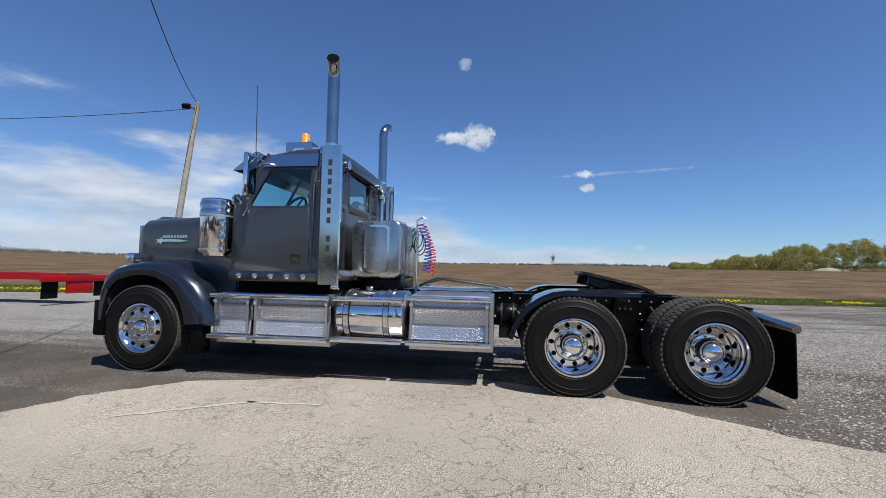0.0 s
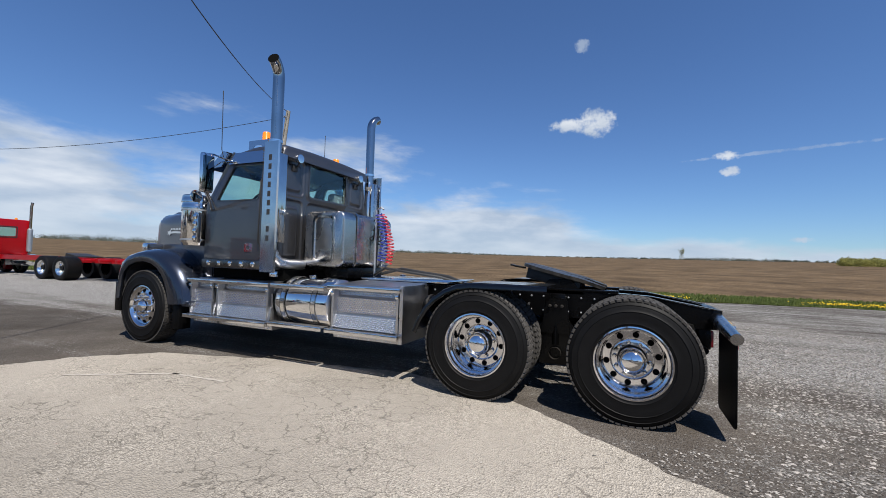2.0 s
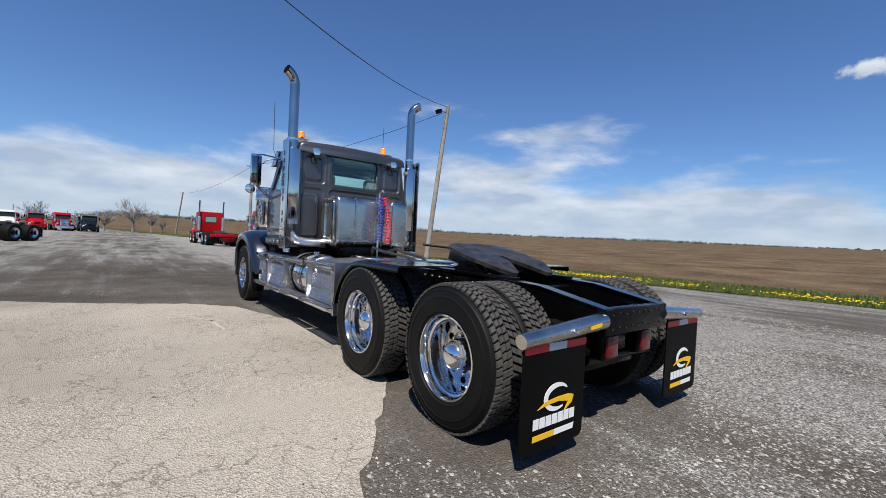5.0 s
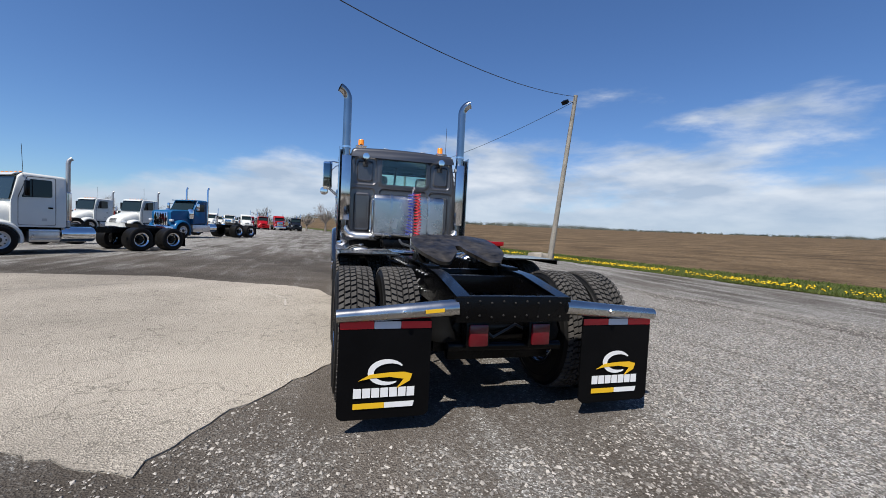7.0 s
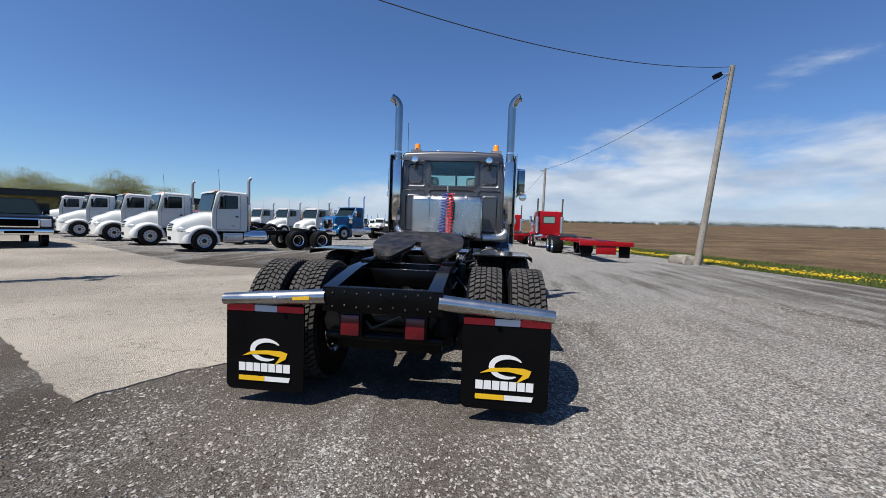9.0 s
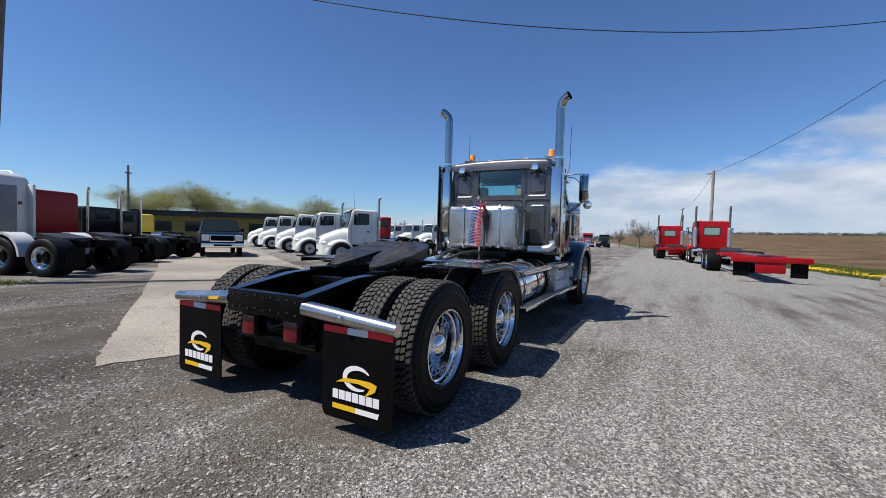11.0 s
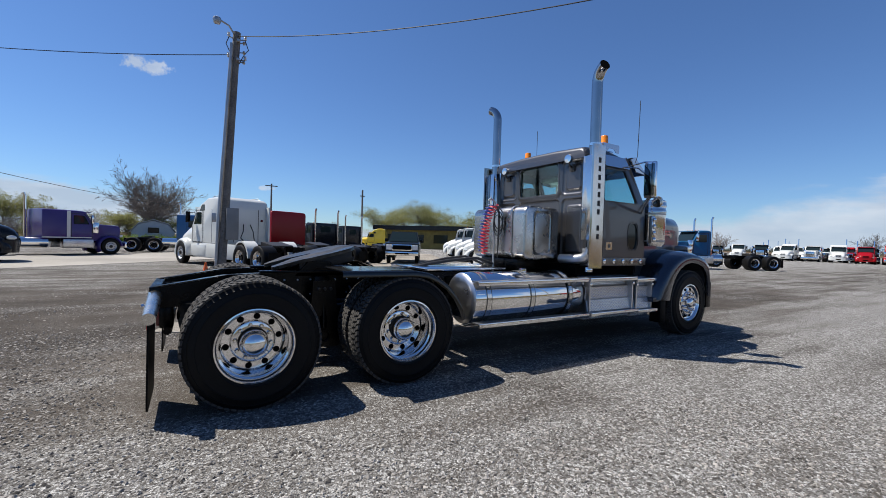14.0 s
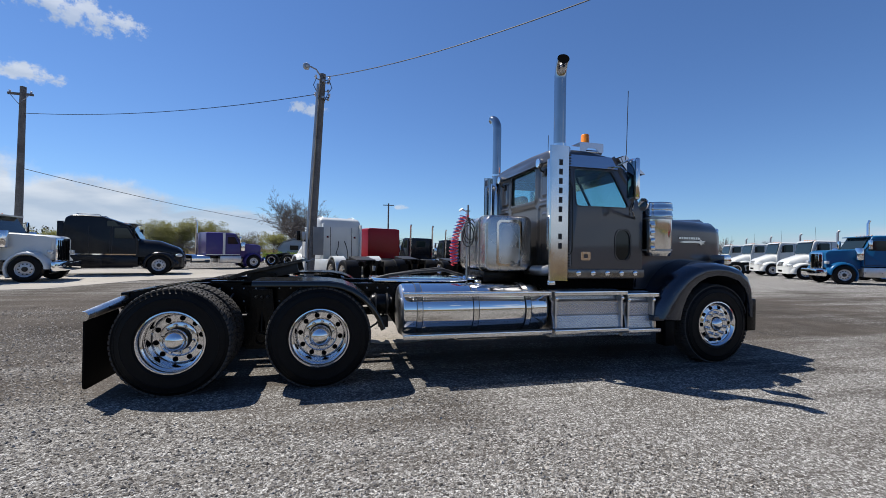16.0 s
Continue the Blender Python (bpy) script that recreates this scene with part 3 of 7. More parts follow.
def tread_mesh(name, width, drive):
    w = width / 2
    bm = bmesh.new()
    rows = 6 if drive else 5
    count = 62
    pitch = 2 * math.pi / count
    rw = (width - 0.012) / rows
    for k in range(rows):
        y0 = -w + 0.006 + k * rw
        for i in range(count):
            a0 = i * pitch + (0.5 * pitch if k % 2 else 0) + 0.02 * math.sin(k * 2.1)
            skew = (0.28 if k < rows / 2 else -0.28) * pitch
            gap = 0.010 if drive else 0.005
            ya, yb = y0 + gap / 2, y0 + rw - gap / 2
            edge = k in (0, rows - 1)
            span = pitch * (0.76 if drive else 0.9)
            vs = []
            for rr, sh in ((0.512, 0.0), (0.537, 0.05)):
                for y, s in ((ya, 0), (yb, 1)):
                    drop = 0.008 if edge and ((k == 0 and s == 0) or (k and s == 1)) else 0
                    for aa in (0, 1):
                        a = a0 + aa * span + s * skew + (sh * pitch if not aa else -sh * pitch)
                        q = rr - (drop if rr > 0.52 else 0)
                        vs.append(bm.verts.new((q * math.cos(a), y, q * math.sin(a))))
            for f in ((4, 5, 7, 6), (0, 1, 5, 4), (2, 6, 7, 3), (0, 4, 6, 2), (1, 3, 7, 5)):
                bm.faces.new([vs[j] for j in f])
    return obj(name, bm, TREAD, 0)


def rim_mesh(name, front):
    if front:
        prof = [(0.10, -0.135), (0.19, -0.132), (0.20, -0.12), (0.244, -0.108), (0.262, -0.115), (0.278, -0.143), (0.292, -0.152), (0.305, -0.15), (0.306, -0.12), (0.285, -0.09), (0.285, 0.13)]
    else:
        prof = [(0.09, 0.056), (0.160, 0.054), (0.170, 0.058), (0.176, 0.074), (0.182, 0.078), (0.238, 0.078), (0.250, 0.066), (0.256, 0.03), (0.259, -0.05), (0.266, -0.075), (0.280, -0.083), (0.283, -0.125), (0.294, -0.143), (0.306, -0.141), (0.307, -0.11), (0.288, -0.09), (0.288, 0.13)]
    return obj(name, lathe(prof, 64), ALU, 30)


def dome(r, h, n=28):
    pr = [(r * 1.06, 0.012), (r * 1.06, -0.004), (r, -0.008)]
    for i in range(1, 8):
        t = radians(90 * i / 7)
        pr.append((max(r * math.cos(t), 0), -0.008 - h * math.sin(t)))
    pr[-1] = (0, pr[-1][1])
    return obj("hub_cap", lathe(pr, n), CHROME, 50)


RIM_F, RIM_R = rim_mesh("rim_front", True), rim_mesh("rim_rear", False)
TYRE_F, TYRE_R = tyre_mesh("tyre_front", 0.30, False), tyre_mesh("tyre_rear", 0.28, True)
TREAD_F, TREAD_R = tread_mesh("tread_front", 0.30, False), tread_mesh("tread_rear", 0.28, True)
CAP_F, CAP_R = dome(0.080, 0.05), dome(0.106, 0.072)
NUT_F = obj("lug_nut", lathe([(0.021, 0.0), (0.021, -0.03), (0.014, -0.05), (0, -0.055)], 10), CHROME, 40)
NUT_R = obj("lug_nut", lathe([(0.019, 0.0), (0.019, -0.02), (0.012, -0.032), (0, -0.034)], 6), STAINLESS, 30)
# black disc on the rim paints the dark inside a vent opening
HOLE = obj("vent_hole", lathe([(0.027, 0.0), (0.0255, -0.004), (0.023, -0.003), (0.0, -0.0015)], 16), SOOT_SHADE, 60)
FLANGE = obj("axle_flange", lathe([(0.122, 0.0), (0.120, -0.01), (0.108, -0.02), (0.102, -0.085), (0.08, -0.09)], 32), GREASE, 35)


def wheel(x, y, z, left, front, spin):
    m = pose(x, y, z, 0, 0, 0 if left else 180)
    w = part("wheel", RIM_F if front else RIM_R, None, truck, "polished aluminium wheel rim", at=m)
    turn = pose(0, 0, 0, 0, spin, 0)
    part("tyre", TYRE_F if front else TYRE_R, None, w, "black rubber truck tyre")
    part("tread", TREAD_F if front else TREAD_R, None, w, "dusty tyre tread blocks", at=turn)
    part("hub_cap", CAP_F if front else CAP_R, None, w, "domed chrome hub cap", at=pose(0, -0.14 if front else -0.035, 0))
    for i in range(10):
        a = radians(36 * i + spin)
        rr = 0.150 if front else 0.142
        part("lug_nut", NUT_F if front else NUT_R, None, w, at=pose(rr * math.cos(a), -0.13 if front else 0.054, rr * math.sin(a)))
        a += radians(18)
        rr = 0.222 if front else 0.210
        part("vent_hole", HOLE, None, w, at=pose(rr * math.cos(a), -0.116 if front else 0.077, rr * math.sin(a)))
    if not front:
        part("axle_flange", FLANGE, None, w, at=pose(0, 0.055, 0))
    return w


TZ = 0.527
wheel(0.0, -1.035, TZ, True, True, 5)
wheel(0.0, 1.035, TZ, False, True, 20)
for k, x in enumerate((MX, RX)):
    for left in (True, False):
        s = -1 if left else 1
        wheel(x, s * 1.085, TZ, left, False, 11 + 17 * k)
        inner = part("inner_wheel", RIM_R, None, truck, "inner dual wheel rim", at=pose(x, s * 0.745, TZ, 0, 0, 0 if not left else 180))
        part("tyre", TYRE_R, None, inner, "black rubber truck tyre")
        part("tread", TREAD_R, None, inner, "dusty tyre tread blocks", at=pose(0, 0, 0, 0, 23 * k + 8, 0))
    part("axle", tube([(x, -0.7, TZ), (x, 0.7, TZ)], 0.075, 16), BLACK, truck)
    part("differential", lathe([(0.05, -0.22), (0.16, -0.16), (0.21, -0.05), (0.21, 0.05), (0.16, 0.16), (0.05, 0.22)], 20, c=(x, 0, TZ)), BLACK, truck)
for x in (MX, RX):
    for s in (-1, 1):
        part("brake_chamber", lathe([(0.0, -0.12), (0.07, -0.115), (0.085, -0.08), (0.085, -0.005), (0.095, 0.0), (0.085, 0.005), (0.085, 0.10), (0.05, 0.13), (0, 0.13)], 18, c=(x + 0.20, s * 0.40, 0.60), axis="x"), BLACK, truck, "black brake chamber")
        part("leaf_beam", prism([(x - 0.35, 0.40), (x + 0.42, 0.46), (x + 0.42, 0.54), (x, 0.62), (x - 0.35, 0.52)], *sorted((s * 0.40, s * 0.50))), BLACK, truck)
        part("brake_drum", lathe([(0.21, 0.0), (0.215, 0.02), (0.215, 0.17), (0.17, 0.18)], 28, c=(x, s * 0.62 - (0.09 if s > 0 else 0.09), TZ)), GREASE, truck)
    part("axle_brace", box(x + 0.05, x + 0.12, -0.5, 0.5, 0.42, 0.52, 0.01), BLACK, truck)
part("drive_shaft", tube([(1.5, 0, 0.72), (MX - 0.2, 0, 0.62), (MX + 0.2, 0, 0.6), (RX - 0.2, 0, 0.56)], 0.055, 14), BLACK, truck)
part("rear_plate", box(7.0, 7.1, -0.42, 0.42, 0.42, 0.78, 0.02), BLACK, truck, "black plate behind the tail lights")
part("air_line", tube([(7.12, -0.30, 0.78), (7.2, -0.1, 0.62), (7.15, 0.1, 0.70), (7.2, 0.30, 0.60)], 0.012, 6), HOSE, truck)
part("front_axle", box(-0.06, 0.06, -0.85, 0.85, 0.42, 0.52, 0.015), BLACK, truck)


def rails():
    for s in (-1, 1):
        y0, y1 = (s * 0.43, s * 0.35) if s > 0 else (s * 0.43, s * 0.35)
        top = [(-0.5, 1.0), (6.25, 1.05), (6.75, 1.03), (7.33, 0.93)]
        bot = [(7.33, 0.76), (6.8, 0.76), (6.2, 0.77), (-0.5, 0.74)]
        part("frame_rail", prism(top + bot, min(y0, y1), max(y0, y1)), BLACK, truck)
        for i in range(16):
            for zz in (0.83, 0.98):
                bx = 4.4 + i * 0.13
                part("bolt", BOLT, None, truck, at=pose(bx, s * 0.432, zz, 0, 0, 0 if s < 0 else 180))
    for x0, x1, z0, z1 in ((7.26, 7.34, 0.76, 0.945), (6.45, 6.55, 0.85, 1.0), (5.85, 5.95, 0.8, 1.0), (4.6, 4.7, 0.8, 1.0)):
        part("cross_member", box(x0, x1, -0.44 if x0 > 7 else -0.36, 0.45 if x0 > 7 else 0.36, z0, z1, 0.008), BLACK, truck)


    for s in (-1, 1):
        part("gusset", prism_flat([(7.26, s * 0.36), (7.26, s * 0.20), (6.98, s * 0.36)], 0.905, 0.917), BLACK, truck)
        part("rail_cap", loft([[(x, s * 0.44, z), (x, s * 0.335, z), (x, s * 0.335, z + 0.008), (x, s * 0.44, z + 0.008)] for x, z in ((6.30, 1.052), (6.75, 1.033), (7.34, 0.934))]), GLOSSBLACK, truck, "worn glossy top of the frame rail")
    for k in range(9):
        for z in (0.80, 0.90):
            part("bolt", ENDBOLT, None, truck, at=pose(7.342, -0.36 + k * 0.09, z + 0.012 * (k % 2)))


def prism_flat(pts, z0, z1):
    """A plan outline drawn up from z0 to z1."""
    return loft([[(x, y, z0) for x, y in pts], [(x, y, z1) for x, y in pts]])


ENDBOLT = obj("end_bolt", lathe([(0.008, 0.0), (0.008, 0.005), (0.004, 0.008), (0, 0.008)], 6, axis="x"), GREASE, 30)
BOLT = obj("bolt", lathe([(0.011, 0.0), (0.011, -0.008), (0.006, -0.012), (0, -0.012)], 6), GREYMETAL, 30)
rails()


def fifth_wheel():
    out = [(-0.45, -0.16), (-0.43, -0.30), (-0.33, -0.43), (-0.15, -0.47), (0.10, -0.47), (0.25, -0.43), (0.47, -0.30), (0.47, -0.20), (0.20, -0.06), (0.08, -0.035), (0.0, -0.03)]
    out = out + [(u, -v) for u, v in reversed(out)]
    tilt = pose(5.87, 0.01, 1.235, 0, 13.5, 0)

    def place(u, v, s):
        bend = -0.10 * max(0, u - 0.22) ** 1.0
        return tilt @ Vector((u, v, bend + (0.0 if s else -0.035)))
    fw = part("fifth_wheel", sheet(round_poly(out, 0.04), [], place), WORNPLATE, truck, "greasy black fifth wheel plate tilted back", smooth=25)
    for s in (-1, 1):
        part("skirt", box(-0.36, 0.22, s * 0.36 - 0.02, s * 0.36 + 0.02, -0.15, -0.03, 0.006, m=tilt), GREASE, fw)
        part("pivot_bracket", prism([(5.62, 1.02), (6.12, 1.02), (5.98, 1.17), (5.76, 1.17)], s * 0.40 - 0.03, s * 0.40 + 0.03), BLACK, fw)
        part("rib", box(-0.3, 0.2, s * 0.16 - 0.012, s * 0.16 + 0.012, -0.12, -0.03, m=tilt), GREASE, fw)
    part("release_handle", tube([(5.44, -0.2, 1.28), (5.40, -0.5, 1.30), (5.38, -0.62, 1.31)], 0.012, 8), GREASE, fw)
    part("slide_rail", box(5.25, 6.45, -0.44, -0.33, 1.05, 1.075, 0.004), BLACK, fw)
    part("slide_rail", box(5.25, 6.45, 0.33, 0.44, 1.05, 1.075, 0.004), BLACK, fw)


fifth_wheel()


def quarter_fenders():
    for s in (-1, 1):
        path = [(4.50, 0.60), (4.545, 0.72), (4.62, 0.845), (4.72, 0.955), (4.84, 1.04), (4.97, 1.095), (5.12, 1.118), (5.45, 1.12), (5.86, 1.12)]
        skin = []
        for i, (x, z) in enumerate(path):
            (xa, za), (xb, zb) = path[max(i - 1, 0)], path[min(i + 1, len(path) - 1)]
            k = math.hypot(xb - xa, zb - za)
            skin.append((x, z, -(zb - za) / k, (xb - xa) / k))
        rim = [(0.58, 0.0), (1.19, 0.0), (1.205, -0.004), (1.212, -0.018), (1.212, -0.055), (1.204, -0.055), (1.203, -0.02), (1.19, -0.008), (0.58, -0.008)]
        f = part("quarter_fender", loft([[(x + nx * d, s * y, z + nz * d) for y, d in rim] for x, z, nx, nz in skin]), GLOSSBLACK, truck, "curved glossy black fender over the front drive tyres", smooth=50)
        part("fender_top", loft([[(x + nx * d, s * y, z + nz * d) for y, d in ((0.6, 0.003), (1.17, 0.003), (1.17, 0.006), (0.6, 0.006))] for x, z, nx, nz in skin[2:]]), FENDERTOP, f, "dusty dark fender top", smooth=50)
        part("fender_arm", tube([(5.0, s * 0.42, 0.95), (5.0, s * 0.95, 1.08)], 0.02, 8), BLACK, f)
        # frame brackets and air springs between the drive axles
        part("suspension_bracket", box(5.78, 5.94, s * 0.43, s * 0.52, 0.45, 1.02, 0.012), BLACK, truck)
        part("air_spring", lathe([(0.05, 0.55), (0.12, 0.56), (0.135, 0.63), (0.115, 0.68), (0.135, 0.74), (0.12, 0.8), (0.05, 0.81)], 20, c=(RX + 0.42, s * 0.42, 0.0), axis="z"), RUBBER, truck)
        part("spring_hanger", prism([(5.70, 0.30), (6.02, 0.30), (6.08, 0.62), (5.96, 0.78), (5.76, 0.78), (5.64, 0.62)], *sorted((s * 0.52, s * 0.60))), BLACK, truck, "black cast spring hanger")
        part("spring_pin", lathe([(0.06, 0.0), (0.06, 0.05), (0.03, 0.07), (0, 0.07)], 16), GREASE, truck, at=pose(5.86, s * 0.60, 0.42, 0, 0, 180 if s > 0 else 0) @ pose(0, -0.05, 0))
        for k in range(4):
            part("leaf", prism([(MX + 0.1 + 0.12 * k, 0.50 - 0.022 * k), (RX - 0.1 - 0.12 * k, 0.50 - 0.022 * k), (RX - 0.1 - 0.12 * k, 0.518 - 0.022 * k), (MX + 0.1 + 0.12 * k, 0.518 - 0.022 * k)], *sorted((s * 0.46, s * 0.54))), GREASE, truck)
        part("brake_hose", tube([(5.55, s * 0.45, 0.90), (5.50, s * 0.60, 0.72), (5.42, s * 0.58, 0.58), (5.38, s * 0.45, 0.55)], 0.013, 6), HOSE, truck)
        part("brake_hose", tube([(6.20, s * 0.45, 0.92), (6.28, s * 0.60, 0.76), (6.40, s * 0.58, 0.62), (6.5, s * 0.45, 0.6)], 0.013, 6), HOSE, truck)
        part("torque_arm", tube([(MX + 0.05, s * 0.5, 0.45), (RX - 0.05, s * 0.5, 0.45)], 0.05, 10), BLACK, truck)
        part("shock_absorber", tube([(5.86, s * 0.6, 0.5), (5.86, s * 0.56, 0.98)], 0.035, 12), BLACK, truck)


quarter_fenders()


def flat_print(name, loop, x, material, parent, label=""):
    bm = sheet(loop, [], lambda u, v, s: Vector((x + (0.0018 if s else 0), u, v)))
    return part(name, bm, material, parent, label, smooth=0)


def mud_flaps():
    for s in (-1, 1):
        cy = s * 0.905
        bar = part("flap_hanger", tube([(7.30, s * 0.42, 0.862), (7.285, s * 1.235, 0.80)], 0.05, 16, radii=[0.060, 0.045]), BRUSHED, truck, "tapered chrome mud flap hanger bar", smooth=60)
        part("bolt", lathe([(0.018, 0.0), (0.018, 0.02), (0, 0.025)], 6, c=(7.343, s * 0.8, 0.835), axis="x"), CHROME, bar)
        flap = part("mud_flap", sheet(rounded(cy - 0.31, cy + 0.31, 0.11, 0.80, 0.05), [], lambda u, v, t: Vector((7.283 + 0.012 * t, u, v))), FLAP, truck, "black rubber mud flap with yellow and white print", smooth=30)
        X = 7.2965
        a, b = cy - 0.305, cy + 0.305
        for k, (u0, u1) in enumerate(((a, a + 0.22), (a + 0.222, a + 0.40), (a + 0.402, b))):
            flat_print("reflector_strip", rounded(u0, u1, 0.72, 0.768, 0.004, 1), X, WHITEREF if k == 1 else REDREF, flap, "white reflective strip" if k == 1 else "red reflective strip")
        X += 0.004
        # ring mark, open at the right, over a yellow swash
        arc, arc2 = [], []
        for i in range(21):
            t = radians(35 + 265 * i / 20)
            wv = 0.004 + 0.016 * math.sin(math.pi * i / 20) ** 0.8
            arc.append((cy + 0.02 + (0.115 + wv) * math.cos(t), 0.425 + (0.075 + wv) * math.sin(t)))
            arc2.append((cy + 0.02 + (0.115 - wv) * math.cos(t), 0.425 + (0.075 - wv) * math.sin(t)))
        flat_print("print_mark", arc + arc2[::-1], X, WHITEPRINT, flap, "white ring mark")
        sw = [(cy - 0.175, 0.375), (cy - 0.10, 0.415), (cy + 0.03, 0.425), (cy + 0.13, 0.425), (cy + 0.185, 0.41), (cy + 0.17, 0.365), (cy + 0.08, 0.315), (cy + 0.128, 0.378), (cy + 0.03, 0.395), (cy - 0.09, 0.39)]
        flat_print("print_swash", sw, X + 0.0025, YELLOW, flap, "yellow swash")
        for k in range(7):
            u = cy - 0.205 + k * 0.0595
            flat_print("print_bar", [(u, 0.258), (u + 0.052, 0.258), (u + 0.052, 0.322), (u, 0.322)], X, WHITEPRINT, flap, "white print bar")
        flat_print("print_line", [(cy - 0.205, 0.185), (cy + 0.0, 0.185), (cy + 0.0, 0.222), (cy - 0.205, 0.222)], X, YELLOW, flap, "yellow print line")
        flat_print("print_line", [(cy + 0.002, 0.185), (cy + 0.195, 0.185), (cy + 0.205, 0.222), (cy + 0.002, 0.222)], X, WHITEPRINT, flap, "white print line")
        # tail light in its box
        tl = part("tail_light", box(7.16, 7.27, s * 0.245 - 0.09, s * 0.245 + 0.09, 0.555, 0.755, 0.012), BLACK, truck, "black tail light box")
        part("lens", box(7.26, 7.295, s * 0.245 - 0.072, s * 0.245 + 0.072, 0.575, 0.735, 0.012), REDLENS, tl, "red tail light lens")
    flat_print("sticker", [(-0.66, 0.832), (-0.53, 0.843), (-0.53, 0.868), (-0.66, 0.857)], 7.364, YELLOW, truck, "small yellow sticker")
    part("rear_tube", tube([(7.2, -0.45, 0.56), (7.2, 0.45, 0.55)], 0.035, 10), BLACK, truck)
    part("air_tank", lathe([(0.0, -0.32), (0.09, -0.30), (0.12, -0.26), (0.12, 0.26), (0.09, 0.30), (0.0, 0.32)], 20, c=(7.02, 0.0, 0.66)), BLACK, truck, "black air reservoir under the frame")


mud_flaps()


DARKNUT = obj("dark_nut", lathe([(0.019, 0.0), (0.019, -0.02), (0.012, -0.032), (0, -0.034)], 6), GREASE, 30)


def side_gear():
    for s in (-1, 1):
        tk = part("air_tank", lathe([(0.0, 4.36), (0.10, 4.37), (0.125, 4.40), (0.125, 4.60), (0.10, 4.63), (0.0, 4.64)], 20, c=(0, s * 0.60, 0.80), axis="x"), BLACK, truck, "black air reservoir hung from the frame")
        for x in (4.43, 4.57):
            part("strap", lathe([(0.127, x - 0.012), (0.132, x - 0.008), (0.132, x + 0.008), (0.127, x + 0.012)], 20, c=(0, s * 0.60, 0.80), axis="x"), GREASE, tk)
        part("valve_block", box(4.40, 4.52, *sorted((s * 0.45, s * 0.58)), 0.50, 0.64, 0.01), GREASE, truck)
        part("brake_hose", tube([(4.45, s * 0.55, 0.68), (4.55, s * 0.62, 0.56), (4.62, s * 0.55, 0.50), (4.75, s * 0.45, 0.55)], 0.013, 6), HOSE, truck)
        part("mud_shield", prism([(5.72, 0.62), (6.0, 0.62), (5.97, 0.98), (5.75, 0.98)], *sorted((s * 0.60, s * 0.615))), BLACK, truck)
        for k in range(3):
            part("suspension_bolt", DARKNUT, None, truck, at=pose(5.80 + 0.06 * k, s * 0.615, 0.90, 0, 0, 0 if s < 0 else 180))


side_gear()


# cab
def half_width(z):
    return 1.045 if z < 2.05 else 1.045 - 0.11 * (z - 2.05) / 0.7


def side_place(s, depth=0.035, out=0.0):
    return lambda u, v, t: Vector((u, s * (half_width(v) + out - (depth if t else 0)), v))


def back_place(x, depth=0.03):
    return lambda u, v, t: Vector((x - (depth if t else 0), u, v))


def loop_scale(lp, d):
    cx = sum(p[0] for p in lp) / len(lp)
    cy = sum(p[1] for p in lp) / len(lp)
    return [(p[0] + math.copysign(d, p[0] - cx), p[1] + math.copysign(d, p[1] - cy)) for p in lp]


def pressed_wall(window):
    """Back wall as a stamped sheet: raised rims and sunk fields round the window."""
    def box_sd(u, v, cu, cv, hu, hv, r):
        du, dv = abs(u - cu) - hu + r, abs(v - cv) - hv + r
        return math.hypot(max(du, 0), max(dv, 0)) + min(max(du, dv), 0) - r

    def ease(a, b, t):
        t = min(max((t - a) / (b - a), 0), 1)
        return t * t * (3 - 2 * t)
    fields = [(0.02, 1.60, 0.45, 0.50, 0.07, -1)]
    for k in (-1, 1):
        fields += [(k * 0.70 + 0.01, 2.41, 0.195, 0.245, 0.07, -1), (k * 0.71 + 0.01, 2.40, 0.125, 0.165, 0.03, 1), (k * 0.735, 1.67, 0.225, 0.43, 0.07, -1), (k * 0.735, 1.66, 0.13, 0.33, 0.04, 1)]

    def relief(u, v):
        h = 0.0
        for cu, cv, hu, hv, r, sign in fields:
            d = box_sd(u, v, cu, cv, hu, hv, r)
            if d < 0.05:
                h += sign * 0.016 * ease(0.012, -0.012, d) + 0.010 * max(0.0, 1 - (d / 0.02) ** 2) ** 2
        d = box_sd(u, v, 0.02, 2.41, 0.42, 0.23, 0.06)
        return h + 0.014 * ease(0.075, 0.03, d)
    nu, nv = 168, 130
    bm = bmesh.new()
    rows = []
    for j in range(nv + 1):
        z = 1.14 + 1.62 * j / nv
        hw = half_width(z)
        rows.append([bm.verts.new((2.345 + relief(hw * (2 * i / nu - 1), z) - 0.03 * max(0, abs(2 * i / nu - 1) - 0.975) / 0.025, hw * (2 * i / nu - 1), z)) for i in range(nu + 1)])
    for j in range(nv):
        z = 1.14 + 1.62 * (j + 0.5) / nv
        for i in range(nu):
            u = half_width(z) * ((2 * i + 1) / nu - 1)
            if box_sd(u, z, 0.02, 2.41, 0.42, 0.23, 0.06) > -0.004:
                bm.faces.new((rows[j][i], rows[j][i + 1], rows[j + 1][i + 1], rows[j + 1][i]))
    return bm


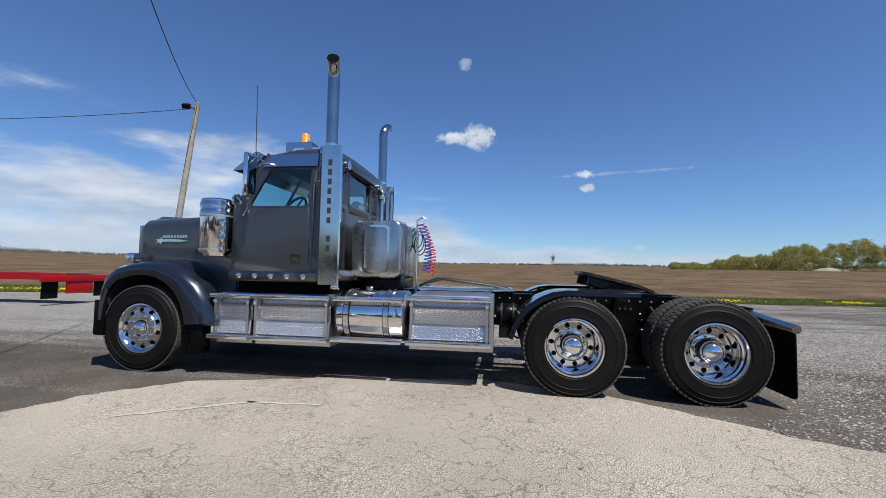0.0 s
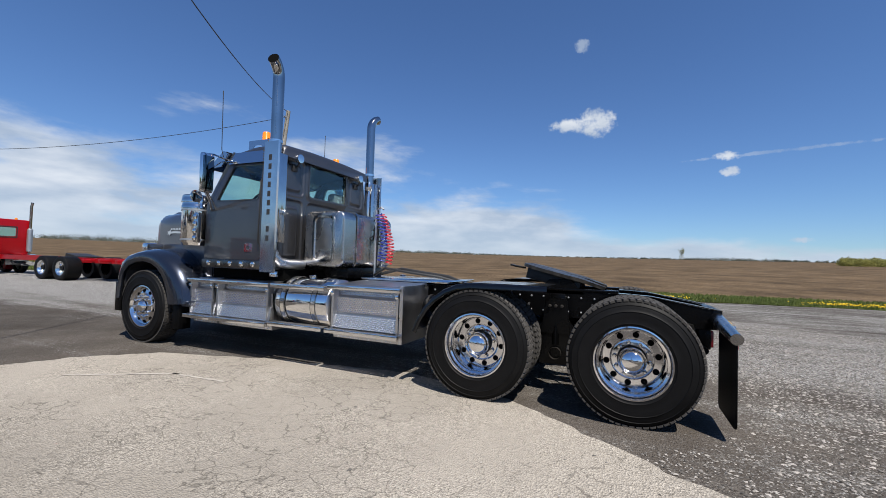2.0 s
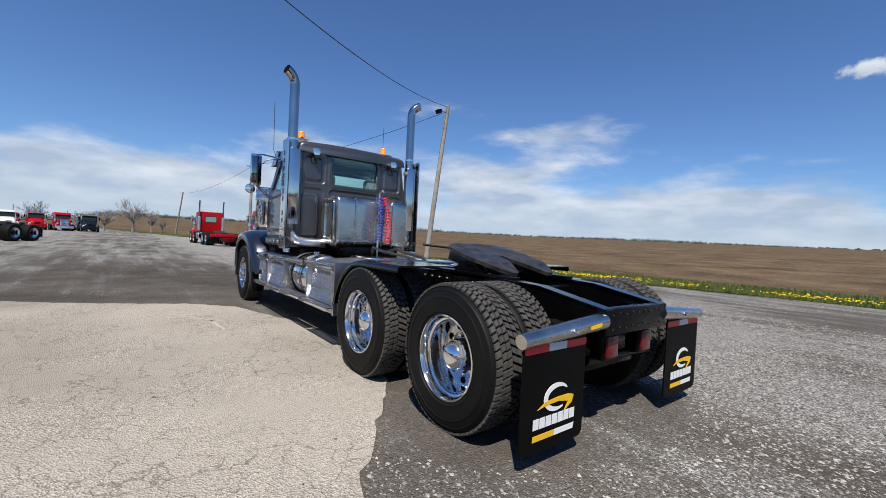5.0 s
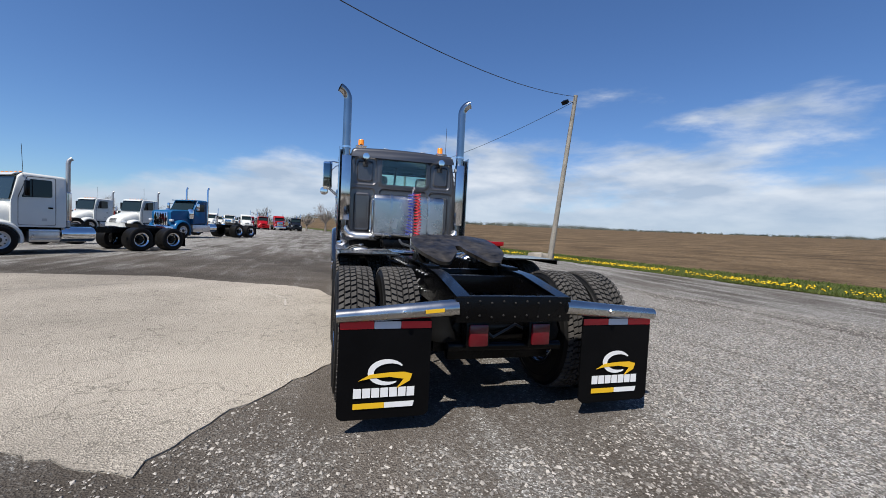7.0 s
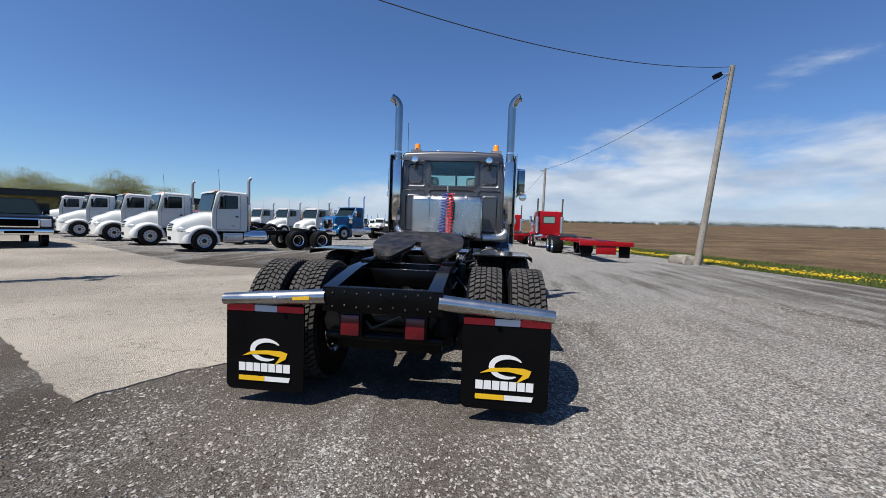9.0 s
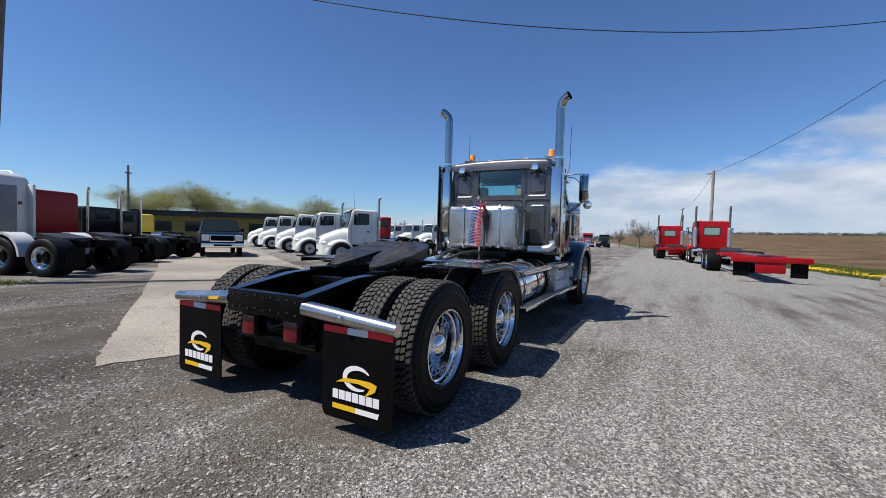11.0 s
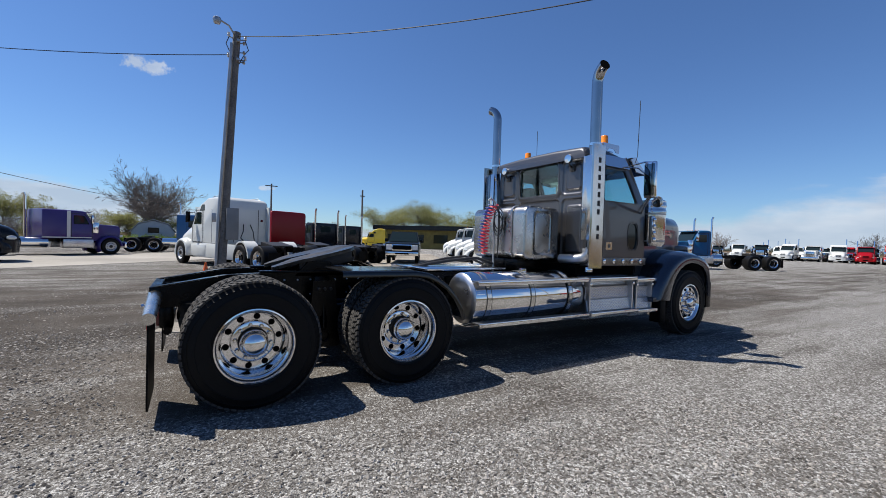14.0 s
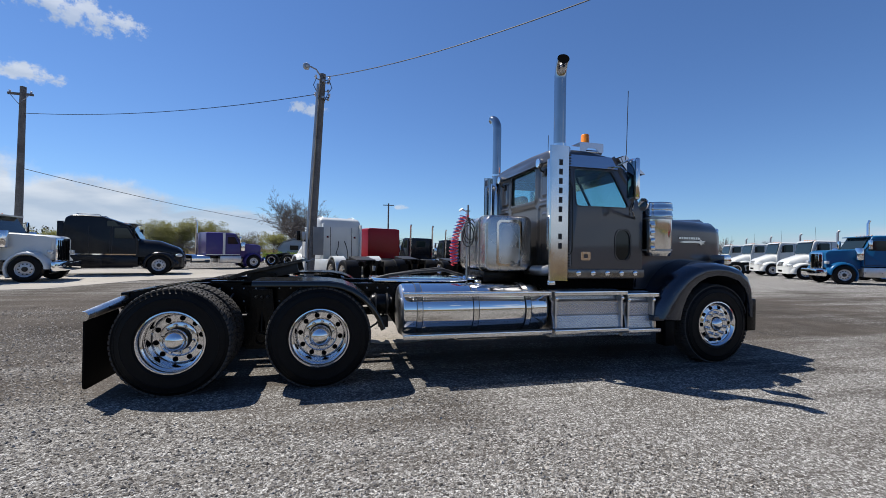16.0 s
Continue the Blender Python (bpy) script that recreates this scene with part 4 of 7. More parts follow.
def cab():
    side = [(1.10, 1.14), (2.33, 1.14), (2.33, 2.74), (1.52, 2.74), (1.36, 2.55), (1.10, 2.02)]
    win = round_poly([(1.31, 2.07), (2.08, 2.07), (2.08, 2.55), (1.53, 2.55)], 0.05)
    body = None
    for s in (-1, 1):
        door = round_poly([(1.15, 1.27), (2.14, 1.27), (2.14, 2.64), (1.49, 2.64), (1.36, 2.40), (1.15, 2.05)], 0.06)
        holes = [door]
        sp = part("cab_side", sheet(side, holes, side_place(s)), PAINT, truck, "charcoal painted cab side", smooth=30)
        dh = [win]
        oval = round_poly([(1.29, 1.46), (1.34, 1.38), (1.46, 1.38), (1.51, 1.46), (1.51, 1.69), (1.46, 1.77), (1.34, 1.77), (1.29, 1.69)], 0.04)
        if s > 0:
            dh.append(oval)
        d = part("cab_door", sheet(loop_scale(door, -0.006), dh, side_place(s, 0.04, 0.006)), PAINT, truck, "charcoal painted cab door", smooth=30)
        part("window_glass", sheet(loop_scale(win, -0.001), [], side_place(s, 0.006, -0.012)), GLASS, d, "tinted side window").visible_shadow = False
        part("window_seal", sheet(loop_scale(win, 0.014), [loop_scale(win, -0.012)], side_place(s, 0.012, 0.010)), HOSE, d, "black rubber window seal")
        if s > 0:
            part("peep_window", sheet(loop_scale(oval, -0.001), [], side_place(s, 0.006, -0.01)), FARGLASS, d, "small dark peep window low in the door")
            part("window_seal", sheet(loop_scale(oval, 0.016), [loop_scale(oval, -0.012)], side_place(s, 0.012, 0.012)), HOSE, d)
        part("door_latch", sheet(rounded(1.88, 2.02, 1.37, 1.48, 0.02), [rounded(1.92, 1.98, 1.40, 1.45, 0.01)], side_place(s, 0.01, 0.012)), CHROME, d, "chrome square door latch")
        part("window_header", sheet([(1.44, 2.575), (2.16, 2.575), (2.16, 2.735), (1.53, 2.735)], [], side_place(s, 0.015, 0.034)), TRIMBLUE, truck, "polished steel strip over the door window")
        part("grab_bar", tube([(2.17, s * 1.06, 1.45), (2.17, s * 1.10, 1.5), (2.17, s * 1.09, 2.3), (2.17, s * 1.04, 2.36)], 0.009, 8), HOSE, truck, "upright black grab handle")
        rk = part("rocker_panel", box(1.08, 2.22, s * 1.055 - 0.012, s * 1.055 + 0.012, 1.155, 1.255, 0.005), DIRTYALU, truck, "dark metal rocker strip with round lamps")
        for i in range(5):
            part("marker_lamp", lathe([(0.034, 0), (0.034, -0.008), (0.026, -0.012), (0.0, -0.016)], 16), CHROME, rk, "small round chrome marker lamp", at=pose(1.22 + i * 0.21, s * 1.068, 1.205, 0, 0, 0 if s < 0 else 180))
    # back wall with pressed panels and a wide window
    bw = rounded(-0.40, 0.44, 2.18, 2.64, 0.06)
    back = part("cab_back", pressed_wall(bw), PAINT, truck, "charcoal cab back wall with pressed panels", smooth=70)
    part("back_lining", sheet([(-1.0, 1.16), (1.0, 1.16), (1.0, 2.05), (0.91, 2.72), (-0.91, 2.72), (-1.0, 2.05)], [bw], back_place(2.318, 0.02)), GREYIN, back, "grey inner lining")
    part("rear_window", sheet(loop_scale(bw, -0.001), [], lambda u, v, t: Vector((2.330 - 0.006 * t, u, v))), GLASS, back, "wide tinted rear window").visible_shadow = False
    part("window_seal", sheet(loop_scale(bw, 0.024), [loop_scale(bw, -0.02)], lambda u, v, t: Vector((2.362 - 0.04 * t, u, v))), HOSE, back, "black rubber window seal")
    for s in (-1, 1):
        wl = part("work_light", lathe([(0.02, -0.06), (0.05, -0.05), (0.062, 0.0), (0.058, 0.012), (0, 0.018)], 20, axis="x"), CHROME, back, "small round chrome work lamp", at=pose(2.45, s * 0.70, 2.655))
        part("lamp_arm", tube([(-0.02, 0, -0.05), (-0.04, 0, -0.10), (-0.10, 0, -0.12)], 0.014, 8), HOSE, wl)
        part("lamp_foot", box(-0.108, -0.08, -0.045, 0.045, -0.17, -0.07, 0.008), HOSE, wl)
    # roof
    sec = []
    for x, z, w in ((1.30, 2.69, 0.90), (1.40, 2.74, 0.93), (1.55, 2.785, 0.945), (1.85, 2.83, 0.955), (2.20, 2.835, 0.955), (2.34, 2.825, 0.955), (2.395, 2.80, 0.95), (2.41, 2.765, 0.945)):
        row = [(x, -w - 0.01, z - 0.12)]
        for i in range(5):
            t = radians(180 - 90 * i / 4)
            row.append((x, -w + 0.09 + 0.09 * math.cos(t), z - 0.09 + 0.075 * math.sin(t)))
        row += [(x, -0.4, z + 0.008), (x, 0, z + 0.012), (x, 0.4, z + 0.008)]
        row += [(px, -py, pz) for px, py, pz in reversed(row[:6])]
        sec.append(row)
    part("cab_roof", loft(sec), PAINT, truck, "charcoal painted cab roof", smooth=50)
    # windscreen, visor, cowl
    ws = [(-0.93, 0.0), (0.93, 0.0), (0.86, 0.68), (-0.86, 0.68)]
    part("windscreen", sheet(ws, [], lambda u, v, t: Vector((1.10 + v * 0.50 + 0.006 * t, u, 2.02 + v * 0.90))), GLASS, truck, "sloping windscreen").visible_shadow = False
    for s in (-1, 1):
        part("windscreen_pillar", tube([(1.10, s * 0.98, 2.02), (1.44, s * 0.93, 2.64), (1.50, s * 0.92, 2.74)], 0.05, 8), PAINT, truck)
    part("windscreen_pillar", tube([(1.10, 0, 2.02), (1.44, 0, 2.64)], 0.022, 8), PAINT, truck)
    part("cowl", box(1.08, 1.14, -1.03, 1.03, 1.14, 2.03, 0.01), PAINT, truck)
    vis = sheet([(-1.0, 0), (1.0, 0), (0.97, 0.36), (-0.97, 0.36)], [], lambda u, v, t: Vector((1.02 + v * 0.86 + 0.018 * t, u, 2.535 + v * 0.66)))
    sv = part("sun_visor", vis, TRIMBLUE, truck, "polished steel windscreen visor", smooth=20)
    for s in (-1, 1):
        part("visor_end", prism([(1.02, 2.535), (1.33, 2.775), (1.44, 2.72), (1.30, 2.56)], s * 0.99 - 0.01, s * 0.99 + 0.01), TRIMBLUE, sv)
    # inside
    part("cab_floor", box(1.12, 2.3, -1.0, 1.0, 1.15, 1.2), DARK, truck)
    # added black block hides lit ground under the cab, standing in for shade
    part("cab_underside", box(1.05, 2.42, -0.88, 0.88, 1.0, 1.148, 0.01), SOOT_SHADE, truck, "black block added to darken the gap under the cab")
    part("dashboard", prism([(1.16, 1.2), (1.45, 1.2), (1.48, 1.95), (1.36, 2.05), (1.16, 2.03)], -0.97, 0.97), GREYIN, truck, "grey dashboard")
    for s in (-1, 1):
        st = part("seat", box(1.72, 2.2, s * 0.52 - 0.26, s * 0.52 + 0.26, 1.45, 1.62, 0.05), GREYIN, truck, "grey cab seat")
        part("backrest", box(2.10, 2.26, s * 0.52 - 0.25, s * 0.52 + 0.25, 1.6, 2.36, 0.06), GREYIN, st)
    ringpts = [pose(1.62, -0.52, 2.08, 0, -55, 0) @ Vector((0.22 * math.cos(2 * math.pi * i / 24), 0.22 * math.sin(2 * math.pi * i / 24), 0)) for i in range(25)]
    sw = part("steering_wheel", tube(ringpts, 0.017, 8, caps=False), HOSE, truck, "black steering wheel")
    part("spoke", tube([ringpts[0], ringpts[12]], 0.012, 6), HOSE, sw)
    part("spoke", tube([ringpts[6], (1.62, -0.52, 2.08), (1.45, -0.52, 1.9)], 0.012, 6), HOSE, sw)


cab()


def hood():
    sec = []
    for x, zt, wb, wt in ((-0.68, 1.86, 0.57, 0.50), (-0.655, 1.925, 0.60, 0.53), (-0.57, 1.975, 0.62, 0.56), (-0.2, 1.985, 0.67, 0.61), (0.2, 1.995, 0.73, 0.67), (0.6, 2.01, 0.80, 0.74), (1.09, 2.04, 0.89, 0.83)):
        row = [(x, -wb + 0.01, 0.98), (x, -wb, 1.4), (x, -wb, zt - 0.26), (x, -wb, zt - 0.19)]
        for i in range(1, 6):
            t = radians(90 * i / 5)
            row.append((x, -(wt - 0.12) - (wb - wt + 0.12) * math.cos(t), zt - 0.17 + 0.165 * math.sin(t)))
        row += [(x, -0.2, zt + 0.012)]
        row += [(px, -py, pz) for px, py, pz in reversed(row)]
        sec.append(row)
    h = part("hood", loft(sec), PAINT, truck, "charcoal painted long hood", smooth=45)
    part("hood_ridge", loft([[(x, -w, z), (x, -w * 0.8, z + t), (x, w * 0.8, z + t), (x, w, z)] for x, w, z, t in ((-0.60, 0.44, 1.955, 0.015), (-0.52, 0.46, 1.965, 0.062), (-0.25, 0.40, 1.98, 0.038), (0.15, 0.25, 1.995, 0.008))]), PAINT, h, smooth=60)
    g = part("grille_surround", box(-0.73, -0.65, -0.54, 0.54, 0.9, 1.88, 0.025), CHROME, truck, "chrome radiator grille surround")
    for i in range(9):
        part("grille_bar", box(-0.745, -0.725, -0.45 + i * 0.11, -0.43 + i * 0.11, 1.0, 1.8), STAINLESS, g)
    for s in (-1, 1):
        # small shaded emblem on the hood flank
        def flank(u, v, t):
            x = -0.34 + (u - 0.08) * 1.38
            return Vector((x, s * (0.700 + 0.150 * x + (0.012 if t else 0.0)), v))

        e = part("hood_emblem", sheet([(0.08, 1.61), (0.11, 1.645), (0.08, 1.67), (0.13, 1.672), (0.16, 1.70), (0.175, 1.668), (0.28, 1.672), (0.40, 1.665), (0.50, 1.645), (0.38, 1.635), (0.26, 1.64), (0.17, 1.635), (0.15, 1.60), (0.125, 1.63)], [], flank), STAINLESS, h, "silver winged emblem on the hood flank")
        for k in range(9):
            part("emblem_bar", sheet([(0.17 + k * 0.036, 1.69), (0.196 + k * 0.036, 1.692), (0.196 + k * 0.036, 1.725), (0.17 + k * 0.036, 1.722)], [], flank), STAINLESS, e)
        fo = [(-0.58, 0.62), (-0.585, 0.80), (-0.56, 1.05), (-0.50, 1.21), (-0.36, 1.30), (-0.15, 1.345), (0.05, 1.365), (0.25, 1.355), (0.45, 1.30), (0.62, 1.215), (0.77, 1.09), (0.88, 0.93), (0.95, 0.78), (0.975, 0.62)]
        fi = [(-0.53, 0.62), (-0.52, 0.76), (-0.49, 0.90), (-0.43, 1.02), (-0.32, 1.12), (-0.14, 1.175), (0.03, 1.19), (0.20, 1.165), (0.34, 1.10), (0.45, 1.01), (0.53, 0.90), (0.58, 0.79), (0.61, 0.70), (0.63, 0.60)]
        rows = []
        for k, ((xo, zo), (xi, zi)) in enumerate(zip(fo, fi)):
            mxp, mzp = xo + (xi - xo) * 0.18, zo + (zi - zo) * 0.18
            inner = 0.60 + 0.06 * min(1, k / 10)
            rows.append([(xi, s * 1.17, zi), (xi, s * 1.215, zi), (xi + (xo - xi) * 0.35, s * 1.235, zi + (zo - zi) * 0.35), (xi + (xo - xi) * 0.7, s * 1.22, zi + (zo - zi) * 0.7), (mxp, s * 1.185, mzp), (xo, s * 1.11, zo), (xo, s * 0.9, zo + 0.02), (xo, s * inner, zo + 0.045), (xo * 0.985, s * inner, zo + 0.0), (xo * 0.985, s * 1.1, zo - 0.03)])
        part("front_fender", loft(rows, caps=False), FENDER, truck, "slate metallic front fender with a flared wheel arch", smooth=60)
        part("fender_skirt", box(0.63, 1.0, s * 0.95 - 0.13, s * 0.95 + 0.22, 0.585, 0.66, 0.01) if s > 0 else box(0.63, 1.0, -1.17, -0.82, 0.585, 0.66, 0.01), FENDER, truck)
        part("splash_flap", box(0.70, 0.84, s * 1.1 - 0.09, s * 1.1 + 0.09, 0.26, 0.60, 0.01), FLAP, truck, "short black splash flap")
        part("headlight", box(-0.56, -0.42, s * 0.78 - 0.13, s * 0.78 + 0.13, 1.33, 1.47, 0.03), CHROME, truck, "rectangular chrome headlight")
        lp = part("air_cleaner", lathe([(0.0, 1.44), (0.17, 1.44), (0.185, 1.47), (0.195, 1.49), (0.195, 1.96), (0.205, 1.965), (0.205, 2.0), (0.197, 2.01), (0.197, 2.05), (0.207, 2.055), (0.207, 2.09), (0.2, 2.10), (0.2, 2.14), (0.185, 2.155), (0.0, 2.16)], 36, c=(0.84, s * 0.99, 0), axis="z"), STAINLESS, truck, "polished round air cleaner canister")
        for zb in (1.52, 1.94):
            part("band", lathe([(0.199, zb - 0.012), (0.203, zb - 0.01), (0.203, zb + 0.01), (0.199, zb + 0.012)], 36, c=(0.84, s * 0.99, 0), axis="z"), GREYMETAL, lp)
        part("light_bar", box(0.99, 1.07, s * 1.12 - 0.03, s * 1.12 + 0.03, 1.48, 1.90, 0.01), STAINLESS, lp, "upright strip of four round lamps")
        for i in range(4):
            part("marker_lamp", lathe([(0.036, 0), (0.036, -0.012), (0.028, -0.02), (0.0, -0.03)], 16), CHROME, lp, at=pose(1.03, s * 1.155, 1.54 + i * 0.10, 0, 0, 0 if s < 0 else 180))
    part("bumper", box(-0.88, -0.76, -1.0, 1.0, 0.44, 0.84, 0.03), BLACK, truck, "dark front bumper")
    for s in (-1, 1):
        part("bumper_end", box(-0.66, -0.50, s * 1.16 - 0.035, s * 1.16 + 0.035, 0.42, 0.86, 0.015), BLACK, truck)
    part("nose_panel", box(-0.66, 0.9, -0.56, 0.56, 0.72, 1.36, 0.05), PAINT, truck)
    for s in (-1, 1):
        part("wheel_liner", prism([(-0.5, 0.8), (-0.45, 1.05), (-0.25, 1.2), (0.05, 1.25), (0.35, 1.18), (0.55, 1.02), (0.66, 0.7), (0.72, 0.7), (0.7, 1.05), (0.4, 1.27), (0.05, 1.33), (-0.3, 1.27), (-0.52, 1.1), (-0.56, 0.8)], *sorted((s * 0.55, s * 1.16))), DARK, truck)
    part("engine", box(-0.3, 1.05, -0.45, 0.45, 0.6, 1.5, 0.05), GREASE, truck)


hood()


def stacks():
    for s in (-1, 1):
        cx, cy = 2.36, -1.05 if s < 0 else 1.085
        pts = [(cx, cy, 1.30), (cx, cy, 3.62)]
        for i in range(1, 9):
            t = radians(74 * i / 8)
            d = 0.20 * (1 - math.cos(t))
            pts.append((cx + d * 0.3, cy + s * d, 3.62 + 0.21 * math.sin(t)))
        p = part("exhaust_pipe", tube(pts, 0.073, 24, caps=False), PIPE, truck, "tall polished exhaust pipe with a curved tip", smooth=60)
        # the black capped tube paints the shade inside the pipe mouth
        part("pipe_bore", tube(pts[3:], 0.0715, 24), SOOT_SHADE, p, "sooty pipe bore with its inner shade painted black")
        e = [(cx, cy, 1.62), (cx, cy, 1.42), (cx + 0.01, cy - s * 0.03, 1.32), (cx + 0.03, cy - s * 0.10, 1.25), (cx + 0.06, cy - s * 0.22, 1.225), (cx + 0.10, cy - s * 0.46, 1.22)]
        part("exhaust_elbow", tube(e, 0.068, 20), ALU_DULL, p, "bright exhaust elbow", smooth=60)
        part("muffler", lathe([(0.073, 1.58), (0.082, 1.60), (0.082, 2.64), (0.073, 2.66)], 28, c=(cx, cy, 0), axis="z"), STAINLESS, p)
        for zb in (1.58, 2.80):
            part("clamp", lathe([(0.075, zb - 0.02), (0.083, zb - 0.018), (0.083, zb + 0.018), (0.075, zb + 0.02)], 24, c=(cx, cy, 0), axis="z"), CHROME, p)
        # wrapped heat shield: outer face, angled front edge, rear face
        yo = cy + s * 0.125
        fold = [(2.235, yo - s * 0.075), (2.30, yo), (2.53, yo), (2.545, yo - s * 0.015)]
        inner = [(a, b - s * 0.005) for a, b in fold]
        sh = part("heat_shield", loft([[(a, b, z) for a, b in fold + inner[::-1]] for z in (1.12, 2.77)]), STAINLESS, p, "polished stainless heat shield round the stack", smooth=30)
        part("shield_back", box(2.470, 2.476, *sorted((yo - s * 0.215, yo - s * 0.055)), 1.50, 2.64, 0.002), STAINLESS, p, "flat polished plate behind the stack")
        for i in range(40):
            z = 1.30 + i * 0.035
            m = pose(2.267, yo - s * 0.0375, z, 0, 0, -41 * s)
            part("slot", SLOT, None, sh, at=m)
        for i in range(9):
            part("cut_mark", box(2.382, 2.428, min(yo, yo + s * 0.003), max(yo, yo + s * 0.003), 2.58 - i * 0.115 - (0.1 if i > 6 else 0) - 0.05, 2.58 - i * 0.115 - (0.1 if i > 6 else 0) + 0.02), DARK, sh, "dark cut-out bar")
        for zb in (1.35, 2.55):
            part("bracket", box(2.34, 2.42, min(s * 0.98, s * 1.05), max(s * 0.98, s * 1.05), zb - 0.03, zb + 0.03, 0.005), GREYMETAL, p)
        part("shield_foot", lathe([(0.0, 1.06), (0.05, 1.07), (0.055, 1.10), (0.045, 1.13), (0, 1.13)], 16, c=(2.48, cy + s * 0.06, 0), axis="z"), CHROME, p)


SLOT = obj("slot", box(-0.02, 0.02, -0.004, 0.004, -0.008, 0.008), DARK, 0)
stacks()


def rear_tank():
    bm = bmesh.new()
    box(2.48, 3.14, -0.60, 0.60, 1.20, 1.95, 0.0, bm)
    es = [e for e in bm.edges if abs(e.verts[0].co.y - e.verts[1].co.y) > 0.1]
    bmesh.ops.bevel(bm, geom=es, offset=0.10, segments=6, profile=0.5, affect="EDGES")
    es = [e for e in bm.edges if abs(abs(e.verts[0].co.y) - 0.6) < 1e-4 and abs(abs(e.verts[1].co.y) - 0.6) < 1e-4]
    bmesh.ops.bevel(bm, geom=es, offset=0.03, segments=3, profile=0.5, affect="EDGES")
    t = part("headache_tank", bm, BRUSHED, truck, "square polished metal tank behind the cab", smooth=35)
    for y in (-0.31, 0.33):
        lp = rounded(2.474, 3.147, 1.194, 1.957, 0.10, 6)
        part("strap", sheet(lp, [loop_scale(lp, -0.01)], lambda u, v, s: Vector((u, y - 0.018 + 0.036 * s, v))), BRUSHED, t)
    for s in (-1, 1):
        lp = rounded(2.66, 2.96, 1.30, 1.86, 0.06)
        part("pressed_panel", sheet(lp, [loop_scale(lp, -0.03)], lambda u, v, k: Vector((u, s * (0.598 + 0.014 * k), v))), STAINLESS, t)
    part("tank_support", box(2.5, 3.1, -0.42, 0.42, 1.05, 1.2, 0.01), BLACK, truck)
    # coiled air lines hang from a post
    for k, (y, mtl, lab) in enumerate(((0.0, BLUEHOSE, "blue coiled air hose"), (0.09, REDHOSE, "red coiled air hose"))):
        pts = []
        turns = 14 + k
        for i in range(turns * 12 + 1):
            t = i / (turns * 12)
            a = i * math.pi / 6
            sway = 0.07 * math.sin(math.pi * t)
            rr = 0.052 + 0.008 * math.sin(9 * t + 2 * k)
            pts.append((3.27 + sway + rr * math.cos(a + 1.3 * k) + (0.10 + 0.05 * k) * t, y + (0.03 * k - 0.04) * t + rr * math.sin(a + 1.3 * k), 1.98 - (0.68 + 0.04 * k) * t))
        part("air_hose", tube(pts, 0.0075, 6), mtl, truck, lab, smooth=60)
    post = part("hose_post", tube([(3.22, 0.03, 1.0), (3.22, 0.03, 2.03), (3.30, 0.03, 2.07), (3.34, 0.03, 2.04)], 0.014, 8), GREYMETAL, truck, "hose holder post")
    for k in range(3):
        loop = [(3.22, 0.05, 1.95)]
        for i in range(17):
            a = math.pi * (0.5 - i / 8) + 0.2 * k
            loop.append((3.20 + 0.02 * k + 0.085 * math.cos(a), 0.10 + 0.02 * k, 1.78 - 0.05 * k + 0.15 * math.sin(a)))
        loop.append((3.20, 0.10, 1.20))
        part("cable", tube(loop, 0.008, 6), HOSE, truck, "looped black cable", smooth=60)
    part("air_line", tube([(3.3, 0.1, 1.12), (3.6, 0.15, 1.20), (4.0, 0.05, 1.16), (4.35, 0.1, 1.12), (4.6, 0.0, 1.05)], 0.022, 8), HOSE, truck, "black hose lying on the deck", smooth=60)
    part("air_line", tube([(3.3, -0.1, 1.10), (3.55, -0.22, 1.21), (3.9, -0.25, 1.17), (4.3, -0.1, 1.12), (4.6, -0.05, 1.05)], 0.018, 8), HOSE, truck, smooth=60)
    part("deck_plate", box(3.35, 4.58, -0.47, 0.47, 1.055, 1.085, 0.006), ALU, truck, "bright aluminium deck plate on the frame")


rear_tank()


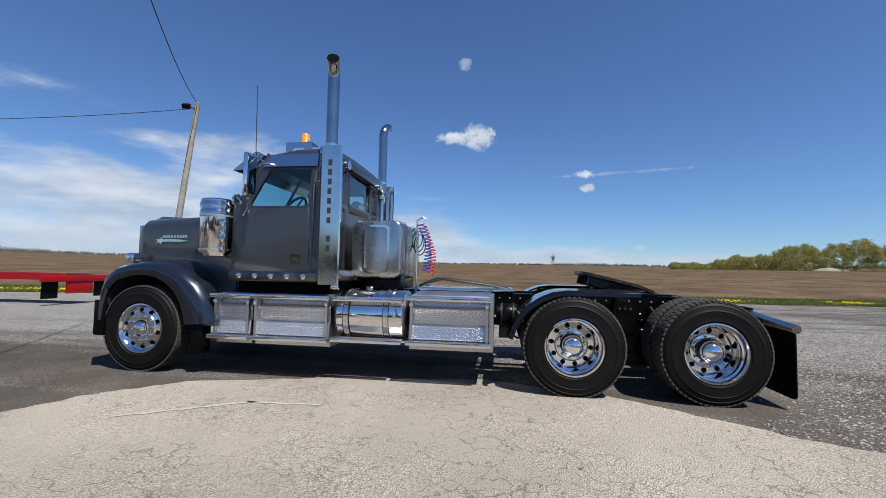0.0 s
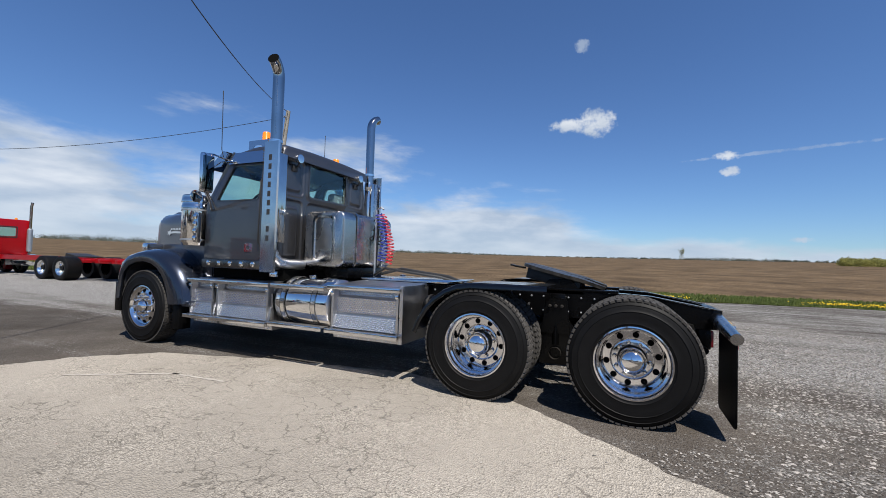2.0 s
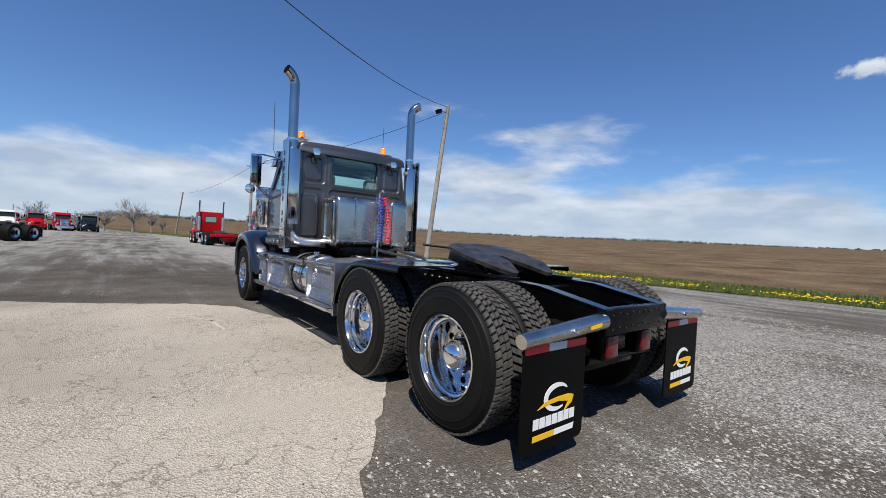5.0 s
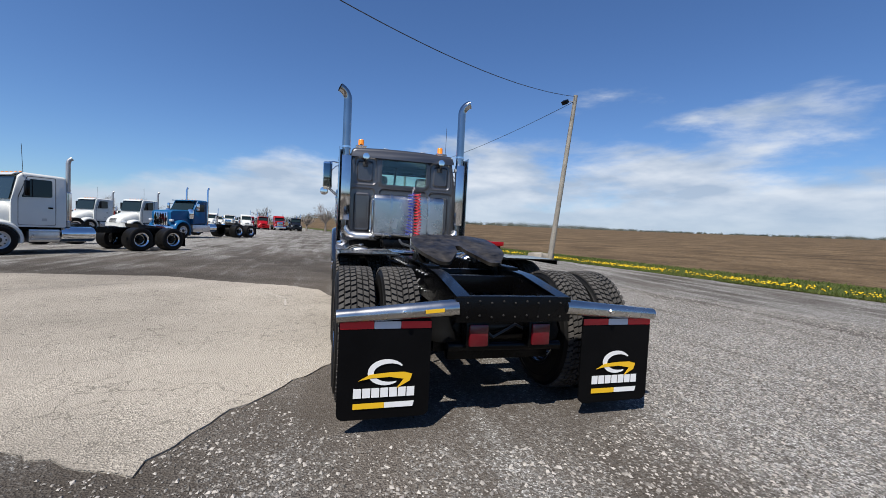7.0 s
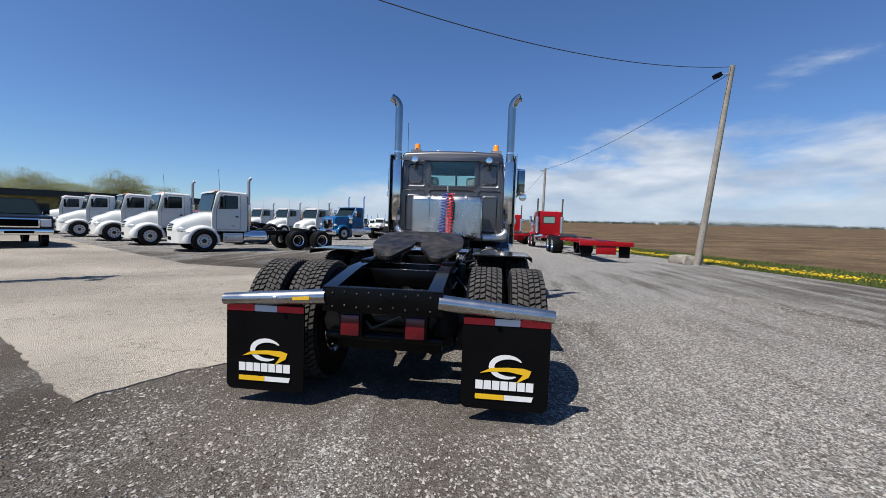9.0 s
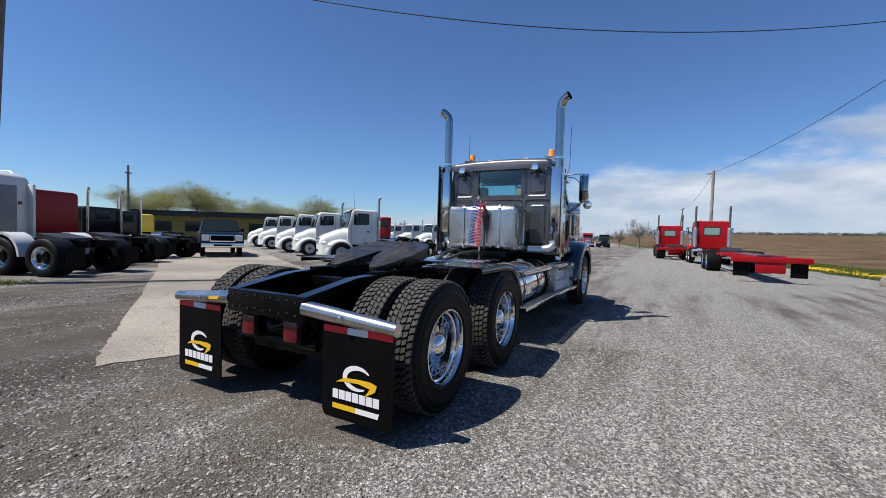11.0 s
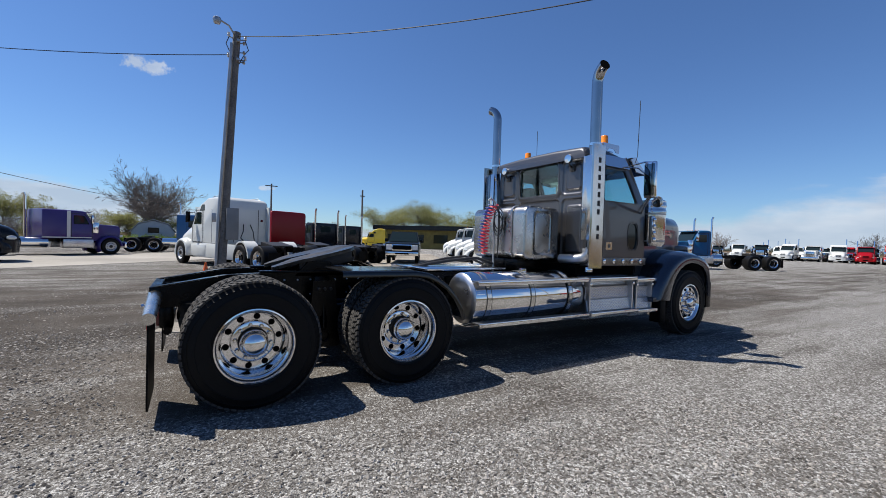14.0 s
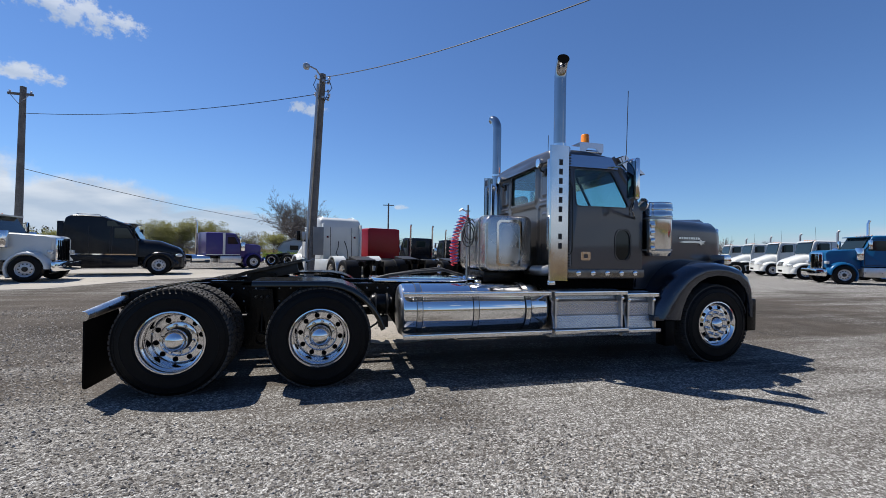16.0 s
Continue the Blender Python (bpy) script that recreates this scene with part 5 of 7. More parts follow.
def steps_and_tanks():
    # left: two step boxes, a short tank, a rear step box
    def step_box(x0, x1, s, z0, z1, name="tool_box"):
        h = z1 - z0
        prof = [(0.46, 0.0), (1.035, 0.0), (1.055, 0.17), (1.095, 0.20), (1.070, 0.46), (1.045, 0.48), (1.055, 0.76), (1.0, 0.80), (0.985, 0.97), (0.97, 1.0), (0.46, 1.05)]
        t = part(name, loft([[(x, s * y, z0 + z * h) for y, z in prof] for x in (x0, x1)]), SHEET, truck, "bright diamond-plate step box", smooth=20)
        bars = []
        for (ya, za), (yb, zb) in ((prof[1], prof[2]), (prof[3], prof[4]), (prof[5], prof[6]), (prof[7], prof[8])):
            p0, p1 = Vector((x0, s * ya, z0 + za * h)), Vector((x0, s * yb, z0 + zb * h))
            along = Vector((x1 - x0, 0, 0))
            bars.append((p0, along, p1 - p0) if s < 0 else (p0 + along, -along, p1 - p0))
        tagged(part("tread_pattern", tread_bars(bars), None, t), kind="stuff")
        for z, out in ((z1 - 0.02, 1.155), (z0 + 0.10, 1.185)):
            a, b = sorted((s * 1.02, s * out))
            part("step_tread", perforated(x0 - 0.02, x1 + 0.02, s * 1.02, s * out, z), SHEET, t, "perforated metal step tread", smooth=0)
            tagged(part("tread_pattern", tread_bars([((x0 - 0.02, s * out, z - 0.03) if s < 0 else (x1 + 0.02, s * out, z - 0.03), ((x1 + 0.02 - (x0 - 0.02)) * (1 if s < 0 else -1), 0, 0), (0, 0, 0.04))], 0.034), None, t), kind="stuff")
            a, b = sorted((s * (out - 0.004), s * (out + 0.008)))
            part("step_edge", box(x0 - 0.02, x1 + 0.02, a, b, z - 0.034, z + 0.016, 0.004), ALU, t)
        for x in (x0 + 0.03, x1 - 0.03):
            part("step_hanger", prism([(x - 0.014, z0 + 0.06), (x + 0.014, z0 + 0.06), (x + 0.014, z1 - 0.02), (x - 0.014, z1 - 0.02)], *sorted((s * 1.02, s * 1.115))), ALU_DULL, t)
            part("step_bolt", lathe([(0.022, 0.0), (0.022, -0.02), (0, -0.028)], 10), CHROME, t, at=pose(x, s * 1.115, z1 - 0.10, 0, 0, 0 if s < 0 else 180))
        return t

    step_box(0.93, 1.42, -1, 0.38, 0.99)
    step_box(1.46, 2.42, -1, 0.38, 0.99)
    step_box(3.38, 4.30, -1, 0.40, 1.02)
    step_box(1.42, 2.42, 1, 0.40, 0.99)
    step_box(0.94, 1.38, 1, 0.38, 0.96)
    part("box_side", prism([(4.30, 0.42), (4.34, 0.42), (4.34, 1.04), (4.30, 1.04)], -1.12, -0.5), ALU_DULL, truck)
    for s, x0, x1, straps in ((-1, 2.46, 3.33, (2.62, 3.10)), (1, 2.46, 4.32, (2.75, 3.42, 4.10))):
        t = part("fuel_tank", lathe([(0.0, x0), (0.24, x0 + 0.005), (0.285, x0 + 0.02), (0.305, x0 + 0.05), (0.305, x1 - 0.05), (0.285, x1 - 0.02), (0.24, x1 - 0.005), (0, x1)], 48, c=(0, s * 0.79, 0.755), axis="x"), CHROME, truck, "polished cylindrical aluminium fuel tank", smooth=40)
        for x, d in ((x0, -1), (x1, 1)):
            part("tank_end", lathe([(0.0, x + d * 0.006), (0.236, x + d * 0.001), (0.282, x - d * 0.015), (0.3, x - d * 0.036)], 40, c=(0, s * 0.79, 0.755), axis="x"), ALU_DULL, t, "dull aluminium tank end")
        for x in straps:
            part("tank_strap", lathe([(0.306, x - 0.035), (0.313, x - 0.03), (0.313, x + 0.03), (0.306, x + 0.035)], 48, c=(0, s * 0.79, 0.755), axis="x"), STAINLESS, t)
            for d in (-0.034, 0.034):
                part("strap_edge", lathe([(0.312, x + d - 0.004), (0.317, x + d), (0.312, x + d + 0.004)], 48, c=(0, s * 0.79, 0.755), axis="x"), HOSE, t)
        part("filler_cap", lathe([(0.05, 1.04), (0.05, 1.085), (0.04, 1.095), (0, 1.095)], 16, c=((x0 + x1) / 2 - 0.1, s * 0.75, 0), axis="z"), ALU, t)
        for z, out in ((0.97, 1.15), (0.50, 1.18)):
            a, b = sorted((s * (out - 0.13), s * out))
            part("step_tread", perforated(x0 + 0.02, x1 - 0.02, s * (out - 0.13), s * out, z), SHEET, t, "perforated metal step tread", smooth=0)
            tagged(part("tread_pattern", tread_bars([((x0 + 0.02, s * out, z - 0.03) if s < 0 else (x1 - 0.02, s * out, z - 0.03), ((x1 - 0.02 - (x0 + 0.02)) * (1 if s < 0 else -1), 0, 0), (0, 0, 0.04))], 0.034), None, t), kind="stuff")
            a, b = sorted((s * (out - 0.004), s * (out + 0.008)))
            part("step_edge", box(x0 + 0.02, x1 - 0.02, a, b, z - 0.034, z + 0.016, 0.004), ALU, t)
    # one plain near-black block for gearbox and driveline
    part("gearbox", box(1.0, 4.3, -0.46, 0.46, 0.5, 0.98, 0.02), SOOT_SHADE, truck, "dark gearbox and driveline")


steps_and_tanks()


def roof_things():
    for s, x, y in ((-1, 1.84, -0.76), (1, 1.80, 0.82)):
        bk = part("beacon_bracket", sheet(round_poly([(x - 0.18, 2.80), (x - 0.18, 2.92), (x + 0.17, 2.92), (x + 0.17, 2.80), (x + 0.10, 2.80), (x + 0.05, 2.85), (x - 0.06, 2.85), (x - 0.11, 2.80)], 0.01), [], lambda u, v, t: Vector((u, y - s * 0.0 + s * (0.10 + 0.006 * t), v))), TRIMBLUE, truck, "polished steel beacon bracket")
        part("bracket_top", box(x - 0.18, x + 0.17, y - 0.10, y + 0.10, 2.915, 2.923), TRIMBLUE, bk)
        part("beacon", lathe([(0.058, 2.924), (0.058, 2.94), (0.055, 2.945), (0.053, 3.04), (0.045, 3.055), (0, 3.06)], 20, c=(x + 0.03, y, 0), axis="z"), AMBER, truck, "orange rotating beacon")
        part("antenna", tube([(1.36, s * 1.02, 2.68), (1.37, s * 1.06, 2.78), (1.36, s * 1.07, 3.60)], 0.005, 6), HOSE, truck, "thin black whip antenna")
    for y in (-0.5, -0.18, 0.14, 0.46):
        part("clearance_lamp", lathe([(0.05, 0.0), (0.045, 0.04), (0.02, 0.06), (0, 0.062)], 14, c=(1.55, y, 2.79), axis="z"), AMBER, truck, "low amber clearance lamp")
    for y in (-0.30, 0.42):
        part("roof_vent", box(1.98, 2.06, y - 0.05, y + 0.05, 2.84, 2.90, 0.008), GREYMETAL, truck)
    for s in (-1, 1):
        mr = part("mirror", box(1.46, 1.53, s * 1.36 - 0.088, s * 1.36 + 0.088, 2.12, 2.64, 0.03), CHROME, truck, "tall chrome west-coast mirror")
        part("mirror_glass", box(1.528, 1.536, s * 1.36 - 0.075, s * 1.36 + 0.075, 2.16, 2.60, 0.003), MIRRORGLASS, mr)
        part("mirror_arm", tube([(1.49, s * 1.36, 2.63), (1.47, s * 1.25, 2.65), (1.45, s * 0.97, 2.63)], 0.013, 8), CHROME, mr)
        part("mirror_arm", tube([(1.49, s * 1.36, 2.13), (1.40, s * 1.22, 2.02), (1.22, s * 1.05, 1.93)], 0.013, 8), CHROME, mr)
        part("mirror_arm", tube([(1.49, s * 1.36, 2.16), (1.42, s * 1.20, 2.04), (1.30, s * 1.05, 1.95)], 0.011, 8), CHROME, mr)
        part("mirror_arm", tube([(1.50, s * 1.36, 2.4), (1.55, s * 1.2, 2.56), (1.58, s * 0.99, 2.60)], 0.010, 8), CHROME, mr)
        part("convex_mirror", lathe([(0.0, -0.04), (0.06, -0.03), (0.08, 0.0), (0.08, 0.01), (0, 0.02)], 20, axis="x"), CHROME, mr, "round convex mirror", at=pose(1.40, s * 1.42, 2.07))
        part("air_horn", tube([(1.5, s * 0.7, 2.86), (1.75, s * 0.7, 2.86)], 0.03, 10), CHROME, truck) if s > 0 else None


roof_things()


# ---- other vehicles ----
CAB_ROUND = [(-1.03, 0.945), (-1.02, 0.965), (-0.985, 0.983), (-0.92, 0.994), (-0.8, 1.0), (0.8, 1.0), (0.92, 0.994), (0.985, 0.983), (1.02, 0.965), (1.03, 0.945)]


def aero_front(t, paint, nose, back, zb):
    """A rounded sloping hood with swept fenders, wrap-round bumper and oval headlights; the front hub is at x = 0."""
    rows = []
    for x, z0, z1, w in ((nose + 0.02, 0.92, 1.06, 0.60), (nose + 0.06, 0.9, 1.20, 0.70), (nose + 0.16, 0.88, 1.36, 0.77), (nose + 0.34, 0.86, 1.49, 0.82), (nose + 0.68, 0.86, 1.62, 0.86), (0.0, 0.9, 0.35 * 1.62 + 0.65 * zb, 0.91), (back, 0.95, zb, 0.985)):
        rows.append([(x, -w * math.copysign(abs(math.cos(a)) ** 0.42, math.cos(a)), z0 + (z1 - z0) * math.sin(a) ** 0.5) for a in [math.pi * i / 16 for i in range(17)]])
    h = part("hood", loft(rows), paint, t, smooth=60)
    for k in range(4):
        part("grille_slat", box(nose - 0.015 + 0.02 * k, nose + 0.05 + 0.02 * k, -0.34, 0.34, 0.98 + k * 0.085, 1.02 + k * 0.085, 0.008), SOOT_SHADE, h)
    plan = round_poly([(-0.56, -1.17), (nose + 0.42, -1.14), (nose + 0.12, -0.92), (nose, -0.45), (nose, 0.45), (nose + 0.12, 0.92), (nose + 0.42, 1.14), (-0.56, 1.17)], 0.12, 3)
    bp = part("bumper", sheet(plan, [], lambda u, v, k: Vector((u, v, 0.92 if k else 0.40))), paint, t, smooth=35)
    part("lower_grille", box(nose - 0.012, nose + 0.05, -0.30, 0.30, 0.52, 0.68, 0.02), SOOT_SHADE, bp)
    for s in (-1, 1):
        rows = []
        for a in range(196, -37, -12):
            c, q = math.cos(radians(a)), math.sin(radians(a))
            fr = max(0.0, -c)
            rows.append([(r * c - g * fr, s * y, max(0.52 + r * q * 0.98, 0.40)) for r, y, g in ((0.57, 0.70, 0), (0.57, 1.165, 0), (0.60, 1.18, 0.02), (0.64, 1.175, 0.06), (0.69, 1.12, 0.12), (0.73, 1.0, 0.16), (0.75, 0.80, 0.16), (0.68, 0.70, 0.1))])
        part("fender", loft(rows), paint, t, smooth=60)
        # near-black block paints the shade inside the wheel arch
        part("wheel_well", prism([(0.575 * math.cos(radians(a)), 0.52 + 0.565 * math.sin(radians(a))) for a in range(200, -21, -20)], *sorted((s * 0.45, s * 0.80))), SOOT_SHADE, t)
        bm = bmesh.new()
        bmesh.ops.create_icosphere(bm, subdivisions=2, radius=1.0)
        part("headlight", bm, LAMPGLASS, t, "clear oval headlight", smooth=60, at=Matrix.Translation((nose + 0.24, s * 0.86, 1.03)) @ Matrix.Rotation(-s * 0.85, 4, "Z") @ Matrix.Diagonal((0.06, 0.21, 0.10, 1)))


def wheels_of(t, xs):
    """Single front wheels and dished dual rear wheels; xs holds (x, is front)."""
    for x, front in xs:
        for s in (-1, 1):
            w = part("wheel", FAR_RIM if front else FAR_DISH, None, t, at=pose(x, s * 1.05, 0.52, 0, 0, 0 if s < 0 else 180))
            part("tyre", FAR_TYRE if front else FAR_DUAL, None, w)
            part("hub", FAR_HUB if front else FAR_DARKHUB, None, w)


def aero_truck(name, label, paint, at, nose=-1.12, wheelbase=5.35, stack=True, visor=True, tank=True):
    """A parked day-cab truck with a sloping hood; front axle at the origin, forward is -x."""
    t = thing(name, label, "truck", at @ Matrix.Scale(0.885, 4), "trucks parked in the yard")
    wb = wheelbase
    for s in (-1, 1):
        part("frame_rail", box(-0.4, wb + 1.35, s * 0.42 - 0.04, s * 0.42 + 0.04, 0.78, 1.02), BLACK, t)
    wheels_of(t, [(0.0, True), (wb - 0.72, False), (wb + 0.72, False)])
    aero_front(t, paint, nose, 0.52, 1.90)
    side = round_poly([(0.36, 0.98), (1.95, 0.98), (1.95, 2.90), (0.70, 2.93), (0.56, 2.80), (0.36, 1.92)], 0.07, 3)
    cabp = part("cab", loft([[(x, f * (1.0 - 0.03 * max(0.0, z - 2.0)), 0.98 + (z - 0.98) * g) for x, z in side] for f, g in CAB_ROUND]), paint, t, smooth=45)
    part("windscreen", sheet(round_poly([(-1.0, 0.0), (1.0, 0.0), (0.95, 0.84), (-0.95, 0.84)], 0.06), [], lambda u, v, k: Vector((0.34 + v * 0.227 - 0.03 * k, u, 1.94 + v))), FARGLASS, cabp, "dark windscreen")
    if visor:
        part("visor", loft([[(0.40, y, 2.79), (0.52, y, 2.87), (0.70, y, 2.925), (0.70, y, 2.90), (0.53, y, 2.84)] for y in (-0.93, -0.6, 0.6, 0.93)]), paint, cabp, smooth=40)
    for s in (-1, 1):
        def wall(d):
            return lambda u, v, k: Vector((u, s * (1.03 * (1.0 - 0.03 * max(0.0, v - 2.0)) + d * k - 0.004), v))
        win = round_poly([(0.64, 2.03), (1.52, 2.08), (1.52, 2.70), (0.88, 2.70)], 0.06)
        part("side_window", sheet(win, [], wall(0.010)), FARGLASS, cabp, "dark side window")
        part("window_bar", sheet([(0.93, 2.06), (0.96, 2.06), (0.96, 2.69), (0.93, 2.69)], [], wall(0.016)), BLACK, cabp)
        lp = round_poly([(0.56, 1.06), (1.62, 1.06), (1.62, 2.78), (0.82, 2.78), (0.56, 2.02)], 0.06)
        part("door_edge", sheet(lp, [loop_scale(lp, -0.014)], wall(0.008)), DARK, cabp)
        part("door_handle", box(1.40, 1.54, *sorted((s * 1.025, s * 1.045)), 1.66, 1.72, 0.008), BLACK, cabp)
        part("badge", box(1.22, 1.36, *sorted((s * 1.025, s * 1.036)), 1.20, 1.30), GREYMETAL, cabp)
        mi = part("mirror", box(0.60, 0.72, s * 1.33 - 0.09, s * 1.33 + 0.09, 2.08, 2.62, 0.03), BLACK, t)
        part("mirror_arm", tube([(0.66, s * 1.33, 2.55), (0.74, s * 1.0, 2.60)], 0.016, 6), BLACK, mi)
        part("mirror_arm", tube([(0.66, s * 1.33, 2.12), (0.72, s * 1.0, 2.06)], 0.016, 6), BLACK, mi)
        # near-black box paints the shadow between cab and step
        part("cab_skirt", box(0.62, 1.82, *sorted((s * 0.55, s * 0.98)), 0.86, 0.99, 0.01), SOOT_SHADE, t)
        bx = part("step_box", box(0.84, 1.74, *sorted((s * 0.55, s * 1.06)), 0.44, 0.90, 0.02), ALU_DULL, t)
        for z in (0.52, 0.80):
            part("step", box(0.82, 1.76, *sorted((s * 1.03, s * 1.10)), z, z + 0.035, 0.006), GREYMETAL, bx)
        if tank:
            part("fuel_tank", lathe([(0, 1.80), (0.27, 1.82), (0.29, 1.86), (0.29, 2.90), (0.27, 2.95), (0, 2.96)], 24, c=(0, s * 0.76, 0.72), axis="x"), CHROME, t, smooth=40)
        part("mud_flap", box(wb + 1.32, wb + 1.335, *sorted((s * 0.55, s * 1.15)), 0.18, 0.86), FLAP, t)
    part("back_panel", box(1.95, 2.13, -0.86, 0.86, 0.95, 2.30, 0.02), SOOT_SHADE, t, "black ribbed back panel behind the cab")
    part("hose_arm", tube([(2.0, 0.1, 2.2), (2.06, 0.1, 2.5), (2.35, 0.1, 1.4), (2.5, 0.05, 1.1)], 0.02, 6), HOSE, t)
    if stack:
        part("exhaust_pipe", tube([(2.10, -0.82, 1.0), (2.10, -0.82, 3.45), (2.12, -0.84, 3.57), (2.20, -0.87, 3.65)], 0.075, 14), GREYMETAL, t, smooth=60)
        part("muffler", lathe([(0.07, 1.2), (0.11, 1.24), (0.11, 2.3), (0.07, 2.34)], 18, c=(2.10, -0.82, 0), axis="z"), ALU, t)
        part("antenna", tube([(0.70, -1.0, 2.75), (0.62, -1.06, 3.9)], 0.008, 5), HOSE, t)
    for k in range(5):
        part("roof_lamp", lathe([(0.05, 0.0), (0.04, 0.04), (0, 0.05)], 10, c=(0.80, -0.60 + k * 0.3, 2.925), axis="z"), AMBER, cabp)
    part("fifth_wheel", prism([(wb - 0.45, 1.20), (wb + 0.45, 1.10), (wb + 0.55, 1.02), (wb - 0.4, 1.02)], -0.46, 0.46), GREASE, t)
    return t


def far_truck(name, label, paint, at, sleeper=0.0, stacks=1, wheelbase=5.4, hood_len=1.0, axles=2, chrome_tank=True, group="trucks parked in the yard", style=0, height=2.72, long_bed=0.0, scale=1.0, roof=None, skirt=False, trim=None):
    """A parked tractor truck; front axle at the origin, forward is -x."""
    t = thing(name, label, "truck", at @ Matrix.Scale(scale, 4), group)
    wb = wheelbase
    for s in (-1, 1):
        part("frame_rail", box(-0.4, wb + 1.3 + long_bed, s * 0.42 - 0.04, s * 0.42 + 0.04, 0.78, 1.0, 0.0), paint if long_bed else BLACK, t)
    xs = [(0.0, True)] + [(wb + (k - (axles - 1) / 2) * 1.35, False) for k in range(axles)]
    if long_bed:
        xs.insert(1, (1.35, True))
    wheels_of(t, xs)
    cx0 = 0.35 + hood_len * 0.55
    cx1 = cx0 + 1.25 + sleeper
    zt = height
    nose = 0.32 if style and sleeper else 0.0
    zr = roof or zt + (0.55 if sleeper > 1.2 else 0.0)
    if style == 1:
        aero_front(t, paint, -0.95 - nose * 0.5, cx0 + 0.16, 1.90)
    else:
        hd = [(-0.62, 0.85), (-0.66, 1.74), (-0.60, 1.83), (-0.45, 1.87), (cx0 + 0.1, 1.97), (cx0 + 0.1, 0.85)]
        part("hood", loft([[(x, f, 0.85 + (z - 0.85) * k) for x, z in round_poly(hd, 0.08, 3)] for f, k in ((-0.80, 0.93), (-0.79, 0.965), (-0.74, 0.99), (-0.6, 1.0), (0.6, 1.0), (0.74, 0.99), (0.79, 0.965), (0.80, 0.93))]), paint, t, smooth=45)
        for s in (-1, 1):
            rows = []
            for a in range(180, -31, -14):
                c, q = math.cos(radians(a)), math.sin(radians(a))
                rows.append([(r * c, s * y, 0.52 + r * q) for r, y in ((0.57, 0.70), (0.57, 1.16), (0.59, 1.185), (0.65, 1.17), (0.70, 1.08), (0.72, 0.9), (0.72, 0.74), (0.6, 0.70))])
            part("fender", loft(rows), paint, t, smooth=60)
            part("air_cleaner", lathe([(0.0, 1.35), (0.16, 1.36), (0.18, 1.40), (0.18, 1.98), (0.16, 2.02), (0, 2.03)], 20, c=(cx0 - 0.12, s * 0.97, 0), axis="z"), CHROME, t, smooth=40)
    arch = [(0.62 * math.cos(radians(a)), 0.52 + 0.66 * math.sin(radians(a))) for a in range(180, -1, -20)]
    arch_in = [(0.55 * x / 0.62, 0.52 + (z - 0.52) * 0.9) for x, z in arch]
    # cab shell with real openings
    side = [(cx0, 1.0), (cx1, 1.0), (cx1, zr), (cx0 + 0.75, zr), (cx0 + 0.42, zt - 0.03), (cx0, 1.85)]
    if style == 1 and sleeper:
        side = [(cx0, 1.0), (cx1, 1.0), (cx1 - 0.02, zr - 0.5), (cx1 - 0.10, zr - 0.14), (cx1 - 0.30, zr - 0.02), (cx1 - 0.6, zr), (cx0 + 1.55, zr - 0.02), (cx0 + 1.05, zr - 0.2), (cx0 + 0.55, zt - 0.08), (cx0 + 0.42, zt - 0.12), (cx0, 1.85)]
    win = round_poly([(cx0 + 0.2, 1.88), (cx0 + 1.0, 1.88), (cx0 + 1.0, 2.42), (cx0 + 0.47, 2.42)], 0.06)
    win2 = round_poly([(cx0 + 0.80, 2.48), (cx0 + 1.30, 2.48), (cx0 + 1.30, 2.76), (cx0 + 1.02, 2.76)], 0.05)
    ro = round_poly(side, 0.07, 2)
    cabp = part("cab", loft([[(x, f, 1.0 + (z - 1.0) * g2) for x, z in ro] for f, g2 in CAB_ROUND]), paint, t, smooth=50)
    for s in (-1, 1):
        part("side_window", prism(win, *sorted((s * 1.028, s * 1.036))), FARGLASS, cabp)
        if sleeper > 1.2 and style:
            part("side_window", prism(win2, *sorted((s * 1.028, s * 1.036))), FARGLASS, cabp)
        lp = round_poly([(cx0 + 0.08, 1.08), (cx0 + 1.08, 1.08), (cx0 + 1.08, 2.5), (cx0 + 0.48, 2.5), (cx0 + 0.08, 1.86)], 0.05)
        part("door_edge", sheet(lp, [loop_scale(lp, -0.028)], lambda u, v, k: Vector((u, s * (1.028 + 0.006 * k), v))), DARK, cabp)
        mi = part("mirror", box(cx0 + 0.12, cx0 + 0.22, s * 1.28 - 0.09, s * 1.28 + 0.09, 1.95, 2.45, 0.02), BLACK if style else CHROME, t)
        part("mirror_arm", tube([(cx0 + 0.17, s * 1.28, 2.4), (cx0 + 0.3, s * 1.02, 2.4)], 0.015, 6), HOSE, mi)
        part("step_box", box(cx0, cx0 + 1.5, *sorted((s * 0.6, s * 1.08)), 0.42, 0.95, 0.03), paint if style and sleeper else ALU_DULL, t)
        if chrome_tank:
            part("fuel_tank", lathe([(0, cx1 - 0.3), (0.29, cx1 - 0.28), (0.3, cx1 + 0.9), (0, cx1 + 0.92)], 24, c=(0, s * 0.78, 0.74), axis="x"), CHROME, t)
        if s < 0 or stacks > 1:
            if stacks:
                part("exhaust_pipe", tube([(cx1 + 0.12, s * 0.95, 1.0), (cx1 + 0.12, s * 0.95, zr + 0.75), (cx1 + 0.2, s * 0.95, zr + 0.95)], 0.065, 12), PIPE if long_bed else CHROME, t, smooth=60)
        if not style:
            part("headlight", box(-0.74, -0.58, s * 0.86 - 0.12, s * 0.86 + 0.12, 1.12, 1.28, 0.03), LAMPGLASS, t)
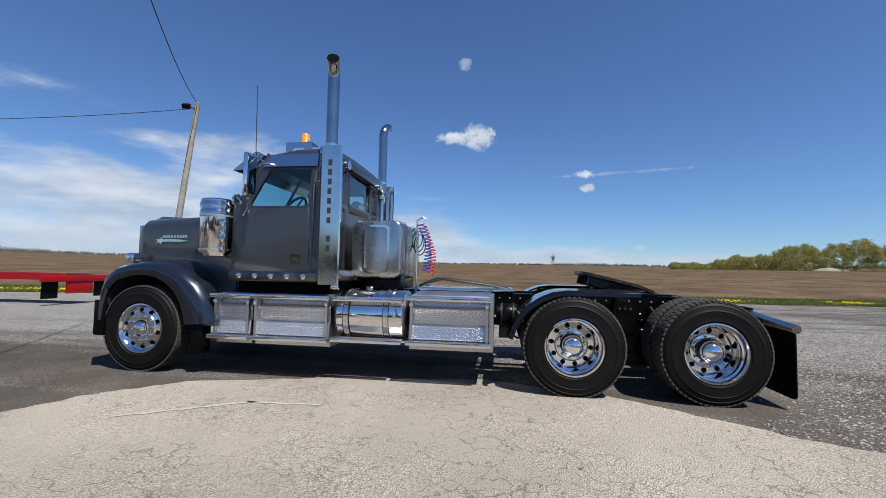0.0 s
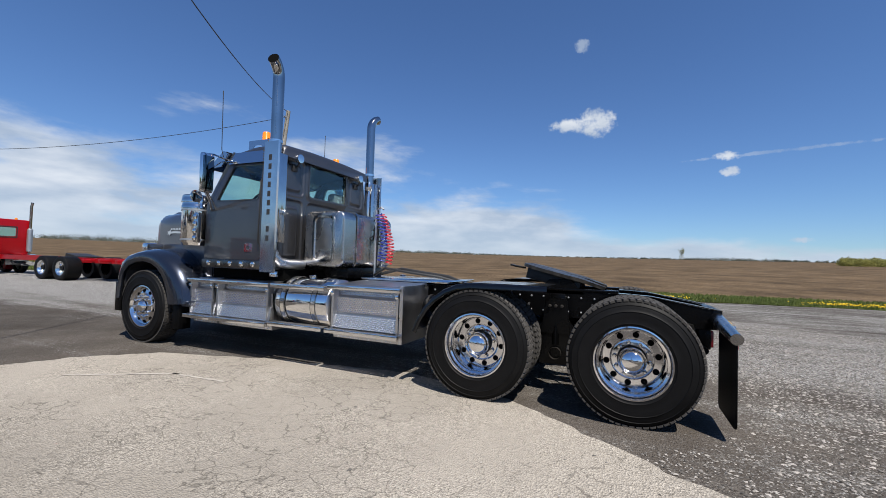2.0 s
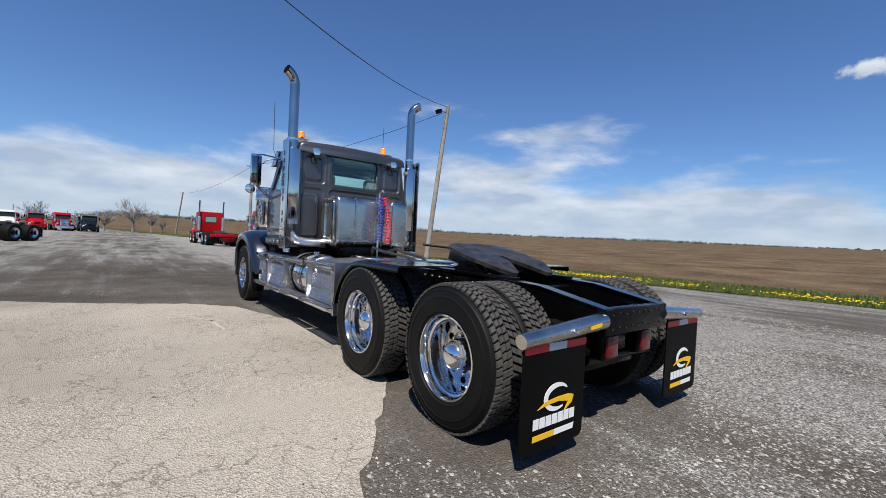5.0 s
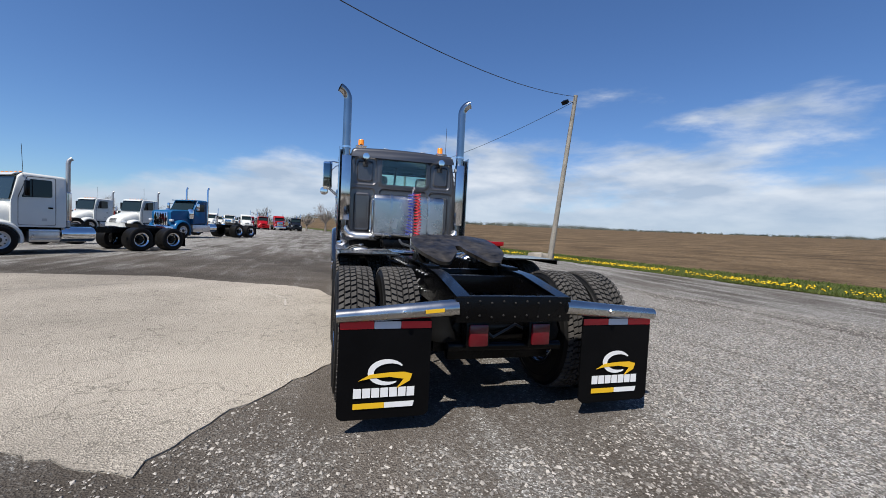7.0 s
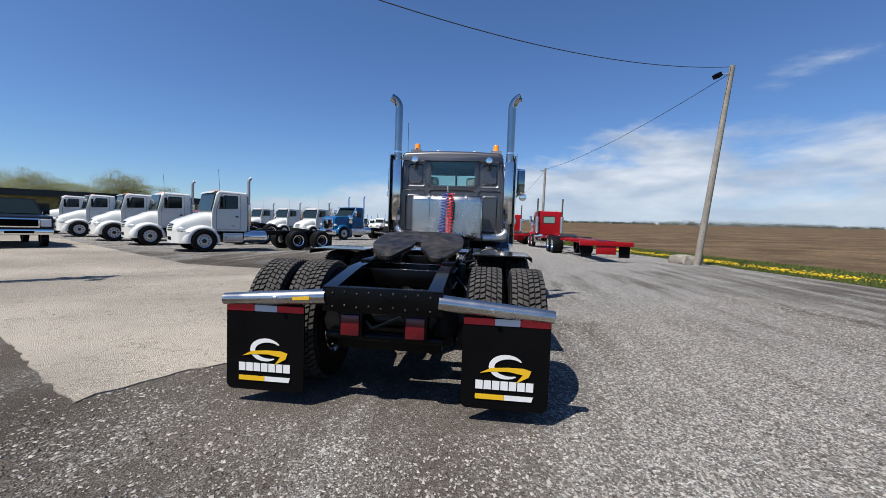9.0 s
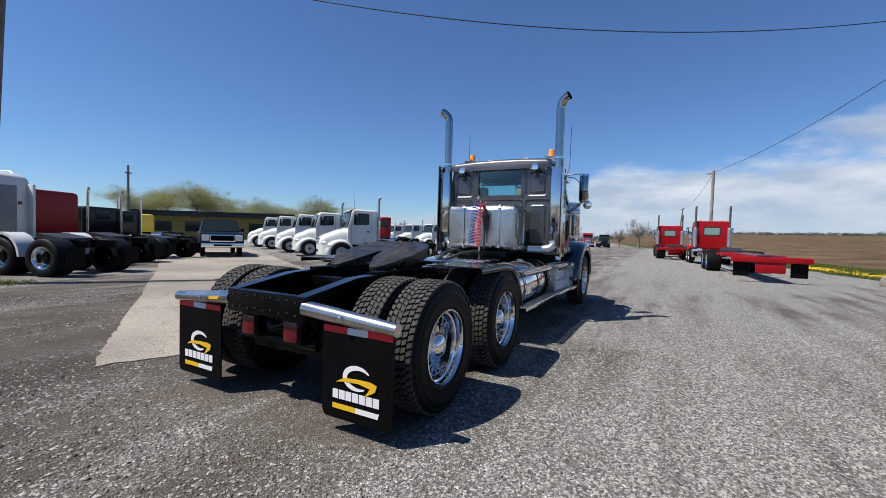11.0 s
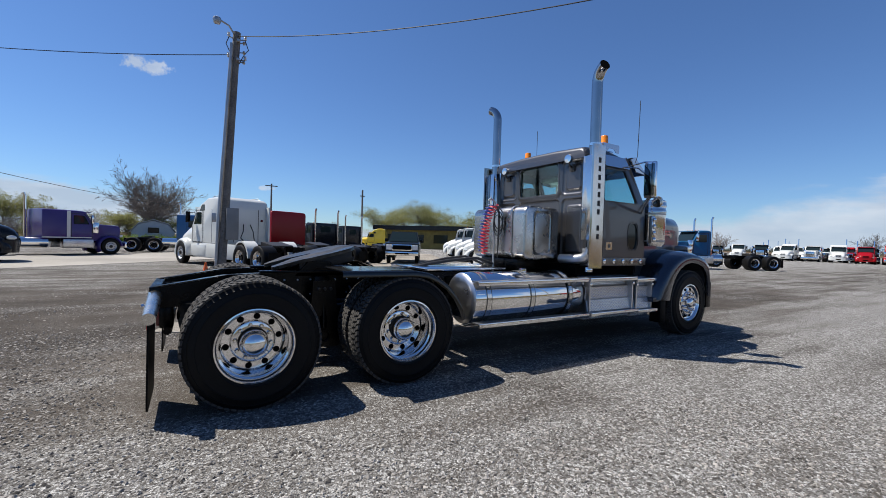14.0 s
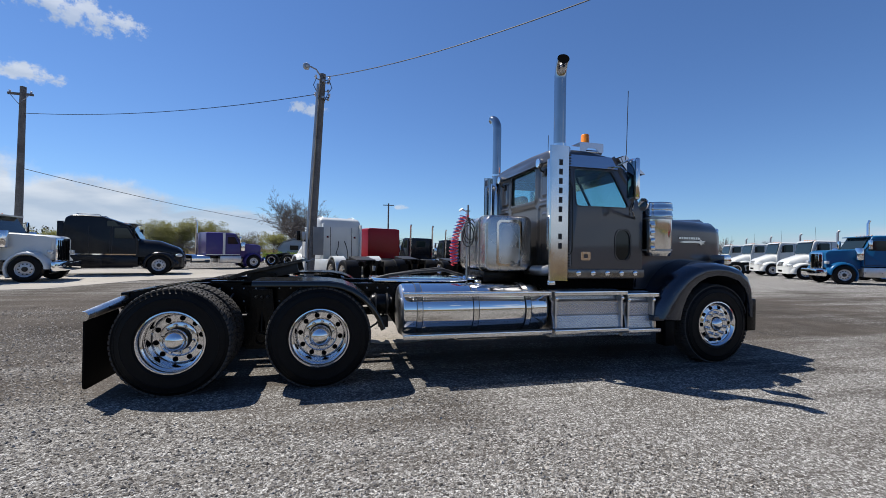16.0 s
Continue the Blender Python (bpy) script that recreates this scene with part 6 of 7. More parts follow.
    if long_bed:
        for s in (-1, 1):
            part("muffler", lathe([(0.065, 1.15), (0.12, 1.2), (0.12, 2.35), (0.065, 2.4)], 18, c=(cx1 + 0.12, s * 0.95, 0), axis="z"), GREYMETAL, t, "grey perforated muffler guard")
            part("roof_beacon", lathe([(0.06, 0.0), (0.06, 0.08), (0.04, 0.13), (0, 0.14)], 12, c=(cx0 + 0.8, s * 0.6, zt - 0.02), axis="z"), AMBER, cabp, "small roof beacon")
        lp = rounded(-0.45, 0.45, 1.92, 2.43, 0.05)
        part("window_seal", sheet(lp, [loop_scale(lp, -0.04)], lambda u, v, k: Vector((cx1 - 0.004 + 0.018 * k, u, v))), HOSE, cabp)
    part("windscreen", sheet([(-0.92, 0.0), (0.92, 0.0), (0.86, 0.8), (-0.86, 0.8)], [], lambda u, v, k: Vector((cx0 - 0.03 + v * 0.47 - 0.02 * k, u, 1.9 + v * 0.9))), FARGLASS, cabp)
    if not sleeper:
        part("rear_window", sheet(rounded(-0.42, 0.42, 1.95, 2.4, 0.05), [], lambda u, v, k: Vector((cx1 - 0.004 + 0.01 * k, u, v))), REARGLASS if long_bed else FARGLASS, cabp)
    part("visor", box(cx0 + 0.12, cx0 + 0.45, -0.95, 0.95, zt - 0.10, zt - 0.05), paint, cabp)
    if skirt:
        for s in (-1, 1):
            part("side_skirt", box(cx0 + 0.2, max(cx1, wb - 1.3), *sorted((s * 0.95, s * 1.06)), 0.38, 1.02, 0.03), paint, t)
            part("step_plate", box(cx0 + 0.35, cx0 + 0.95, *sorted((s * 1.05, s * 1.075)), 0.5, 0.72, 0.008), ALU, t)
            part("back_seam", box(cx1 + 0.0, cx1 + 0.012, s * 0.55 - 0.01, s * 0.55 + 0.01, 1.1, zr - 0.5), DARK, cabp)
            part("back_lamp", box(cx1, cx1 + 0.04, s * 0.7 - 0.05, s * 0.7 + 0.05, 2.05, 2.15, 0.01), REDLENS, cabp)
            part("back_hose", tube([(cx1 + 0.05, s * 0.15, 1.9), (cx1 + 0.18, s * 0.22, 1.6), (cx1 + 0.12, s * 0.30, 1.3), (cx1 + 0.4, s * 0.2, 1.05)], 0.022, 6), HOSE, t)
            part("roof_rail", tube([(cx0 + 1.6, s * 0.80, zr + 0.0), (cx0 + 1.7, s * 0.80, zr + 0.05), (cx1 - 0.5, s * 0.80, zr + 0.05), (cx1 - 0.4, s * 0.80, zr - 0.02)], 0.018, 6), GREYMETAL, cabp)
            part("rear_fairing", box(cx1 - 0.02, cx1 + 0.22, *sorted((s * 0.92, s * 1.0)), 1.0, zr - 0.35, 0.02), paint, cabp)
        for s in (-1, 1):
            for xs in (cx0 + 1.16, cx0 + 2.0):
                part("panel_seam", box(xs, xs + 0.018, *sorted((s * 1.028, s * 1.034)), 1.06, zr - 0.55), DARK, cabp)
            part("panel_seam", box(cx0 + 0.1, cx1 - 0.03, *sorted((s * 1.02, s * 1.034)), 1.022, 1.04), DARK, cabp)
            part("rear_fender", prism([(x * 0.98 + wb - 0.675, z * 1.02) for x, z in arch] + [(x * 0.98 + wb - 0.675, z * 1.02) for x, z in arch_in[::-1]], *sorted((s * 0.62, s * 1.14))), paint, t, smooth=50)
    if trim:
        for s in (-1, 1):
            part("trim_strip", box(cx0 + 0.1, cx1, *sorted((s * 1.03, s * 1.042)), 1.03, 1.09), trim, cabp, "bright trim strip")
            if not skirt:
                part("trim_strip", box(cx0 + 1.15, cx0 + 1.32, *sorted((s * 1.03, s * 1.046)), 1.09, zt - 0.05), trim, cabp, "bright upright trim")
    if not style:
        part("grille", box(-0.72, -0.64, -0.56, 0.56, 0.80, 1.76, 0.02), CHROME, t)
        for k in range(7):
            part("grille_bar", box(-0.735, -0.715, -0.45 + k * 0.14, -0.40 + k * 0.14, 0.86, 1.68), SOOT_SHADE, t)
        part("bumper", box(-0.92, -0.78, -1.15, 1.15, 0.42, 0.82, 0.06), CHROME, t)
    for k in range(5):
        part("roof_lamp", box(cx0 + 0.63, cx0 + 0.67, -0.60 + k * 0.3, -0.56 + k * 0.3, zt - 0.02 if not sleeper else zt - 0.06, zt + 0.04 if not sleeper else zt + 0.0, 0.01), AMBER, cabp)
    part("fifth_wheel", prism([(wb - 0.4, 1.18), (wb + 0.5, 1.05), (wb + 0.5, 1.0), (wb - 0.4, 1.0)], -0.45, 0.45), GREASE, t)
    for s in (-1, 1):
        part("mud_flap", box(wb + 1.38 + long_bed * 0.97, wb + 1.40 + long_bed * 0.97, *sorted((s * 0.62, s * 1.12)), 0.22 if long_bed else 0.26, 0.74 if long_bed else 0.80), FLAP, t)
    if long_bed:
        part("deck_frame", box(wb + 0.9, wb + 1.3 + long_bed, -0.34, 0.34, 0.90, 0.98, 0.02), BLACK, t)
        for k in range(3):
            part("cross_member", box(wb + 1.6 + k * 1.1, wb + 1.75 + k * 1.1, -0.9, 0.9, 0.84, 0.96, 0.01), paint, t)
        part("end_bar", box(wb + 1.25 + long_bed, wb + 1.4 + long_bed, -1.22, 1.22, 0.74, 0.96, 0.02), paint, t)
        part("tow_plate", box(wb + 1.3 + long_bed, wb + 1.36 + long_bed, -0.45, 0.45, 0.36, 0.74, 0.01), paint, t)
    return t


SILVERRIM = mat("silver_wheel_paint", (0.50, 0.50, 0.51), 0.32, 0.55, stain=0.12, stain_scale=8)


def far_wheel_meshes():
    b = lathe([(0.30, -0.11), (0.33, -0.14), (0.42, -0.15), (0.49, -0.14), (0.52, -0.11), (0.52, 0.11), (0.49, 0.14), (0.33, 0.14)], 32)
    tyre = obj("far_tyre", b, RUBBER, 40)
    b = lathe([(0.30, -0.11), (0.33, -0.14), (0.42, -0.15), (0.49, -0.14), (0.52, -0.11), (0.52, 0.42), (0.49, 0.46), (0.33, 0.46)], 32)
    dual = obj("far_dual_tyre", b, RUBBER, 40)
    rim = obj("far_rim", lathe([(0.0, -0.10), (0.14, -0.10), (0.20, -0.09), (0.25, -0.07), (0.27, -0.08), (0.29, -0.12), (0.31, -0.13), (0.31, -0.09), (0.30, 0.1)], 28), SILVERRIM, 35)
    dish = obj("far_dish", lathe([(0.0, 0.05), (0.22, 0.05), (0.245, 0.02), (0.255, -0.08), (0.285, -0.12), (0.31, -0.13), (0.31, -0.09), (0.30, 0.1)], 28), ALU, 35)
    b = lathe([(0.10, -0.094), (0.098, -0.115), (0.08, -0.12), (0.07, -0.16), (0, -0.165)], 20)
    # dark discs paint the shaded hand holes of the far rims
    for k in range(10):
        a = math.pi * 2 * k / 10
        bmesh.ops.create_cone(b, cap_ends=True, segments=10, radius1=0.026, radius2=0.026, depth=0.03, matrix=pose(0.205 * math.cos(a), -0.085, 0.205 * math.sin(a), 90, 0, 0))
    hub = obj("far_hub", b, GREASE, 35)
    dark = obj("far_dark_hub", lathe([(0.20, 0.048), (0.19, 0.035), (0.11, 0.03), (0.10, -0.06), (0, -0.07)], 20), BLACK, 35)
    return tyre, dual, rim, dish, hub, dark


FAR_TYRE, FAR_DUAL, FAR_RIM, FAR_DISH, FAR_HUB, FAR_DARKHUB = far_wheel_meshes()


def park(front_hub, heading, near_left=True):
    """Pose of a truck from the ground place of its near front hub and its heading."""
    h = Vector(heading).normalized()
    left = Vector((-h.y, h.x))
    c = Vector(front_hub) - left * (1.05 if near_left else -1.05)
    return pose(c.x, c.y, 0, 0, 0, turned(h))


ROW = (0.80, -0.60)
ROW2 = (0.87, -0.49)
aero_truck("day_cab_truck", "white day-cab tractor truck with a sloping hood", WHITETRUCK, park((-5.4, -10.8), ROW))
aero_truck("flatbed_truck", "white medium truck with a short nose and single stack", WHITETRUCK, park((-7.6, -15.2), ROW), nose=-1.0, visor=False)
aero_truck("flatbed_truck", "white medium truck with a roof visor", WHITETRUCK, park((-9.5, -19.0), ROW), nose=-1.0, stack=False)
aero_truck("flatbed_truck", "white medium truck parked in the row", WHITETRUCK, park((-11.8, -23.6), ROW), nose=-1.1, stack=False)
aero_truck("flatbed_truck", "white medium truck parked in the row", WHITETRUCK, park((-14.0, -28.0), ROW), nose=-1.0, stack=False, visor=False)
far_truck("day_cab_truck", "red tractor truck behind the white row", REDTRUCK, park((-17.7, -19.5), ROW), wheelbase=3.6, stacks=0, scale=1.05)
far_truck("day_cab_truck", "bright blue tractor truck with twin stacks", BLUETRUCK, park((-22.0, -11.0), ROW2), stacks=2, wheelbase=6.0)
for hx, hy in ((-24.5, -14.6), (-27.0, -18.6), (-29.6, -22.8), (-32.0, -27.0)):
    aero_truck("day_cab_truck", "white tractor truck in the second row", WHITETRUCK, park((hx, hy), ROW2), nose=-1.1)
far_truck("chassis_truck", "red chassis-cab truck with a long bare red frame", REDTRUCK, park((-24.9, 4.2), (-0.998, -0.057)), stacks=2, wheelbase=8.6, long_bed=5.6, height=2.84)
far_truck("chassis_truck", "red chassis-cab truck with twin stacks", REDTRUCK, park((-35.3, 1.85), (-0.998, -0.057)), stacks=2, wheelbase=5.6, long_bed=1.2, height=2.84)
WS_HEAD = (0.366, -0.93)
far_truck("sleeper_truck", "white sleeper tractor truck with a tall roof", WHITETRUCK, park((7.38, -18.6), WS_HEAD), sleeper=1.75, style=1, wheelbase=6.35, stacks=0, chrome_tank=False, roof=3.08, skirt=True)
far_truck("sleeper_truck", "dark red sleeper tractor truck", REDTRUCK, park((4.75, -21.6), WS_HEAD), sleeper=1.3, style=0, wheelbase=6.0, stacks=0, roof=2.78)
far_truck("day_cab_truck", "black day-cab tractor truck", BLACKTRUCK, park((1.5, -22.7), WS_HEAD), style=0, wheelbase=5.6, stacks=2, height=2.6, scale=0.9)
far_truck("day_cab_truck", "black day-cab tractor truck", BLACKTRUCK, park((-2.6, -29.5), WS_HEAD), style=0, wheelbase=5.6, stacks=2, scale=0.9)
far_truck("sleeper_truck", "yellow sleeper truck standing at the yard's far side", YELLOWTRUCK, park((-13.5, -51), (0.85, -0.5)), style=1, sleeper=1.5, wheelbase=5.6, stacks=0, scale=0.9)
far_truck("sleeper_truck", "purple sleeper tractor truck with chrome stacks", PURPLETRUCK, park((11.3, -27.5), (-0.85, -0.52), False), sleeper=1.2, style=0, wheelbase=5.8, stacks=1, trim=WHITETRUCK, scale=0.95)
far_truck("sleeper_truck", "black sleeper tractor truck with a tall roof", BLACKTRUCK, park((14.3, -19.0), (-0.97, -0.25), False), sleeper=1.75, style=1, wheelbase=6.0, stacks=0, roof=3.02, skirt=True, trim=CHROME)
far_truck("day_cab_truck", "white tractor truck with a square hood", WHITETRUCK, park((16.9, -13.8), (-0.99, -0.12), False), style=0, wheelbase=5.6, stacks=1)
far_truck("sleeper_truck", "navy blue sleeper truck", NAVYTRUCK, park((5.4, -31.2), (-0.98, 0.15), False), sleeper=0.5, style=0, wheelbase=4.7, stacks=1, height=2.85)


def pickup():
    t = thing("pickup_truck", "dark blue pickup truck facing the yard", "pickup", pose(-3.5, -17.0, 0, 0, 0, turned((0.49, 0.87))), "trucks parked in the yard")
    for x in (0.0, 3.6):
        for s in (-1, 1):
            w = part("wheel", FAR_RIM, None, t, at=Matrix.Translation((x + 0.9, s * 0.85, 0.38)) @ Matrix.Rotation(0 if s < 0 else math.pi, 4, "Z") @ Matrix.Scale(0.73, 4))
            part("tyre", FAR_TYRE, None, w)
    bd = round_poly([(-0.05, 0.50), (0.0, 1.18), (0.1, 1.25), (1.5, 1.31), (1.55, 1.32), (5.5, 1.32), (5.5, 0.50)], 0.06, 2)
    part("body", prism(bd, -0.98, 0.98), PICKUP, t)
    cb = [(1.45, 1.3), (2.05, 1.95), (3.6, 1.97), (3.95, 1.3)]
    c = part("cabin", loft([[(x, s * (0.95 - 0.25 * (z - 1.3)), z) for x, z in cb] for s in (-1, 1)]), PICKUP, t)
    part("windscreen", sheet([(-0.86, 0.02), (0.86, 0.02), (0.74, 0.78), (-0.74, 0.78)], [], lambda u, v, k: Vector((1.46 + v * 0.69 - 0.015 * k, u, 1.32 + v * 0.75))), FARGLASS, c)
    g = part("grille", box(-0.09, 0.0, -0.58, 0.58, 0.80, 1.16, 0.02), CHROME, t)
    part("grille_insert", box(-0.10, -0.08, -0.53, 0.53, 0.85, 1.11), SOOT_SHADE, g)
    part("bumper", box(-0.14, 0.05, -0.96, 0.96, 0.52, 0.74, 0.03), CHROME, t)
    part("bumper_slot", box(-0.15, -0.12, -0.4, 0.4, 0.58, 0.67), SOOT_SHADE, t)
    for s in (-1, 1):
        part("headlight", box(-0.04, 0.1, s * 0.76 - 0.16, s * 0.76 + 0.16, 0.84, 1.14, 0.02), WHITEREF, t)
        part("mirror", box(1.6, 1.75, s * 1.08 - 0.1, s * 1.08 + 0.1, 1.3, 1.5, 0.03), BLACK, t)


pickup()


# ---- poles and wires ----
def pole(base, top, r0, r1, material, label):
    t = thing("utility_pole", label, "utility pole", Matrix.Translation((*base, 0)), "utility poles")
    b, e = Vector((0, 0, 0)), Vector(top) - Vector((*base, 0))
    part("shaft", tube([b.lerp(e, i / 8) for i in range(9)], r0, 14, radii=[r0 + (r1 - r0) * i / 8 for i in range(9)]), material, t, "round wooden pole shaft", smooth=60)
    return t, e


P1, P1T = pole((-10.1, 10.42), (-9.58, 11.08, 8.9), 0.15, 0.105, WOOD, "pale leaning wooden pole with a flood light")
P2, P2T = pole((6.17, -11.26), (5.80, -11.33, 8.45), 0.155, 0.12, WOODDARK, "dark wooden utility pole with a street light")
P3, P3T = pole((-32.2, 6.0), (-32.05, 6.04, 7.5), 0.14, 0.11, WOOD, "weathered wooden utility pole")
P5, P5T = pole((-85.0, 4.6), (-83.0, 5.4, 8.0), 0.15, 0.11, WOOD, "leaning wooden utility pole")
P4, _ = pole((19.9, -18.1), (19.8, -18.1, 9.0), 0.17, 0.12, WOODDARK, "dark wooden utility pole")
part("cross_arm", box(-0.5, 0.5, -0.05, 0.05, 8.6, 8.7), WOODDARK, P4)
part("conduit", tube([(0.16, 0.08, 0.0), (0.10, 0.1, 2.0), (-0.05, 0.1, 5.0), (-0.2, 0.07, 8.0)], 0.05, 10), GREYMETAL, P2, "grey conduit up the pole")
lt = part("lamp_arm", tube([P2T + Vector((0, 0, -0.2)), P2T + Vector((0.25, 0.05, 0.15)), P2T + Vector((0.55, 0.1, 0.25))], 0.03, 8), GREYMETAL, P2)
part("lamp_head", lathe([(0.0, -0.14), (0.10, -0.12), (0.14, -0.02), (0.12, 0.06), (0.05, 0.1), (0, 0.1)], 18, c=P2T + Vector((0.62, 0.12, 0.22)), axis="z"), GREYMETAL, lt, "round street light head")
for dz in (-0.35, -1.0):
    part("insulator_arm", box(P2T.x - 0.08, P2T.x + 0.02, P2T.y - 0.3, P2T.y + 0.3, P2T.z + dz - 0.04, P2T.z + dz + 0.04), GREYMETAL, P2)
for k in range(3):
    z = P2T.z - 0.35 - 0.33 * k
    part("insulator", lathe([(0.0, -0.06), (0.035, -0.055), (0.05, -0.02), (0.03, 0.0), (0.05, 0.02), (0.035, 0.055), (0.0, 0.06)], 12, c=(P2T.x - 0.22, P2T.y + 0.1, z), axis="z"), GREYMETAL, P2)
    part("insulator_bracket", tube([(P2T.x, P2T.y, z), (P2T.x - 0.22, P2T.y + 0.1, z)], 0.02, 6), GREYMETAL, P2)
for sx, dz in ((-1, -0.25), (1, -0.25), (-1, -0.95), (1, -0.95)):
    br = part("bracket", tube([P2T + Vector((0, 0, dz)), P2T + Vector((0.26 * sx, 0.08, dz + 0.03))], 0.022, 6), GREYMETAL, P2)
    part("insulator", lathe([(0.0, 0.0), (0.05, 0.01), (0.035, 0.05), (0.055, 0.07), (0.035, 0.11), (0.05, 0.13), (0, 0.15)], 12, c=P2T + Vector((0.26 * sx, 0.08, dz + 0.03)), axis="z"), WHITEREF, br, "pale porcelain insulator")
part("drip_loop", tube([P2T + Vector((0.24, 0.08, -0.2)), P2T + Vector((0.34, 0.12, -0.5)), P2T + Vector((0.22, 0.14, -0.75)), P2T + Vector((0.10, 0.12, -0.95))], 0.014, 6), WIRE, P2, "drooping cable loop")
part("drip_loop", tube([P2T + Vector((-0.24, 0.08, -0.2)), P2T + Vector((-0.36, 0.1, -0.55)), P2T + Vector((-0.2, 0.12, -0.8)), P2T + Vector((-0.08, 0.12, -1.1))], 0.014, 6), WIRE, P2, "drooping cable loop")
for sx in (-1, 1):
    part("insulator", lathe([(0.0, 0.0), (0.05, 0.01), (0.035, 0.05), (0.05, 0.1), (0, 0.12)], 10, c=(sx * 0.42, 0, 8.7), axis="z"), WHITEREF, P4)
    part("arm_brace", tube([(sx * 0.40, 0.07, 8.62), (0, 0.12, 8.15)], 0.015, 6), GREYMETAL, P4)
part("meter_box", box(-0.52, -0.13, 0.02, 0.22, 1.25, 2.35, 0.02), GREYBOX, P2, "grey metal box strapped to the pole")
part("switch_box", box(0.16, 0.30, -0.09, 0.09, 1.85, 2.15, 0.015), GREYMETAL, P2)
part("flood_light", box(-0.16, 0.16, -0.12, 0.12, -0.10, 0.10, 0.02), BLACK, P1, "black flood light", at=Matrix.Translation(P1T + Vector((-0.1, -0.55, -0.4))) @ pose(0, 0, 0, 35, 0, 20))
part("lamp_arm", tube([P1T + Vector((0, 0, -0.35)), P1T + Vector((-0.05, -0.5, -0.35))], 0.025, 6), GREYMETAL, P1)
part("insulator_arm", box(P3T.x - 0.05, P3T.x + 0.05, P3T.y - 0.5, P3T.y + 0.1, P3T.z - 0.3, P3T.z - 0.2), WOOD, P3)
part("insulator_arm", box(P5T.x - 0.05, P5T.x + 0.05, P5T.y - 0.5, P5T.y + 0.1, P5T.z - 0.3, P5T.z - 0.2), WOOD, P5)


def wire(a, b, sag, r=0.014):
    a, b = Vector(a), Vector(b)
    pts = []
    for i in range(33):
        t = i / 32
        p = a.lerp(b, t)
        p.z -= sag * 4 * t * (1 - t)
        pts.append(p)
    solid("overhead_wire", tube(pts, r, 6), WIRE, "thin black overhead wire strung between poles", "wire", "overhead wires")


wire((-9.6, 11.1, 8.85), (5.8, -11.25, 8.3), 1.45)
wire((-9.6, 11.05, 8.6), (-32.05, 6.04, 7.4), 0.5)
wire((-32.05, 6.04, 7.3), (-83.0, 5.4, 7.8), 0.7)
wire((5.8, -11.33, 7.7), (19.8, -18.1, 7.75), 0.35)
wire((19.9, -18.1, 5.15), (8.0, -40.0, 3.9), 0.4)

bm = box(-0.6, 0.6, -0.45, 0.45, -0.05, 0.40, 0.06)
bmesh.ops.subdivide_edges(bm, edges=bm.edges[:], cuts=4, use_grid_fill=True)
for v in bm.verts:
    v.co += Vector((noise.noise(v.co * 3.1), noise.noise(v.co * 3.3 + Vector((5, 0, 0))), noise.noise(v.co * 2.7 + Vector((0, 7, 0))))) * 0.09
solid("concrete_block", bm, CONC_BLOCK, "weathered broken concrete block at the foot of a pole", "block", at=pose(-10.75, 10.2, 0, 0, 0, 12))


def cone():
    t = thing("traffic_cone", "small orange traffic cone beside the pole", "cone", pose(6.62, -11.1, 0))
    part("body", lathe([(0.13, 0.03), (0.115, 0.04), (0.025, 0.46), (0, 0.47)], 18, axis="z"), ORANGE, t)
    part("base", box(-0.16, 0.16, -0.16, 0.16, 0, 0.03, 0.008), ORANGE, t)


cone()


# ---- loose stones, grass and flowers ----
def stuff(name, verts, faces, material, label, category):
    me = bpy.data.meshes.new(name)
    me.from_pydata(verts.tolist(), [], faces.tolist())
    me.materials.append(material)
    return tagged(new(name, me), label, category, kind="stuff")


def island_mat(name, a, b, rough=0.9, thin=0.0):
    m = bpy.data.materials.new(name)
    m.use_nodes = True
    N, L = m.node_tree.nodes, m.node_tree.links
    p = N["Principled BSDF"]
    p.inputs["Roughness"].default_value = rough
    p.inputs["Specular IOR Level"].default_value = 0.25
    g = N.new("ShaderNodeNewGeometry")
    r = N.new("ShaderNodeValToRGB")
    r.color_ramp.elements[0].color = (*a, 1)
    r.color_ramp.elements[1].color = (*b, 1)
    L.new(g.outputs["Random Per Island"], r.inputs[0])
    L.new(r.outputs[0], p.inputs["Base Color"])
    if thin:
        tl = N.new("ShaderNodeBsdfTranslucent")
        L.new(r.outputs[0], tl.inputs["Color"])
        mx = N.new("ShaderNodeMixShader")
        mx.inputs["Fac"].default_value = thin
        L.new(p.outputs[0], mx.inputs[1])
        L.new(tl.outputs[0], mx.inputs[2])
        L.new(mx.outputs[0], N["Material Output"].inputs["Surface"])
    return m


STONE = island_mat("crushed_stone", (0.055, 0.049, 0.043), (0.40, 0.37, 0.335))
BLADE = island_mat("grass_blade", (0.05, 0.085, 0.016), (0.18, 0.205, 0.055), 0.7, 0.45)
PETAL = island_mat("dandelion_petal", (0.75, 0.48, 0.01), (0.85, 0.62, 0.02), 0.6)
LEAF_Y = island_mat("young_spring_leaf", (0.15, 0.16, 0.05), (0.32, 0.31, 0.12), 0.7, 0.45)
HEDGEGREEN = island_mat("clipped_hedge_leaf", (0.07, 0.12, 0.015), (0.22, 0.30, 0.05), 0.7, 0.45)
LEAF_O = island_mat("olive_thicket_leaf", (0.12, 0.125, 0.038), (0.40, 0.37, 0.11), 0.8, 0.45)
